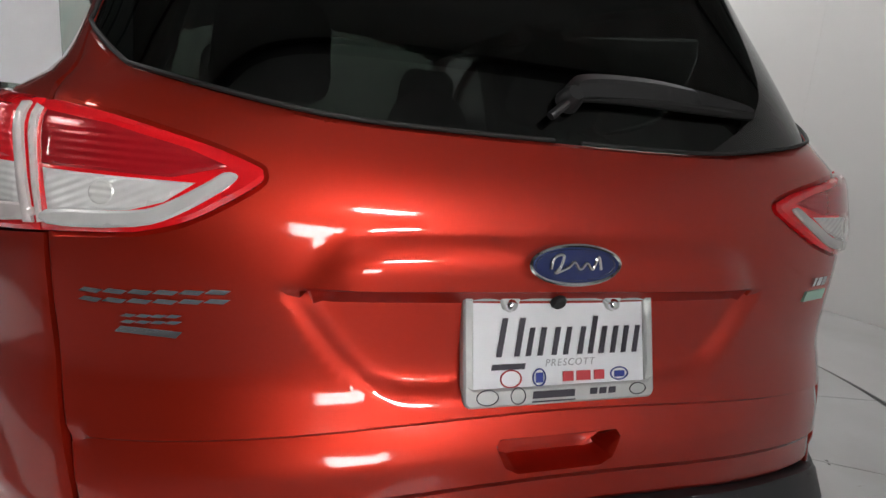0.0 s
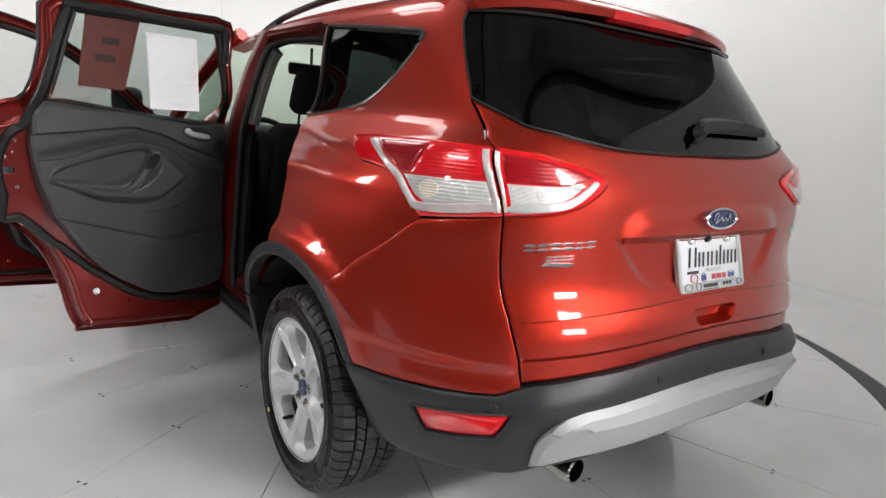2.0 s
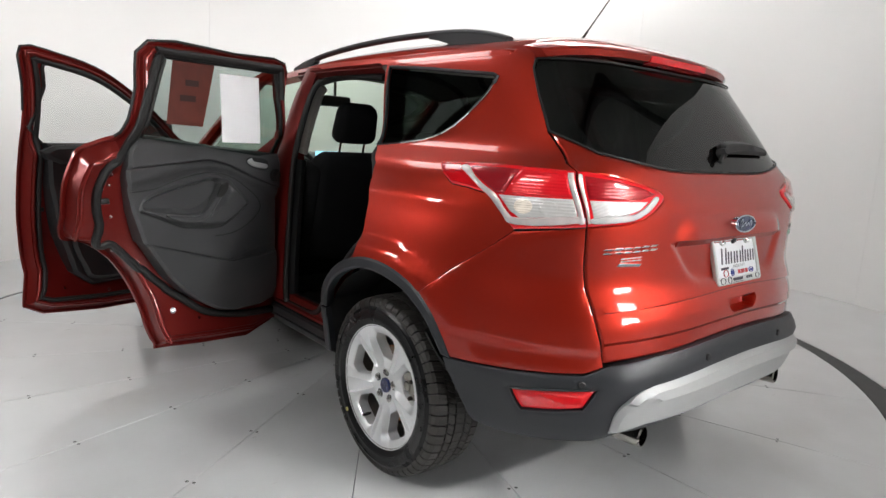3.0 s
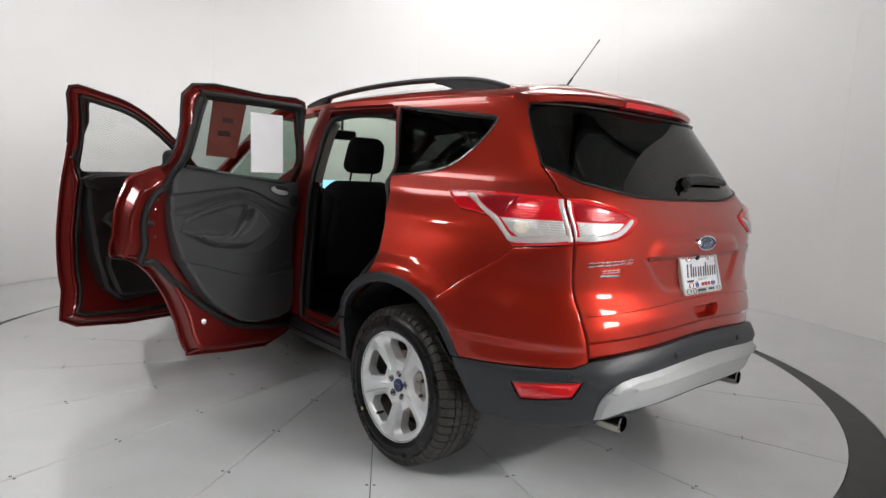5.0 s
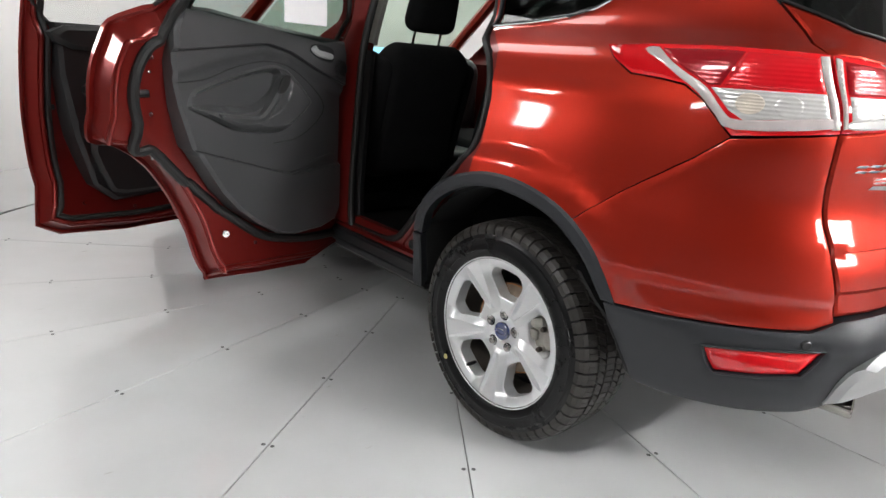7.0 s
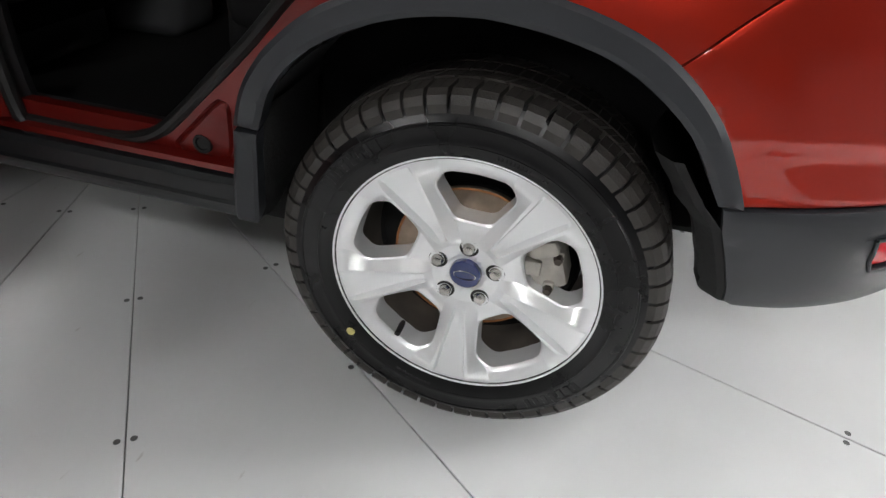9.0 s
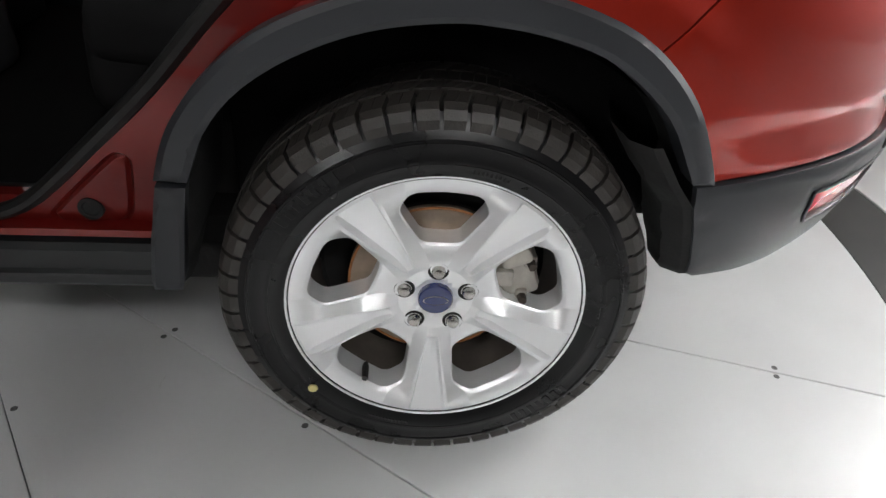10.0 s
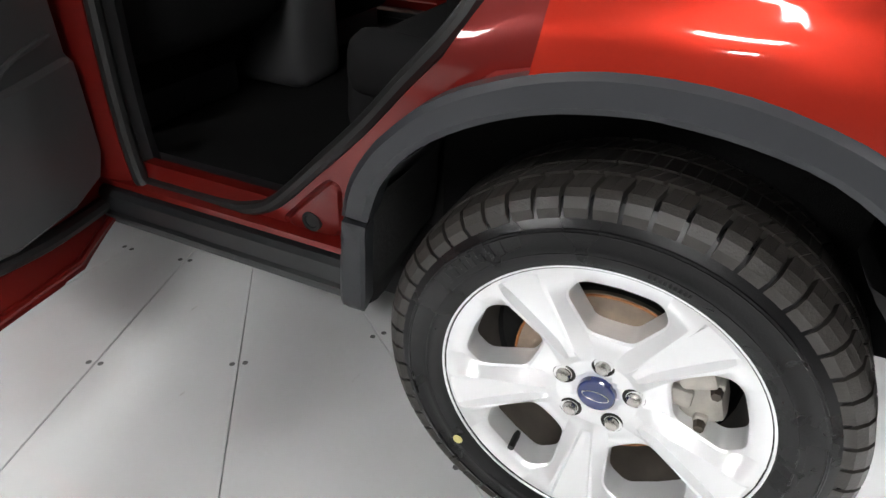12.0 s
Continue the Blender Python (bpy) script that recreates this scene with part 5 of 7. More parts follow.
def door(name, label, outline, window, hinge, swing, flip, trim, belt, seal=None):
    """A door made in its closed place and then swung about its hinge."""
    pivot = Vector((hinge[0], hinge[1], 0))
    ob = new(name)
    ob.parent = car
    ob["label"] = label
    ob.matrix_basis = Matrix.Translation(pivot) @ Matrix.Rotation(radians(-swing), 4, "Z")
    if flip:
        ob.matrix_basis = Matrix.Translation(Vector((-pivot.x, pivot.y, 0)))

    def place(u, z):
        p, q = on_skin(u, z)
        p.x -= 0.085 * max(0.0, z - 1.2) / 0.35
        if name == "front_door" and z > 1.0:
            p.x = -FLANK(z)
            q = Vector((-1, 0, 0.25)).normalized()
        return p - pivot, q

    def depth(u, z):
        return 0.035 + 0.055 * min(1.0, max(0.0, (belt + 0.03 - z) / 0.06))

    outline, window = smooth_path(outline, 3, True), smooth_path(window, 3, True)
    panel("door_skin", outline, place, PAINT, ob, "", holes=[window], step=0.035, thick=0.014, roll=0.004, rim=0.006, mirror=flip, back=SHUT_SHADE)
    shell = panel("door_shell", inset_poly(outline, 0.015), place, SHUT_SHADE, ob, "", holes=[inset_poly(window, -0.004)], step=0.035, thick=lambda u, z: depth(u, z) - 0.013, lift=-0.013, roll=0.0, rim=0.0, mirror=flip)
    def pane_at(u, z):
        if name == "front_door":
            return Vector((0.020 - FLANK(z), YC + (u - U0), z)) - pivot, Vector((-1, 0, 0))
        return Vector((-(0.700 - 0.235 * (z - 1.2)) + 0.016 - 0.085 * max(0.0, z - 1.2) / 0.35, YC + (u - U0), z)) - pivot, Vector((-1, 0, 0))

    pane = panel("door_window", inset_poly(window, -0.008), pane_at, CLEAR if name == "front_door" else (PRIVACY if flip else SMOKE), ob, "tinted door window", step=0.06, thick=0.004, rim=0, mirror=flip)
    ring = seal or inset_poly(outline, 0.050) + [inset_poly(outline, 0.050)[0]]
    line = [place(u, z)[0] - place(u, z)[1] * (depth(u, z) + 0.004) for u, z in resample(ring, 0.02, False)]
    if not flip:
        vv, ff = tube(line, 0.017 if seal else 0.012, 10, False)
        mesh_part("door_seal", vv, ff, SEAL, ob)
        ridge = inset_poly(outline, 0.028)
        line = [place(u, z)[0] - place(u, z)[1] * (depth(u, z) + 0.001) for u, z in resample(ridge + [ridge[0]], 0.03, False)]
        vv, ff = tube(line, 0.008, 8, False)
        mesh_part("pressed_ridge", vv, ff, SHUT_SHADE, ob)
        line = [place(u, z)[0] - place(u, z)[1] * (depth(u, z) + 0.002) for u, z in resample(window + [window[0]], 0.03, False)]
        vv, ff = tube(line, 0.009, 8, False)
        mesh_part("window_frame", vv, ff, SEAL, ob)
        upper = [i for i, (u, z) in enumerate(outline) if z > 1.205]
        line = [place(u, z)[0] - place(u, z)[1] * 0.008 for u, z in outline[upper[0]:upper[-1] + 1]]
        vv, ff = tube(line, 0.0065, 8)
        mesh_part("edge_trim", vv, ff, SEAL, ob)
    if name == "front_door":
        s = 1 if flip else -1
        bm = box(0.21, 0.10, 0.145, 0.045, Vector((s * 1.04, 2.03, 1.205)) - Vector((-s * pivot.x, pivot.y, 0)), None, None, 4)
        box(0.14, 0.05, 0.05, 0.02, Vector((s * 0.91, 2.04, 1.145)) - Vector((-s * pivot.x, pivot.y, 0)), None, bm, 3)
        part("door_mirror", bm, BLACK, ob, "black door mirror")
    return ob, place, depth


SMOKE = glass_material("smoke_glass", (0.70, 0.75, 0.73))


def uy(y):
    return U0 + (y - YC)


REAR_DOOR = [(uy(1.065), 0.30), (uy(1.068), 0.8), (uy(1.060), 1.2), (uy(1.04), 1.40), (uy(1.03), 1.562), (uy(0.75), 1.566), (1.655, 1.560), (1.612, 1.385), (1.572, 1.225), (1.530, 1.200), (1.462, 1.156), (1.448, 1.10), (1.434, 1.02), (1.434, 0.93), (1.440, 0.85), (1.450, 0.803),
             (1.500, 0.790), (1.549, 0.760), (1.591, 0.719), (1.629, 0.671), (1.656, 0.624), (1.678, 0.571), (1.702, 0.48), (1.712, 0.40), (1.735, 0.33), (1.79, 0.303)]
REAR_WIN = [(uy(0.99), 1.155), (uy(0.985), 1.40), (uy(0.965), 1.512), (uy(0.93), 1.526), (1.725, 1.522), (1.712, 1.505), (1.630, 1.225), (uy(0.35), 1.205), (uy(0.6), 1.180)]
REAR_SEAL = smooth_path([(uy(1.00), 1.40), (uy(0.99), 1.538), (uy(0.93), 1.545), (1.715, 1.541), (1.690, 1.520), (1.642, 1.36), (1.600, 1.225), (1.540, 1.13), (1.510, 1.03), (1.510, 0.94), (1.548, 0.82), (1.650, 0.695), (1.760, 0.570), (1.880, 0.465), (1.98, 0.405), (2.15, 0.365), (uy(1.02), 0.352)], 4)
rear_door, rd_place, rd_depth = door("rear_door", "open copper-red rear door with black trim", REAR_DOOR, REAR_WIN, (-0.79, 1.07), 72.5, False, None, 1.19, REAR_SEAL)
FRONT_DOOR = [(uy(2.10), 0.29), (uy(2.12), 0.8), (uy(2.08), 1.10), (uy(1.95), 1.20), (uy(1.75), 1.330), (uy(1.55), 1.440), (uy(1.38), 1.510), (uy(1.2), 1.545), (uy(1.02), 1.555), (uy(1.045), 1.40), (uy(1.075), 1.2), (uy(1.085), 0.8), (uy(1.09), 0.5), (uy(1.13), 0.30)]
FRONT_WIN = [(uy(1.90), 1.150), (uy(1.85), 1.195), (uy(1.70), 1.300), (uy(1.52), 1.400), (uy(1.36), 1.470), (uy(1.20), 1.500), (uy(1.11), 1.495), (uy(1.125), 1.40), (uy(1.155), 1.140)]
front_door, fd_place, fd_depth = door("front_door", "open copper-red front door with black trim", FRONT_DOOR, FRONT_WIN, (-0.80, 2.12), 64.7, False, None, 1.13)
door("rear_door", "closed copper-red rear door", REAR_DOOR, REAR_WIN, (-0.79, 1.07), 0, True, None, 1.19)
door("front_door", "closed copper-red front door", FRONT_DOOR, FRONT_WIN, (-0.80, 2.12), 0, True, None, 1.13)


# the rear door's lining
def lining_place(base, extra):
    def f(u, z):
        p, q = base(u, z)
        return Vector((0.052 + extra, p.y, p.z)), Vector((1, 0, 0))
    return f


ARM = smooth_path([(uy(y), z) for y, z in [(0.332, 0.919), (0.349, 0.961), (0.385, 0.981), (0.504, 1.016), (0.648, 1.047), (0.707, 1.047), (0.767, 1.021), (0.855, 0.936), (0.838, 0.898), (0.755, 0.840), (0.686, 0.819), (0.571, 0.828), (0.5, 0.842), (0.415, 0.880), (0.351, 0.907)]], 3, True)
RECESS = smooth_path([(uy(y), z) for y, z in [(0.342, 0.920), (0.360, 0.960), (0.50, 1.008), (0.650, 1.040), (0.700, 1.030), (0.705, 1.000), (0.680, 0.950), (0.584, 0.896), (0.457, 0.903), (0.370, 0.908)]], 3, True)
ARMREST = smooth_path([(uy(y), z) for y, z in [(0.395, 0.896), (0.425, 0.873), (0.50, 0.840), (0.571, 0.828), (0.686, 0.819), (0.755, 0.840), (0.838, 0.900), (0.850, 0.940), (0.770, 1.012), (0.720, 1.018), (0.690, 0.950), (0.584, 0.890), (0.457, 0.898)]], 3, True)
BAND = [(0.25, 1.080), (0.294, 1.083), (0.471, 1.101), (0.633, 1.117), (0.736, 1.096), (0.878, 1.036), (1.031, 0.986), (1.06, 0.976)]
BAND_LOW = [(0.25, 1.000), (0.324, 1.017), (0.470, 1.054), (0.633, 1.081), (0.749, 1.066), (0.879, 1.006), (1.023, 0.954), (1.06, 0.942)]
POCKET = [(0.30, 0.798), (0.353, 0.783), (0.506, 0.738), (0.655, 0.693), (0.766, 0.664), (0.887, 0.668), (1.017, 0.677), (1.06, 0.68)]


def line_at(pts, y):
    return float(np.interp(y, [p[0] for p in pts], [p[1] for p in pts]))


def lining_relief(u, z):
    """Upper rail, sunk middle field, armrest with its recess, and the proud pocket below."""
    y = u - U0 + YC
    r = 0.014 * ease((z - line_at(BAND, y)) / 0.008 + 0.5)
    r -= 0.016 * (1 - ease((z - line_at(BAND_LOW, y)) / 0.035 + 0.5))
    r += 0.014 * ease((line_at(POCKET, y) - z) / 0.007 + 0.5)
    if inside(ARM, u, z)[0]:
        r += 0.012 * ease(float(edge_distance(ARM, u, z)[0]) / 0.010)
    if inside(RECESS, u, z)[0]:
        r -= 0.026 * ease(float(edge_distance(RECESS, u, z)[0]) / 0.016)
    if inside(ARMREST, u, z)[0]:
        r += 0.030 * ease(float(edge_distance(ARMREST, u, z)[0]) / 0.030)
    return r


TRIM_OUT = [(uy(0.315), 1.205), (uy(0.40), 1.208), (uy(0.64), 1.178), (uy(1.02), 1.145), (uy(1.035), 1.10), (uy(1.035), 0.50), (uy(1.01), 0.45), (uy(0.93), 0.428), (uy(0.78), 0.428), (uy(0.70), 0.446), (uy(0.597), 0.505), (uy(0.520), 0.565), (uy(0.455), 0.632), (uy(0.353), 0.785), (uy(0.308), 0.918), (uy(0.282), 1.05), (uy(0.285), 1.14)]
trim_lines = [q + [q[0]] for q in (ARM, RECESS, ARMREST, inset_poly(ARM, 0.010), inset_poly(RECESS, 0.016))]
for pts, gaps in ((BAND[1:-1], (-0.004, 0.004)), (POCKET[1:-1], (-0.0035, 0.0035))):
    trim_lines += [[(uy(y), z + g) for y, z in pts] for g in gaps]
panel("door_lining", TRIM_OUT, lining_place(rd_place, 0.0), TRIM, rear_door, "black moulded plastic door lining", lines=trim_lines, step=0.009, thick=0.075, lift=0.02, rim=0.010, roll=0.010, relief=lining_relief)
lp = lining_place(rd_place, 0.02)


def on_lining(y, z, up=0.0):
    p, q = lp(uy(y), z)
    return p + q * (lining_relief(uy(y), z) + up), q


# dark joint lines between the lining's fields
for pts in (BAND[1:-1], POCKET[1:4], [(u - U0 + YC, z) for u, z in ARM[21:45]]):
    sp = resample(pts, 0.012, False)
    vv, ff = tube([on_lining(y, z, 0.0004)[0] for y, z in sp], 0.0028, 6)
    mesh_part("joint_line", vv, ff, BLACK, rear_door)
# padded grip along the armrest
GRIP_PAD = smooth_path([(uy(y), z) for y, z in [(0.434, 0.890), (0.448, 0.896), (0.545, 0.884), (0.600, 0.890), (0.652, 0.945), (0.690, 1.005), (0.712, 1.006), (0.690, 0.955), (0.625, 0.874), (0.572, 0.856), (0.500, 0.858), (0.448, 0.876)]], 3, True)
panel("grab_handle", GRIP_PAD, lp, TRIM, rear_door, step=0.008, thick=0.03, lift=0.026, rim=0.008, roll=0.008)
c, q = on_lining(0.70, 0.985, 0.006)
part("window_switch", box(0.012, 0.03, 0.02, 0.003, c), BLACK, rear_door)
# No hollow here: a flat black patch stands in for the recess's shade
PULL = smooth_path([(uy(y), z) for y, z in [(0.664, 0.962), (0.690, 1.014), (0.722, 1.016), (0.716, 0.986), (0.690, 0.960)]], 3, True)
panel("pull_recess", PULL, lp, LINER, rear_door, "flat black patch for the dark of the pull recess", step=0.008, thick=0.004, lift=0.027, rim=0.003, roll=0.003)
sp = smooth_path([(0.760, 0.668), (0.83, 0.676), (0.90, 0.705), (0.96, 0.716), (1.00, 0.722)], 4)
vv, ff = tube([on_lining(y, z, 0.001)[0] for y, z in sp], 0.0055, 8)
mesh_part("pocket_lip", vv, ff, TRIM, rear_door)
sp = smooth_path([(0.300, 0.990), (0.40, 1.000), (0.52, 1.040), (0.66, 1.062), (0.78, 1.035), (0.90, 0.955), (0.935, 0.900), (0.90, 0.850), (0.80, 0.795), (0.68, 0.782)], 4)
vv, ff = tube([on_lining(y, z, -0.0005)[0] for y, z in sp], 0.0026, 6)
mesh_part("joint_line", vv, ff, BLACK, rear_door)
# bright release handle in its cup
CUP = smooth_path([(uy(y), z) for y, z in [(0.826, 1.112), (0.846, 1.130), (0.935, 1.122), (0.957, 1.100), (0.945, 1.068), (0.88, 1.076), (0.835, 1.096)]], 3, True)
panel("handle_cup", CUP, lp, BLACK, rear_door, step=0.01, thick=0.004, lift=0.0025, rim=0.004, roll=0.003, relief=lining_relief)
LEVER = smooth_path([(uy(y), z) for y, z in [(0.831, 1.114), (0.852, 1.124), (0.868, 1.110), (0.932, 1.100), (0.946, 1.088), (0.930, 1.078), (0.870, 1.086), (0.838, 1.100)]], 3, True)
panel("release_handle", LEVER, lp, SILVER, rear_door, "bright metal release handle", step=0.008, thick=0.006, lift=0.010, rim=0.005, roll=0.004, relief=lining_relief)
c, q = on_lining(0.997, 1.046, 0.0)
vv, ff = lathe([(0.0, 0.0), (0.003, 0.016), (0.006, 0.024), (0.004, 0.030), (0.0, 0.032)], 28, "z")
sp = mesh_part("tweeter", vv, ff, BLACK, rear_door)
sp.matrix_basis = Matrix.Translation(c) @ q.to_track_quat("Z", "Y").to_matrix().to_4x4()

DARK_PRINT = material("dark_print", (0.025, 0.006, 0.004), 0.5)
# latch, plug and the papers on the pane
for y, z, sx, mt, nm in ((0.229, 0.973, 0.020, BLACK, "door_latch"), (0.244, 1.04, 0.008, CHROME, "latch_bolt")):
    p, q = rd_place(uy(y), z)
    part(nm, box(0.02, 0.042 if nm == "door_latch" else 0.01, sx, 0.003, p - q * 0.092), mt, rear_door)
p, q = rd_place(uy(0.501), 0.449)
vv, ff = lathe([(0.0, 0.0), (0.010, 0.006), (0.010, 0.010), (0.0, 0.014)], 16, "z")
ob = mesh_part("rubber_buffer", vv, ff, PAPER, rear_door)
ob.matrix_basis = Matrix.Translation(p - q * 0.088) @ (-q).to_track_quat("Z", "Y").to_matrix().to_4x4()


p, q = rd_place(uy(0.229), 0.973)
part("latch_plate", box(0.006, 0.058, 0.030, 0.003, p - q * 0.0885), CHROME, rear_door, "bright latch plate")
for y, z in ((0.262, 0.905), (0.250, 1.085), (0.30, 0.78), (0.405, 0.60), (0.62, 0.395), (0.86, 0.352), (0.225, 1.02)):
    p, q = rd_place(uy(y), z)
    vv, ff = lathe([(0.0, 0.0), (0.002, 0.004), (0.002, 0.0065), (0.0, 0.008)], 10, "z")
    ob = mesh_part("door_screw", vv, ff, CHROME, rear_door)
    ob.matrix_basis = Matrix.Translation(p - q * 0.0885) @ (-q).to_track_quat("Z", "Y").to_matrix().to_4x4()


def pane_place(u, z):
    return Vector((-(0.700 - 0.235 * (z - 1.2)) + 0.024 - 0.085 * max(0.0, z - 1.2) / 0.35 + 0.79, YC + (u - U0) - 1.07, z)), Vector((1, 0, 0))


panel("paper_sheet", [(uy(0.668), 1.472), (uy(0.873), 1.476), (uy(0.883), 1.192), (uy(0.678), 1.192)], pane_place, PAPER, rear_door, "white paper sheet taped to the pane", step=0.05, thick=0.001, rim=0)
panel("window_sticker", [(uy(0.452), 1.505), (uy(0.645), 1.512), (uy(0.582), 1.252), (uy(0.418), 1.257)], pane_place, STICKER, rear_door, "brown dealer sticker on the pane", step=0.05, thick=0.001, rim=0)
for y, z, w in ((0.515, 1.36, 0.07), (0.535, 1.42, 0.06)):
    panel("sticker_bar", [(uy(y - w / 2), z + 0.012), (uy(y + w / 2), z + 0.012), (uy(y + w / 2), z - 0.012), (uy(y - w / 2), z - 0.012)], pane_place, DARK_PRINT, rear_door, step=0.05, thick=0.001, lift=0.0012, rim=0)

# front door lining: black in place of the grey trim, to colour in its shade
FT = [(uy(1.15), 1.135), (uy(1.85), 1.140), (uy(1.95), 1.05), (uy(1.98), 0.50), (uy(1.85), 0.42), (uy(1.35), 0.42), (uy(1.25), 0.50), (uy(1.19), 0.70), (uy(1.15), 0.95)]
panel("door_lining", FT, lining_place(fd_place, 0.0), BLACK, front_door, "black moulded plastic door lining", step=0.05, thick=0.075, lift=0.02, rim=0.014, roll=0.014)
flp = lining_place(fd_place, 0.02)
for nm, ring, up in (("armrest", [(1.22, 0.88), (1.30, 0.94), (1.55, 0.97), (1.75, 0.96), (1.80, 0.88), (1.62, 0.83), (1.35, 0.82)], 0.035), ("map_pocket", [(1.24, 0.68), (1.40, 0.66), (1.75, 0.65), (1.90, 0.68), (1.90, 0.50), (1.82, 0.45), (1.38, 0.45), (1.29, 0.52)], 0.022),
                   ("belt_roll", [(1.17, 1.125), (1.85, 1.130), (1.88, 1.07), (1.60, 1.05), (1.20, 1.04)], 0.018)):
    panel(nm, smooth_path([(uy(y), z) for y, z in ring], 3, True), flp, BLACK, front_door, step=0.03, thick=0.03, lift=up, rim=0.016, roll=0.012)
for y, z in ((1.15, 0.60), (1.13, 0.74), (1.13, 0.98), (1.22, 0.40), (1.45, 0.345), (1.75, 0.342)):
    p, q = fd_place(uy(y), z)
    vv, ff = lathe([(0.0, 0.0), (0.002, 0.005), (0.002, 0.008), (0.0, 0.010)], 10, "z")
    ob = mesh_part("door_screw", vv, ff, CHROME, front_door)
    ob.matrix_basis = Matrix.Translation(p - q * 0.0885) @ (-q).to_track_quat("Z", "Y").to_matrix().to_4x4()
p, q = fd_place(uy(1.14), 0.83)
part("latch_plate", box(0.006, 0.052, 0.026, 0.003, p - q * 0.0885), CHROME, front_door, "bright latch plate")
part("door_latch", box(0.02, 0.035, 0.016, 0.003, p - q * 0.092), BLACK, front_door)


# ---- door openings, sills and pillars on the left and right ----
def jamb_place(u, z):
    p, q = on_skin(u, z)
    return Vector((p.x + 0.085 + 0.02 * max(0, (z - 1.2) / 0.35), p.y, p.z)), Vector((-1, 0, 0))


JAMB = [(1.70, 1.556), (1.640, 1.38), (1.575, 1.215), (1.452, 1.16), (1.436, 1.05), (1.436, 0.85), (1.452, 0.795), (1.56, 0.74), (1.64, 0.64), (1.69, 0.50), (1.705, 0.405), (2.16, 0.402), (2.16, 0.414), (2.04, 0.417), (1.95, 0.437), (1.90, 0.462), (1.845, 0.507), (1.74, 0.602), (1.675, 0.662), (1.625, 0.715), (1.560, 0.79), (1.520, 0.86), (1.505, 0.95), (1.512, 1.05), (1.555, 1.15), (1.65, 1.22), (1.70, 1.35), (1.755, 1.515), (1.80, 1.53), (1.80, 1.556)]
STEP_PAD = smooth_path([(1.887, 0.445), (1.868, 0.468), (1.815, 0.518), (1.765, 0.563), (1.748, 0.570), (1.734, 0.556), (1.748, 0.50), (1.765, 0.447), (1.795, 0.420), (1.835, 0.417), (1.873, 0.420)], 3, True)


def jamb_relief(u, z):
    if inside(STEP_PAD, u, z)[0]:
        d = float(edge_distance(STEP_PAD, u, z)[0])
        return -0.006 * max(0.0, 1 - abs(d - 0.005) / 0.005) + 0.002 * min(1.0, max(0.0, d - 0.010) / 0.004)
    return 0.0


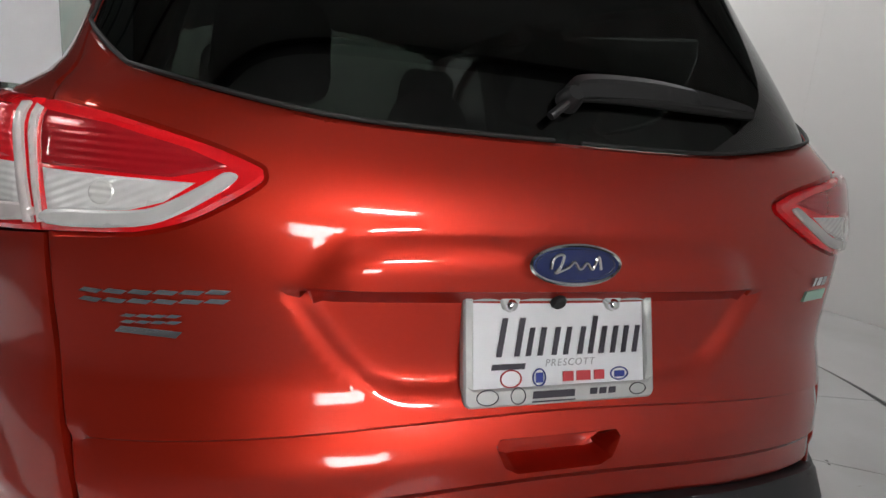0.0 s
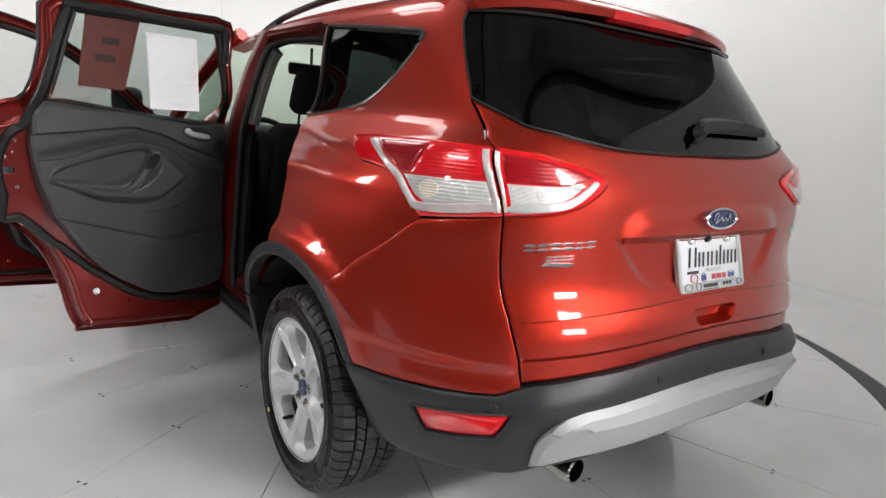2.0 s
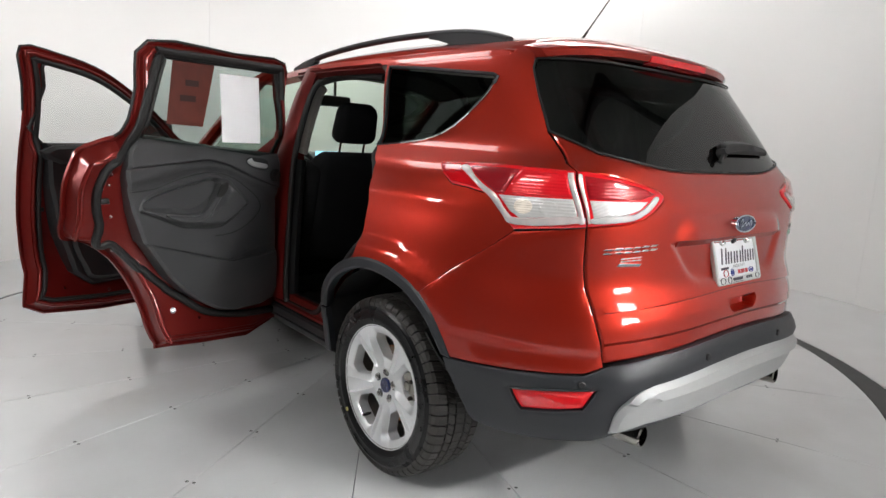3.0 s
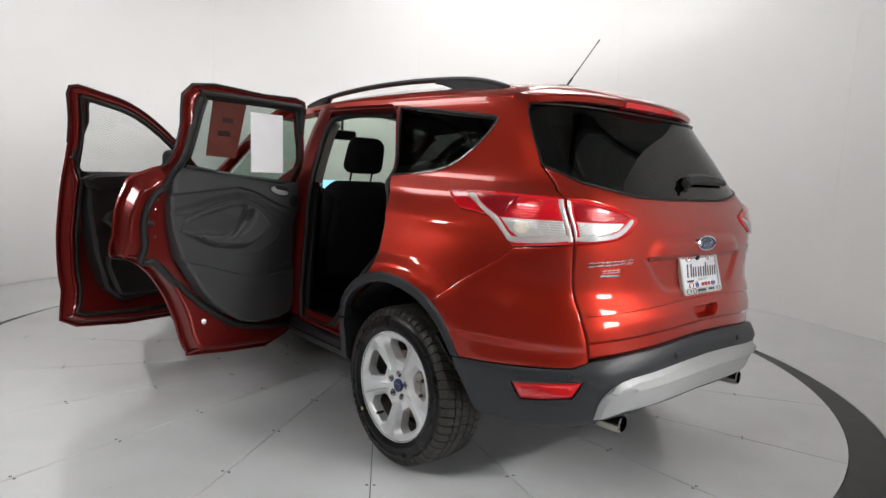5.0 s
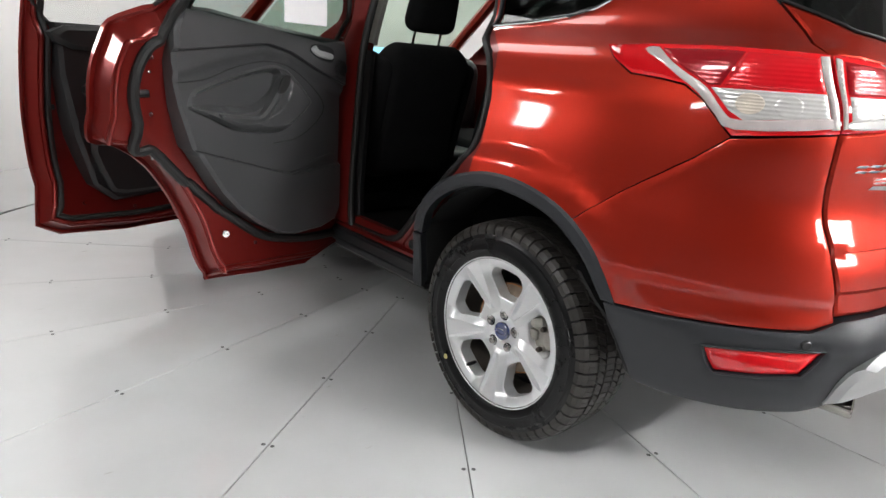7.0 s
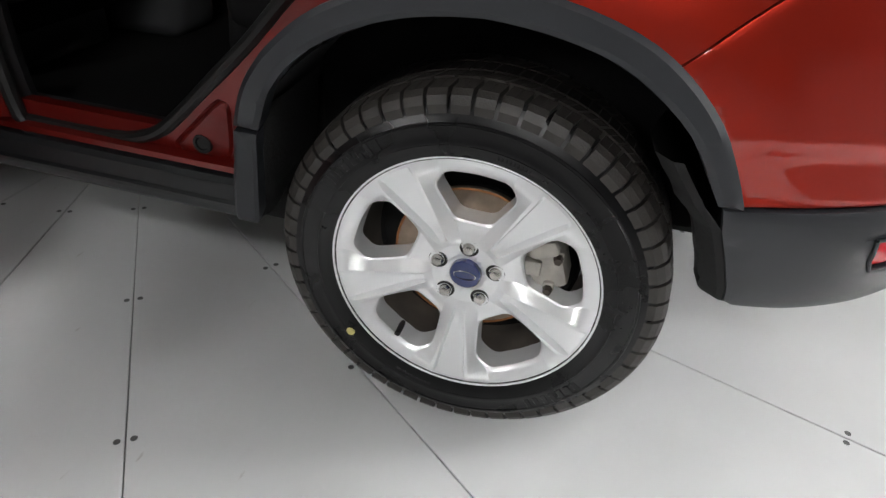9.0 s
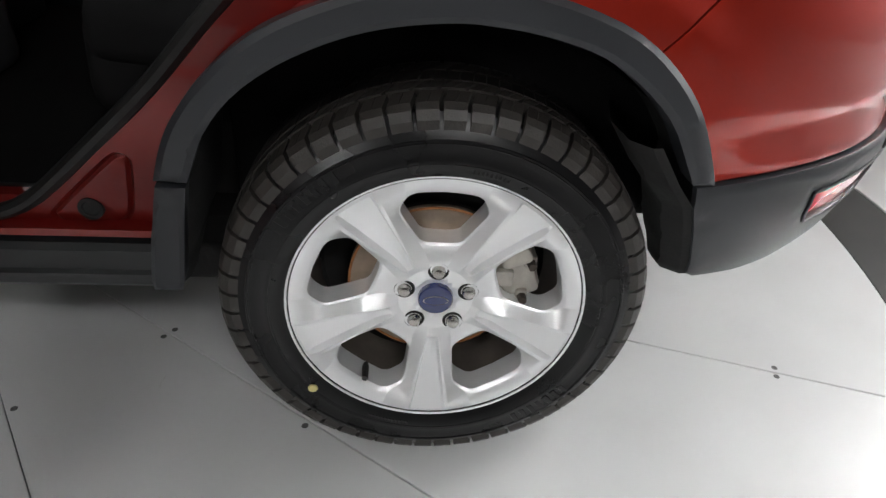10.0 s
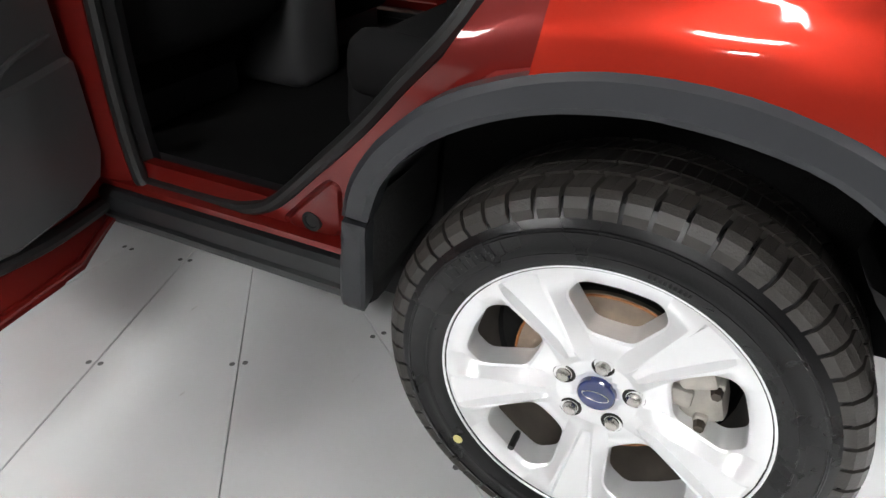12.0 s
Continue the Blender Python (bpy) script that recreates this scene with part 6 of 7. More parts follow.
for flip in (False, True):
    panel("door_jamb", JAMB, jamb_place, SHUT_SHADE, car, "copper-red door jamb", step=0.018, thick=0.02, relief=jamb_relief, lines=[q + [q[0]] for q in (STEP_PAD, inset_poly(STEP_PAD, 0.005), inset_poly(STEP_PAD, 0.010))], rim=0, mirror=flip)
    # the return between outer skin and jamb
    edge = resample(DOOR_EDGE[::-1] + [(1.50, 0.785), (1.56, 0.742), (1.64, 0.64), (1.69, 0.50), (1.705, 0.405)], 0.03, False)
    vv, ff = [], []
    for u, z in edge:
        a = on_skin(u, z)[0] + on_skin(u, z)[1] * -0.005
        b = jamb_place(u, z)[0]
        vv += [a, b + Vector((0.004, 0, 0))]
    ff = [(2 * i, 2 * i + 1, 2 * i + 3, 2 * i + 2) for i in range(len(edge) - 1)]
    if flip:
        vv = [Vector((-p.x, p.y, p.z)) for p in vv]
    mesh_part("jamb_return", vv, ff, PAINT, car)
    # rubber seal round the opening
    seal_line = [(1.80, 1.522), (1.765, 1.508), (1.71, 1.36), (1.655, 1.215), (1.565, 1.14), (1.522, 1.05), (1.515, 0.95), (1.530, 0.865), (1.570, 0.797), (1.635, 0.722), (1.685, 0.669), (1.75, 0.609), (1.855, 0.514), (1.91, 0.470), (1.96, 0.446), (2.04, 0.430), (2.30, 0.430)]
    pts = [jamb_place(u, z)[0] + Vector((0.004, 0, 0)) for u, z in smooth_path(seal_line, 3)]
    vv, ff = tube(pts, 0.013, 10)
    if flip:
        vv, ff = [Vector((-p.x, p.y, p.z)) for p in vv], [tuple(reversed(q)) for q in ff]
    mesh_part("opening_seal", vv, ff, SEAL, car)
    p = jamb_place(1.820, 0.463)[0]
    vv, ff = lathe([(-0.004, 0.0), (-0.004, 0.011), (-0.007, 0.013), (-0.007, 0.018), (0.0, 0.019)], 24)
    ob = mesh_part("rubber_plug", vv, ff, LINER, car, "round black rubber plug in the jamb")
    ob.matrix_basis = Matrix.Translation((p.x - 0.001, p.y, p.z)) if not flip else Matrix.Translation((-p.x, p.y, p.z)) @ Matrix.Rotation(math.pi, 4, "Z")
    # sill: painted step and grey cladding
    s = -1 if not flip else 1
    vv, ff = [], []
    ys = np.linspace(0.43, 2.14, 12)
    prof = [(0.760, 0.465), (0.775, 0.437), (0.800, 0.430), (0.800, 0.418)]
    for y in ys:
        vv += [Vector((s * x, y, z)) for x, z in prof] + [Vector((s * 0.735, y, 0.418)), Vector((s * 0.735, y, 0.465))]
    k = 6
    for i in range(len(ys) - 1):
        for j in range(k):
            l = (j + 1) % k
            ff.append((i * k + j, (i + 1) * k + j, (i + 1) * k + l, i * k + l))
    mesh_part("door_sill", vv, ff, SHUT_SHADE, car, "copper-red door sill")
    vv, ff = [], []
    prof = [(0.765, 0.414), (0.806, 0.411), (0.817, 0.403), (0.820, 0.372), (0.828, 0.368), (0.828, 0.361), (0.815, 0.357), (0.812, 0.338), (0.795, 0.322), (0.70, 0.312), (0.66, 0.414)]
    for y in np.linspace(0.425, 2.16, 12):
        vv += [Vector((s * x, y, z)) for x, z in prof]
    k = len(prof)
    for i in range(11):
        for j in range(k):
            l = (j + 1) % k
            ff.append((i * k + j, (i + 1) * k + j, (i + 1) * k + l, i * k + l))
    ff += [tuple(range(k)), tuple(reversed(range(11 * k, 12 * k)))]
    mesh_part("sill_cladding", vv, ff, SILL_BLACK, car, "black plastic sill cladding", 25)
    # pillars between and before the doors
    vv, ff = [], []
    for z in np.linspace(0.40, 1.10, 10):
        x, w = HALF(z) - 0.075, 0.085 - 0.035 * max(0, (z - 0.5) / 1.1) + 0.05 * math.exp(-(z - 0.4) / 0.08)
        vv += [Vector((s * x, 2.15 - w, z)), Vector((s * (x - 0.07), 2.15 - w * 0.8, z)), Vector((s * (x - 0.07), 2.15 + w * 0.8, z)), Vector((s * x, 2.15 + w, z)), Vector((s * (x + 0.012), 2.15, z))]
    for i in range(9):
        for j in range(5):
            l = (j + 1) % 5
            ff.append((i * 5 + j, i * 5 + l, (i + 1) * 5 + l, (i + 1) * 5 + j))
    mesh_part("hinge_pillar", vv, ff, SHUT_SHADE, car, "copper-red door pillar", 25)
    edge = [Vector(p) for p in smooth_path([(0.798, 0.90, 0.405), (0.796, 0.945, 0.44), (0.788, 0.965, 0.60), (0.772, 0.97, 0.85), (0.761, 0.97, 1.05), (0.748, 0.97, 1.15), (0.725, 0.97, 1.25), (0.684, 0.97, 1.388), (0.655, 0.96, 1.465), (0.632, 0.92, 1.500), (0.618, 0.85, 1.515), (0.610, 0.74, 1.521), (0.602, 0.60, 1.518), (0.598, 0.46, 1.510)], 3)]
    rise = [p for p in edge if p.y > 0.94 and p.z < 1.48]
    vv, ff = [], []
    for p in rise + [Vector((0.628, 0.96, 1.53)), Vector((0.612, 0.96, 1.56))]:
        k = min(1.0, max(0.0, (p.z - 1.1) / 0.3))
        for dx, dy in ((0.0, 0.0), (0.010, 0.03), (0.022 - 0.004 * k, 0.09), (0.010, 0.13 - 0.02 * k), (-0.07 + 0.02 * k, 0.11), (-0.08 + 0.02 * k, 0.02)):
            vv.append(Vector((s * (p.x + dx), p.y + dy, p.z)))
    for i in range(len(rise) + 1):
        for j in range(6):
            l = (j + 1) % 6
            ff.append((i * 6 + j, i * 6 + l, (i + 1) * 6 + l, (i + 1) * 6 + j))
    mesh_part("centre_pillar", vv, ff, SHUT_SHADE, car, "copper-red door pillar", 40)
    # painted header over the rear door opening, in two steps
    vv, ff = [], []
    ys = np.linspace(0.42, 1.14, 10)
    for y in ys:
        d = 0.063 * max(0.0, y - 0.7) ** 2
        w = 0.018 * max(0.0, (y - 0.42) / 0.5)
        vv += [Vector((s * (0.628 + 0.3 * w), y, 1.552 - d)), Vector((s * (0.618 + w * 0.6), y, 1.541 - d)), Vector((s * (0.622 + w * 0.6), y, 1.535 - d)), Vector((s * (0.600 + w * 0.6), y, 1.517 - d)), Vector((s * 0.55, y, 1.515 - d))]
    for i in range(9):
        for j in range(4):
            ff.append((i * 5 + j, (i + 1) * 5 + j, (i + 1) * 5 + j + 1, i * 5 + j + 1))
    mesh_part("door_header", vv, ff, SHUT_SHADE, car)
    vv, ff = tube([Vector((s * (p.x - 0.016), p.y - 0.004, p.z - (0.010 if p.y < 0.93 and p.z > 1.2 else 0.0))) for p in edge], 0.015, 10)
    mesh_part("pillar_seal", vv, ff, SEAL, car)
    for mt, lo, hi, lb in ((BLACK, 0.42, 1.13, "black lower pillar trim"), (HEADLINER, 1.13, 1.49, "pale grey upper pillar trim")):
        line = [Vector((s * (p.x - 0.058), p.y + 0.03, p.z)) for p in edge if lo <= p.z <= hi and p.y > 0.90]
        vv, ff = tube(line, 0.036, 10)
        mesh_part("pillar_trim", vv, ff, mt, car, lb)
    # windscreen pillar
    a = [Vector((s * 0.575, 1.50, 1.575)), Vector((s * 0.62, 1.62, 1.52)), Vector((s * 0.68, 1.90, 1.34)), Vector((s * 0.735, 2.20, 1.13)), Vector((s * 0.745, 2.30, 1.06))]
    vv, ff = tube(a, [0.035, 0.035, 0.035, 0.038, 0.04], 8)
    mesh_part("windscreen_pillar", vv, ff, PAINT, car, "copper-red windscreen pillar")



# ---- front of the car, plain ----
def front_section(y):
    """Half width, bonnet height and chin height at y."""
    s = (y - 2.14) / 1.40
    w = 0.89 - 0.03 * s - 0.22 * max(0, s - 0.55) ** 2 / 0.2
    top = 1.10 - 0.13 * s - 0.30 * max(0, s - 0.72) ** 2 / 0.08
    low = 0.30 + 0.02 * s
    return w, top, low


vv, ff = [], []
ys = [2.14, 2.25, 2.4, 2.6, 2.8, 3.0, 3.2, 3.35, 3.45, 3.52]
M = 25
for y in ys:
    w, top, low = front_section(y)
    mid, hh = (top + low) / 2, (top - low) / 2
    for i in range(M):
        a = math.pi * i / (M - 1)
        c, s = math.cos(a), math.sin(a)
        k = (abs(c) ** 5 + abs(s) ** 5) ** (-1 / 5)
        x, z = -w * k * c, mid + hh * k * abs(s)
        vv.append(Vector((x, y, z)))
for i in range(len(ys) - 1):
    for j in range(M - 1):
        ff.append((i * M + j, i * M + j + 1, (i + 1) * M + j + 1, (i + 1) * M + j))
ff.append(tuple((len(ys) - 1) * M + j for j in range(M)))
mesh_part("bonnet", vv, ff, PAINT, car, "copper-red bonnet and wings")
for s in (-1, 1):
    vv, ff = [], []
    for i in range(17):
        a = radians(-8 + 196 * i / 16)
        for r, x in ((0.40, 0.875), (0.46, 0.90), (0.46, 0.82)):
            vv.append(Vector((s * x, FRONT_Y + r * math.cos(a), 0.345 + r * math.sin(a))))
    for i in range(16):
        for j in range(2):
            ff.append((3 * i + j, 3 * i + j + 1, 3 * i + j + 4, 3 * i + j + 3))
    mesh_part("wheel_arch_trim", vv, ff, CLADDING, car)
bm = box(1.66, 0.20, 0.34, 0.08, (0, 3.50, 0.48), None, None, 4)
part("front_bumper", bm, CLADDING, car, "dark grey plastic front bumper")
for s in (-1, 1):
    part("headlamp", box(0.34, 0.16, 0.13, 0.04, (s * 0.62, 3.44, 0.83), None, None, 3), CLEAR_LENS, car, "clear headlamp")
    bm = box(0.10, 0.09, 0.16, 0.035, (s * 0.0, 0, 0), None, None, 3)

# windscreen
vv, ff = [], []
for i in range(9):
    x = -0.60 + 1.2 * i / 8
    e = (x / 0.6) ** 2
    vv += [Vector((x * 1.16, 2.30 - 0.10 * e, 1.085)), Vector((x, 1.585 - 0.06 * e, 1.600 - 0.03 * e))]
ff = [(2 * i, 2 * i + 1, 2 * i + 3, 2 * i + 2) for i in range(8)]
mesh_part("windscreen", vv, ff, SCREEN_GLASS, car, "green-tinted windscreen")

# ---- cabin ----
part("cabin_floor", box(1.36, 2.62, 0.06, 0.01, (0, 1.02, 0.36)), CARPET, car, "black carpeted cabin floor")
# Two unseen black underbody slabs, added to deepen the shade beneath the car
part("underbody", box(1.30, 3.05, 0.10, 0.03, (0, 1.55, 0.27), None, None, 3), LINER, car, "unseen black underbody slab added to darken the floor beneath")
part("rear_underbody", box(1.16, 0.62, 0.10, 0.03, (0, -0.40, 0.40), None, None, 3), LINER, car, "unseen black underbody slab added to darken the floor beneath")
vv, ff = tube([(-0.70, 0.0, 0.33), (-0.3, 0.03, 0.31), (0.3, 0.03, 0.31), (0.70, 0.0, 0.33)], 0.045, 12)
mesh_part("rear_axle", vv, ff, LINER, car, "black rear axle beam")
part("boot_floor", box(1.16, 0.56, 0.26, 0.03, (0, -0.34, 0.56)), CARPET, car, "black boot floor")
for s in (-1, 1):
    part("boot_side", box(0.06, 0.70, 0.56, 0.02, (s * 0.66, -0.02, 0.70)), CARPET, car, "black boot side lining")
    part("scuff_plate", box(0.07, 1.72, 0.05, 0.012, (s * 0.70, 1.27, 0.415)), BLACK, car, "black scuff plate")
part("dashboard", box(1.34, 0.50, 0.46, 0.10, (0, 2.02, 0.89), None, None, 4), TRIM, car, "black dashboard")
part("centre_console", box(0.22, 1.0, 0.30, 0.05, (0, 1.55, 0.53), None, None, 3), TRIM, car, "black centre console")
part("screen", box(0.19, 0.01, 0.11, 0.003, (-0.10, 1.755, 1.085)), SCREEN, car, "lit dashboard screen")
vv, ff = [], []
rim_pts = [(-0.36 + 0.185 * math.cos(2 * math.pi * k / 32), 1.72 + 0.185 * math.sin(2 * math.pi * k / 32) * 0.42, 0.985 + 0.185 * math.sin(2 * math.pi * k / 32) * 0.9) for k in range(33)]
vv, ff = tube(rim_pts, 0.016, 8, False)
steering = mesh_part("steering_wheel", vv, ff, BLACK, car, "black steering wheel")
part("steering_hub", box(0.17, 0.06, 0.12, 0.025, (-0.36, 1.735, 0.975)), BLACK, steering)


def seat(x, y, w, back_h, name, label, rest=True, lean=14):
    ob = new(name)
    ob.parent = car
    ob["label"] = label
    ob.matrix_basis = Matrix.Translation((x, y, 0.40))
    tilt = Matrix.Rotation(radians(lean), 3, "X")
    bm = box(w, 0.52, 0.20, 0.055, (0, 0.22, 0.20), Matrix.Rotation(radians(5), 3, "X"), None, 4)
    for s in (-1, 1):
        box(0.09, 0.48, 0.12, 0.04, (s * (w / 2 - 0.03), 0.22, 0.26), Matrix.Rotation(radians(5), 3, "X"), bm, 3)
    part("seat_cushion", bm, CLOTH, ob, "", 60)
    bm = box(w - 0.02, 0.15, back_h, 0.07, (0, 0, 0), None, None, 5)
    for v in bm.verts:
        if v.co.z > 0:
            v.co.z -= 1.1 * v.co.x ** 2
            v.co.x *= 1 - 0.18 * (v.co.z / (back_h / 2)) ** 4
    bmesh.ops.transform(bm, matrix=Matrix.Translation(tilt @ Vector((0, -0.02, back_h / 2 + 0.20))) @ tilt.to_4x4(), verts=bm.verts)
    for s in (-1, 1):
        box(0.09, 0.19, back_h * 0.8, 0.04, tilt @ Vector((s * (w / 2 - 0.03), 0.01, back_h * 0.45 + 0.20)), tilt, bm, 3)
    part("backrest", bm, CLOTH, ob, "", 60)
    if rest:
        bm = box(0.235, 0.105, 0.205, 0.05, (0, 0, 0), None, None, 5)
        for v in bm.verts:
            k = (v.co.z + 0.10) / 0.205
            v.co.x *= 1.04 - 0.16 * k ** 2
            v.co.z -= 0.35 * v.co.x ** 2
        bmesh.ops.transform(bm, matrix=Matrix.Translation(tilt @ Vector((0, 0.0, back_h + 0.318))) @ tilt.to_4x4(), verts=bm.verts)
        part("headrest", bm, CLOTH, ob, "", 60)
        for s in (-1, 1):
            a = tilt @ Vector((s * 0.07, 0, back_h + 0.16))
            b = tilt @ Vector((s * 0.07, 0, back_h + 0.27))
            vv, ff = tube([a, b], 0.006, 8)
            mesh_part("headrest_post", vv, ff, CHROME, ob)
    part("seat_base", box(w - 0.08, 0.42, 0.12, 0.02, (0, 0.22, 0.05)), TRIM, ob)
    return ob


seat(-0.395, 1.20, 0.50, 0.62, "driver_seat", "black cloth driver seat")
seat(0.37, 1.20, 0.50, 0.62, "passenger_seat", "black cloth passenger seat")
seat(-0.36, 0.10, 0.50, 0.66, "rear_seat", "black cloth rear seat", True, 20)
seat(0.30, 0.10, 0.44, 0.66, "rear_seat", "black cloth rear seat", True, 20)
seat(-0.01, 0.10, 0.22, 0.73, "rear_seat", "narrow black cloth middle rear seat", False, 20)
# mirror and dome lights
part("inside_mirror", box(0.24, 0.03, 0.065, 0.015, (-0.17, 1.60, 1.445)), BLACK, car, "black inside mirror")
part("mirror_stalk", box(0.014, 0.014, 0.10, 0.003, (-0.15, 1.612, 1.515)), BLACK, car)
for x, y in ((-0.14, 1.44), (-0.02, 1.36)):
    part("dome_light", box(0.035, 0.02, 0.008, 0.002, (x, y, roof_place(x, y)[0].z - 0.05)), DOME, car, "lit warm dome light")

# ---- badges, plate, wiper ----
p0 = on_skin(0, 1.030)[0]
turn = Matrix.Rotation(radians(90), 4, "X")
lean = math.atan2(TAIL(0.99) - TAIL(1.06) , 0.07)
badge_m = Matrix.Translation(Vector((0, p0.y - 0.026, 1.033))) @ Matrix.Rotation(radians(-4), 4, "X") @ turn


def oval_ring(a, b, d, z0, z1, n=48):
    verts, faces = [], []
    for k in range(n):
        t = 2 * math.pi * k / n
        for e, z in ((0, z0), (0, z1), (d * 0.5, z1 + 0.0015), (d, z1), (d, z0)):
            verts.append(((a - e) * math.cos(t), (b - e) * math.sin(t), z))
    for k in range(n):
        for j in range(4):
            o, q = k * 5 + j, ((k + 1) % n) * 5 + j
            faces.append((o, q, q + 1, o + 1))
    return verts, faces


badge = new("badge")
badge.parent = car
badge["label"] = "blue oval badge with a chrome rim"
badge.matrix_basis = badge_m
vv, ff = oval_ring(0.0735, 0.030, 0.005, -0.010, 0.006)
mesh_part("rim", vv, ff, CHROME, badge)
n = 48
vv = [(0, 0, 0.0045)] + [(0.069 * math.cos(2 * math.pi * k / n), 0.0255 * math.sin(2 * math.pi * k / n), 0.003) for k in range(n)]
mesh_part("blue_field", vv, [(0, k + 1, (k + 1) % n + 1) for k in range(n)], BADGE_BLUE, badge)
vv, ff = oval_ring(0.064, 0.0225, 0.0012, 0.0030, 0.0040)
mesh_part("inner_line", vv, ff, CHROME, badge)
swash = [(-0.040, -0.006, 0.0055), (-0.036, 0.010, 0.0055), (-0.022, 0.013, 0.0055), (-0.026, -0.004, 0.0055), (-0.034, -0.012, 0.0055), (-0.014, -0.004, 0.0055), (-0.004, 0.004, 0.0055), (0.006, -0.006, 0.0055), (0.016, 0.003, 0.0055), (0.026, -0.006, 0.0055), (0.034, 0.012, 0.0055), (0.040, -0.006, 0.0055)]
vv, ff = tube(smooth_path(swash, 5), 0.0022, 6)
mesh_part("silver_swash", vv, ff, CHROME, badge)


def badge_bars(name, label, bars, mat, lift, parent=car):
    """A badge of slanted plain blocks on the tailgate; bars are (u from, u to, z from, z to)."""
    bm = bmesh.new()
    for u0, u1, z0, z1 in bars:
        quad = []
        for d in (lift, lift + 0.004):
            for u, z in ((u0 + 0.004, z0), (u1 + 0.004, z0), (u1 - 0.004, z1), (u0 - 0.004, z1)):
                p, q = on_skin(u, z)
                quad.append(bm.verts.new(p + q * (hatch_relief(u, z) + d)))
        for q in ((0, 3, 2, 1), (4, 5, 6, 7), (0, 1, 5, 4), (1, 2, 6, 5), (2, 3, 7, 6), (3, 0, 4, 7)):
            bm.faces.new([quad[i] for i in q])
    bmesh.ops.recalc_face_normals(bm, faces=bm.faces)
    return part(name, bm, mat, parent, label)


name_badge = new("name_badge")
name_badge.parent = car
name_badge["label"] = "chrome name badge of slanted blocks"
for k in range(6):
    u, z = 0.664 - k * 0.0295, 0.9525 + 0.0026 * k
    badge_bars("block", "", [(u, u - 0.0235, z + e, z + e + 0.006) for e in (0.0, 0.0115)], CHROME, 0.0, name_badge)
dealer_badge = new("dealer_badge")
dealer_badge.parent = car
dealer_badge["label"] = "thin chrome dealer badge of plain bars"
for k in range(4):
    u = 0.612 - k * 0.0175
    badge_bars("block", "", [(u, u - 0.0135, z + 0.0015 * k, z + 0.0045 + 0.0015 * k) for z in (0.931, 0.939)], CHROME, 0.0, dealer_badge)
badge_bars("bar", "", [(0.618, 0.545, 0.918, 0.927)], CHROME, 0.0, dealer_badge)
badge_bars("trim_badge", "small chrome trim badge", [(-0.560, -0.568, 0.985, 1.000), (-0.572, -0.586, 0.985, 1.000), (-0.590, -0.604, 0.985, 1.000)], CHROME, 0.0)
badge_bars("eco_badge", "pale green badge bar", [(-0.540, -0.606, 0.958, 0.976)], ECO_GREEN, 0.0)

# number plate in its frame: dealer plate with plain marks
plate = new("number_plate")
plate.parent = car
plate["label"] = "white dealer plate with dark marks in a silver frame"
pc = Vector((0.008, -0.848, 0.907))
plate.matrix_basis = Matrix.Translation(pc) @ Matrix.Rotation(radians(90 - 16.0), 4, "X")
W, H = 0.157, 0.080


def rounded(w, h, r, n=5):
    pts = []
    for cx, cy, a0 in ((w - r, h - r, 0), (-w + r, h - r, 90), (-w + r, -h + r, 180), (w - r, -h + r, 270)):
        for k in range(n + 1):
            a = radians(a0 + 90 * k / n)
            pts.append((cx + r * math.cos(a), cy + r * math.sin(a)))
    return pts


def flat_place(x, y):
    return Vector((x, y, 0)), Vector((0, 0, 1))


hole = [(0.142, -0.055), (0.142, 0.066), (0.100, 0.066), (0.095, 0.054), (0.085, 0.050), (0.076, 0.054), (0.070, 0.066), (-0.070, 0.066), (-0.076, 0.054), (-0.085, 0.050), (-0.095, 0.054), (-0.100, 0.066), (-0.142, 0.066), (-0.142, -0.055)]
panel("plate_frame", rounded(W, H, 0.012), flat_place, PLATE_RIM, plate, "silver plate frame", holes=[hole], step=0.02, thick=0.012, lift=0.008, rim=0.003, roll=0.003)
panel("plate_sheet", rounded(W - 0.004, H - 0.004, 0.01), flat_place, WHITE_PLATE, plate, "white plate sheet", step=0.05, thick=0.002, lift=0.001, rim=0)


def flat_bars(name, bars, mat, z, slant=0.2, parent=plate):
    bm = bmesh.new()
    for x0, x1, y0, y1 in bars:
        vs = [bm.verts.new((x + slant * y, y, zz)) for zz in (z, z + 0.0008) for x, y in ((x0, y0), (x1, y0), (x1, y1), (x0, y1))]
        for q in ((0, 3, 2, 1), (4, 5, 6, 7), (0, 1, 5, 4), (1, 2, 6, 5), (2, 3, 7, 6), (3, 0, 4, 7)):
            bm.faces.new([vs[i] for i in q])
    return part(name, bm, mat, parent)


def marks(name, blocks, mat, z, slant):
    for q in blocks:
        flat_bars(name, [q], mat, z, slant)


NAME_MARKS = [(-0.108, -0.056, -0.030, -0.022)]
for x0, x1, y1 in ((-0.104, -0.076, 0.042), (-0.058, -0.058, 0.028), (-0.039, -0.016, 0.028), (0.003, 0.027, 0.028), (0.045, 0.045, 0.043), (0.064, 0.084, 0.028), (0.103, 0.123, 0.028)):
    NAME_MARKS += [(x, x + 0.0085, -0.012, y1) for x in sorted({x0, x1})]
marks("dark_mark", NAME_MARKS, INK, 0.0022, 0.2)
marks("red_mark", [(0.000, 0.018, -0.050, -0.036), (0.023, 0.047, -0.050, -0.036), (0.053, 0.071, -0.050, -0.036)], RED_INK, 0.0022, 0)
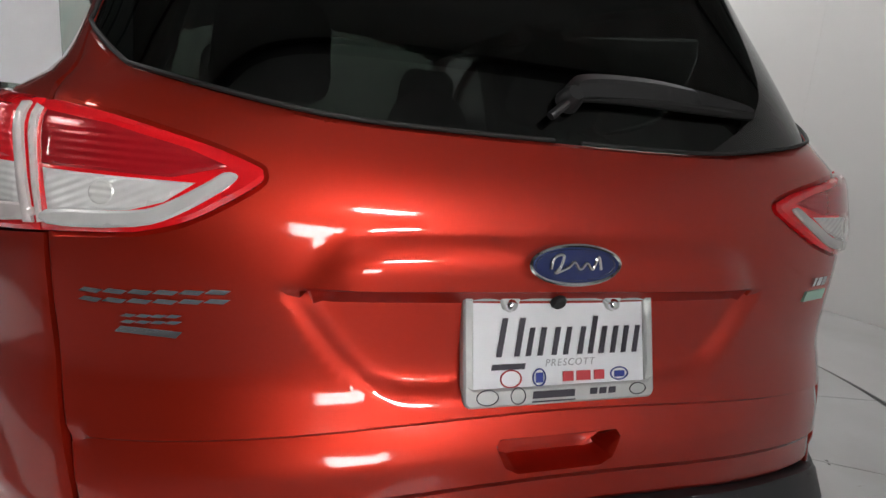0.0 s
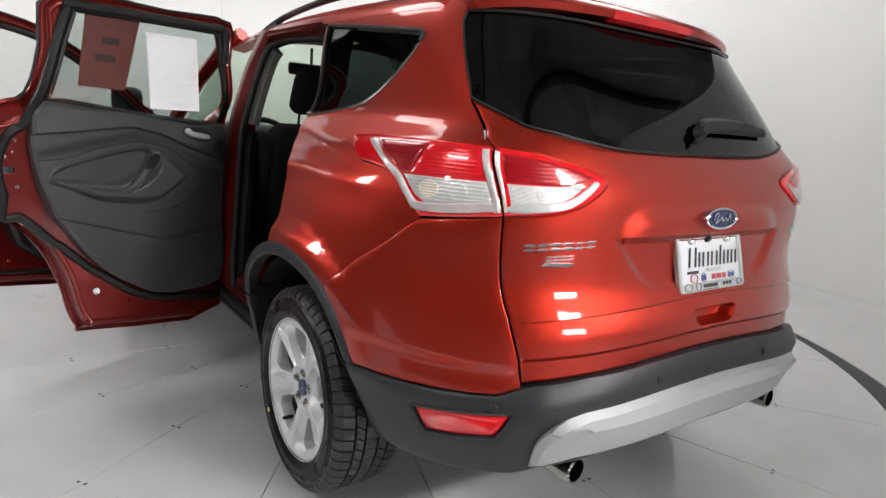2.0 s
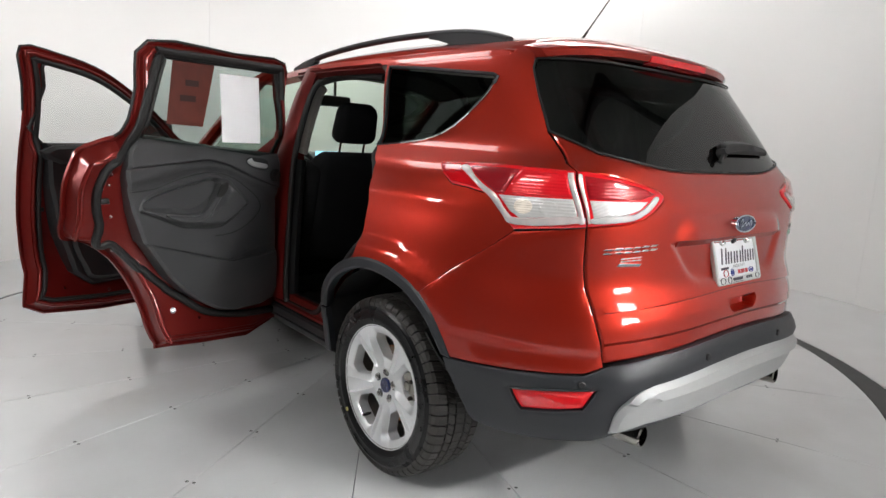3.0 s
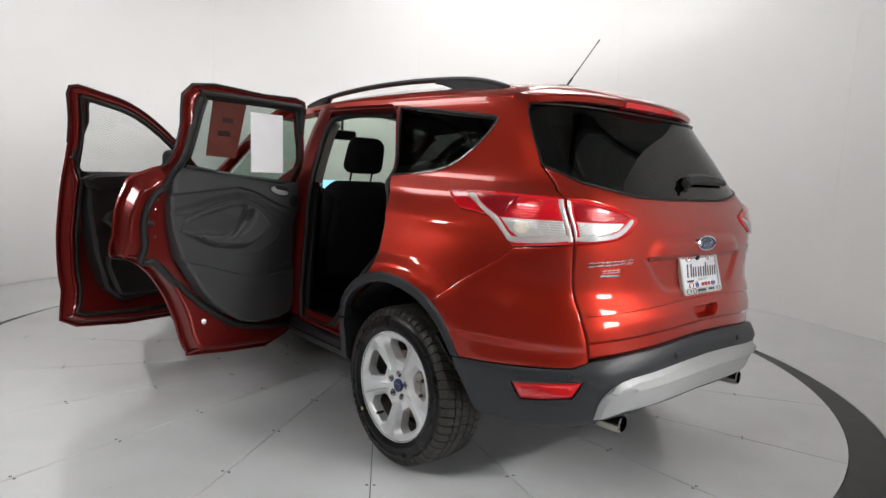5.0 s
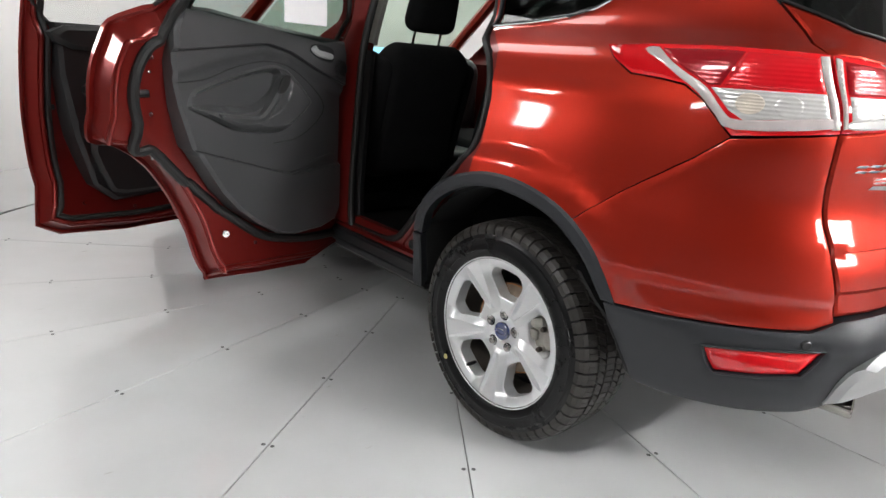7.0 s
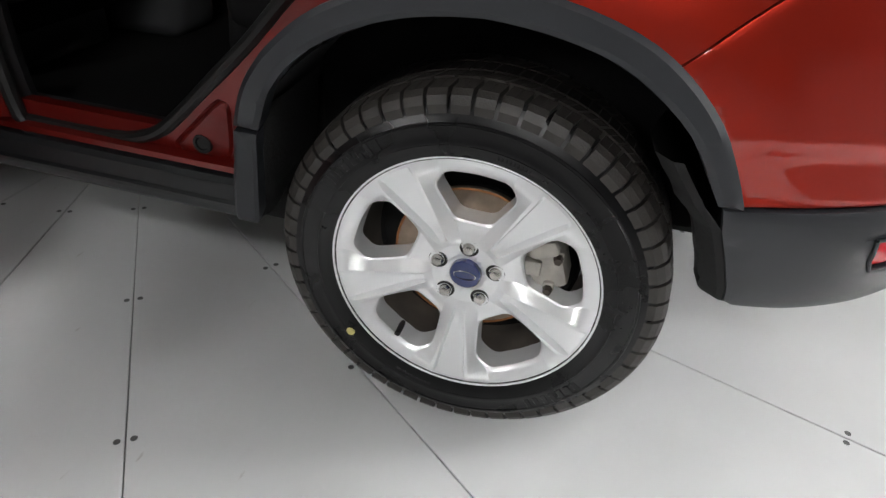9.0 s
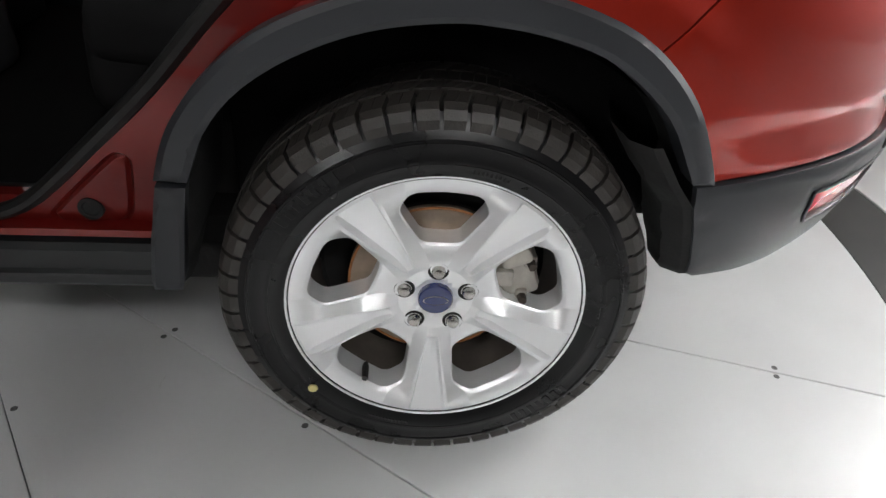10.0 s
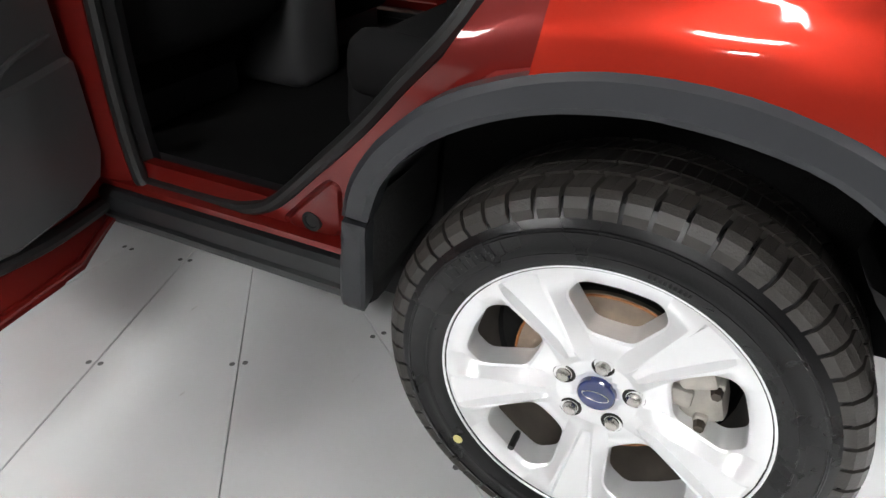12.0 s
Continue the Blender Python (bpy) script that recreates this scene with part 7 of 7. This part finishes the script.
for x, a, b, mt in ((-0.083, 0.017, 0.013, RED_INK), (-0.038, 0.011, 0.013, BLUE_INK), (0.098, 0.016, 0.010, BLUE_INK)):
    vv, ff = oval_ring(a, b, 0.002, 0.0012, 0.0022, 28)
    ob = mesh_part("oval_mark", vv, ff, mt, plate)
    ob.matrix_basis = Matrix.Translation((x, -0.043, 0))
marks("blue_mark", [(-0.044, -0.032, -0.050, -0.036), (0.089, 0.107, -0.048, -0.039)], BLUE_INK, 0.0020, 0)
marks("frame_mark", [(-0.042, 0.026, -0.071, -0.061), (-0.042, 0.028, -0.0765, -0.0745), (0.052, 0.064, -0.070, -0.061), (0.068, 0.080, -0.070, -0.061), (0.084, 0.096, -0.070, -0.061), (-0.045, -0.010, 0.070, 0.077), (0.020, 0.058, 0.070, 0.077)], INK, 0.0082, 0.15)
for x, a, b in ((-0.122, 0.017, 0.011), (-0.075, 0.012, 0.012), (0.126, 0.015, 0.009)):
    vv, ff = oval_ring(a, b, 0.0015, 0.0072, 0.0082, 28)
    ob = mesh_part("oval_mark", vv, ff, INK, plate)
    ob.matrix_basis = Matrix.Translation((x, -0.066, 0))
for x in (-0.085, 0.085):
    vv, ff = lathe([(0.001, 0.009), (0.006, 0.008), (0.008, 0.005), (0.0085, 0.0)], 16, "z")
    ob = mesh_part("plate_screw", vv, ff, CHROME, plate)
    ob.matrix_basis = Matrix.Translation((x, 0.060, 0.006))
cu = bpy.data.curves.new("word", "FONT")
cu.body, cu.size, cu.align_x, cu.shear, cu.extrude, cu.space_character = "PRESCOTT", 0.0145, "CENTER", 0.2, 0.0003, 1.25
word = new("word", cu)
word.parent = plate
word.matrix_basis = Matrix.Translation((0.012, -0.0275, 0.0026))
cu.materials.append(GREY_INK)
# camera eye over the plate
vv, ff = lathe([(0.0, 0.012), (0.016, 0.012), (0.020, 0.009), (0.020, 0.0)], 20, "z")
eye_ob = mesh_part("reversing_camera", vv, ff, BLACK, car, "small black reversing camera")
eye_ob.matrix_basis = Matrix.Translation((0.0, -0.825, 0.978)) @ Matrix.Rotation(radians(125), 4, "X")

# wiper
wiper = new("wiper")
wiper.parent = car
wiper["label"] = "black rear wiper with a broad plastic arm"
ARM_EDGE = [(-0.036, 1.262), (-0.050, 1.280), (-0.085, 1.291), (-0.178, 1.297), (-0.298, 1.298), (-0.411, 1.290), (-0.520, 1.278), (-0.524, 1.268), (-0.388, 1.268), (-0.303, 1.268), (-0.169, 1.262), (-0.076, 1.256), (-0.044, 1.252)]
panel("wiper_arm", smooth_path(ARM_EDGE, 3, True), on_skin, BLACK, wiper, step=0.012, thick=0.016, lift=0.030, rim=0.014, roll=0.012)
line = [on_skin(u, z)[0] + on_skin(u, z)[1] * 0.010 for u, z in ((-0.05, 1.262), (-0.2, 1.266), (-0.36, 1.266), (-0.535, 1.266))]
vv, ff = tube(smooth_path([tuple(p) for p in line], 4), 0.007, 8, True, 1.4)
mesh_part("wiper_blade", vv, ff, SEAL, wiper)
vv, ff = tube([on_skin(-0.03, 1.246)[0] + on_skin(-0.03, 1.246)[1] * 0.016, on_skin(0.010, 1.226)[0] + on_skin(0.010, 1.226)[1] * 0.010], 0.007, 8)
mesh_part("washer_nozzle", vv, ff, BLACK, wiper)
vv, ff = lathe([(0.0, 0.020), (0.018, 0.018), (0.03, 0.012), (0.03, 0.0)], 20, "z")
ob = mesh_part("wiper_pivot", vv, ff, BLACK, wiper)
p, q = on_skin(-0.045, 1.255)
ob.matrix_basis = Matrix.Translation(p) @ q.to_track_quat("Z", "Y").to_matrix().to_4x4()

# ---- the right flank stands a little further out than the left one ----
bpy.context.view_layer.update()


def stand_off(x):
    return 0.036 * ease((x - 0.36) / 0.24)


for ob in list(car.children):
    if ob.type == "EMPTY":
        ob.matrix_basis = Matrix.Translation((stand_off(ob.matrix_basis.translation.x), 0, 0)) @ ob.matrix_basis
for ob in [o for o in car.children if o.type == "MESH"] + [q for o in car.children if o.type == "MESH" for q in o.children if q.type == "MESH"]:
    to_world = ob.matrix_world.copy()
    back = to_world.inverted()
    for vert in ob.data.vertices:
        p = to_world @ vert.co
        if p.x > 0.36:
            p.x += stand_off(p.x)
            vert.co = back @ p
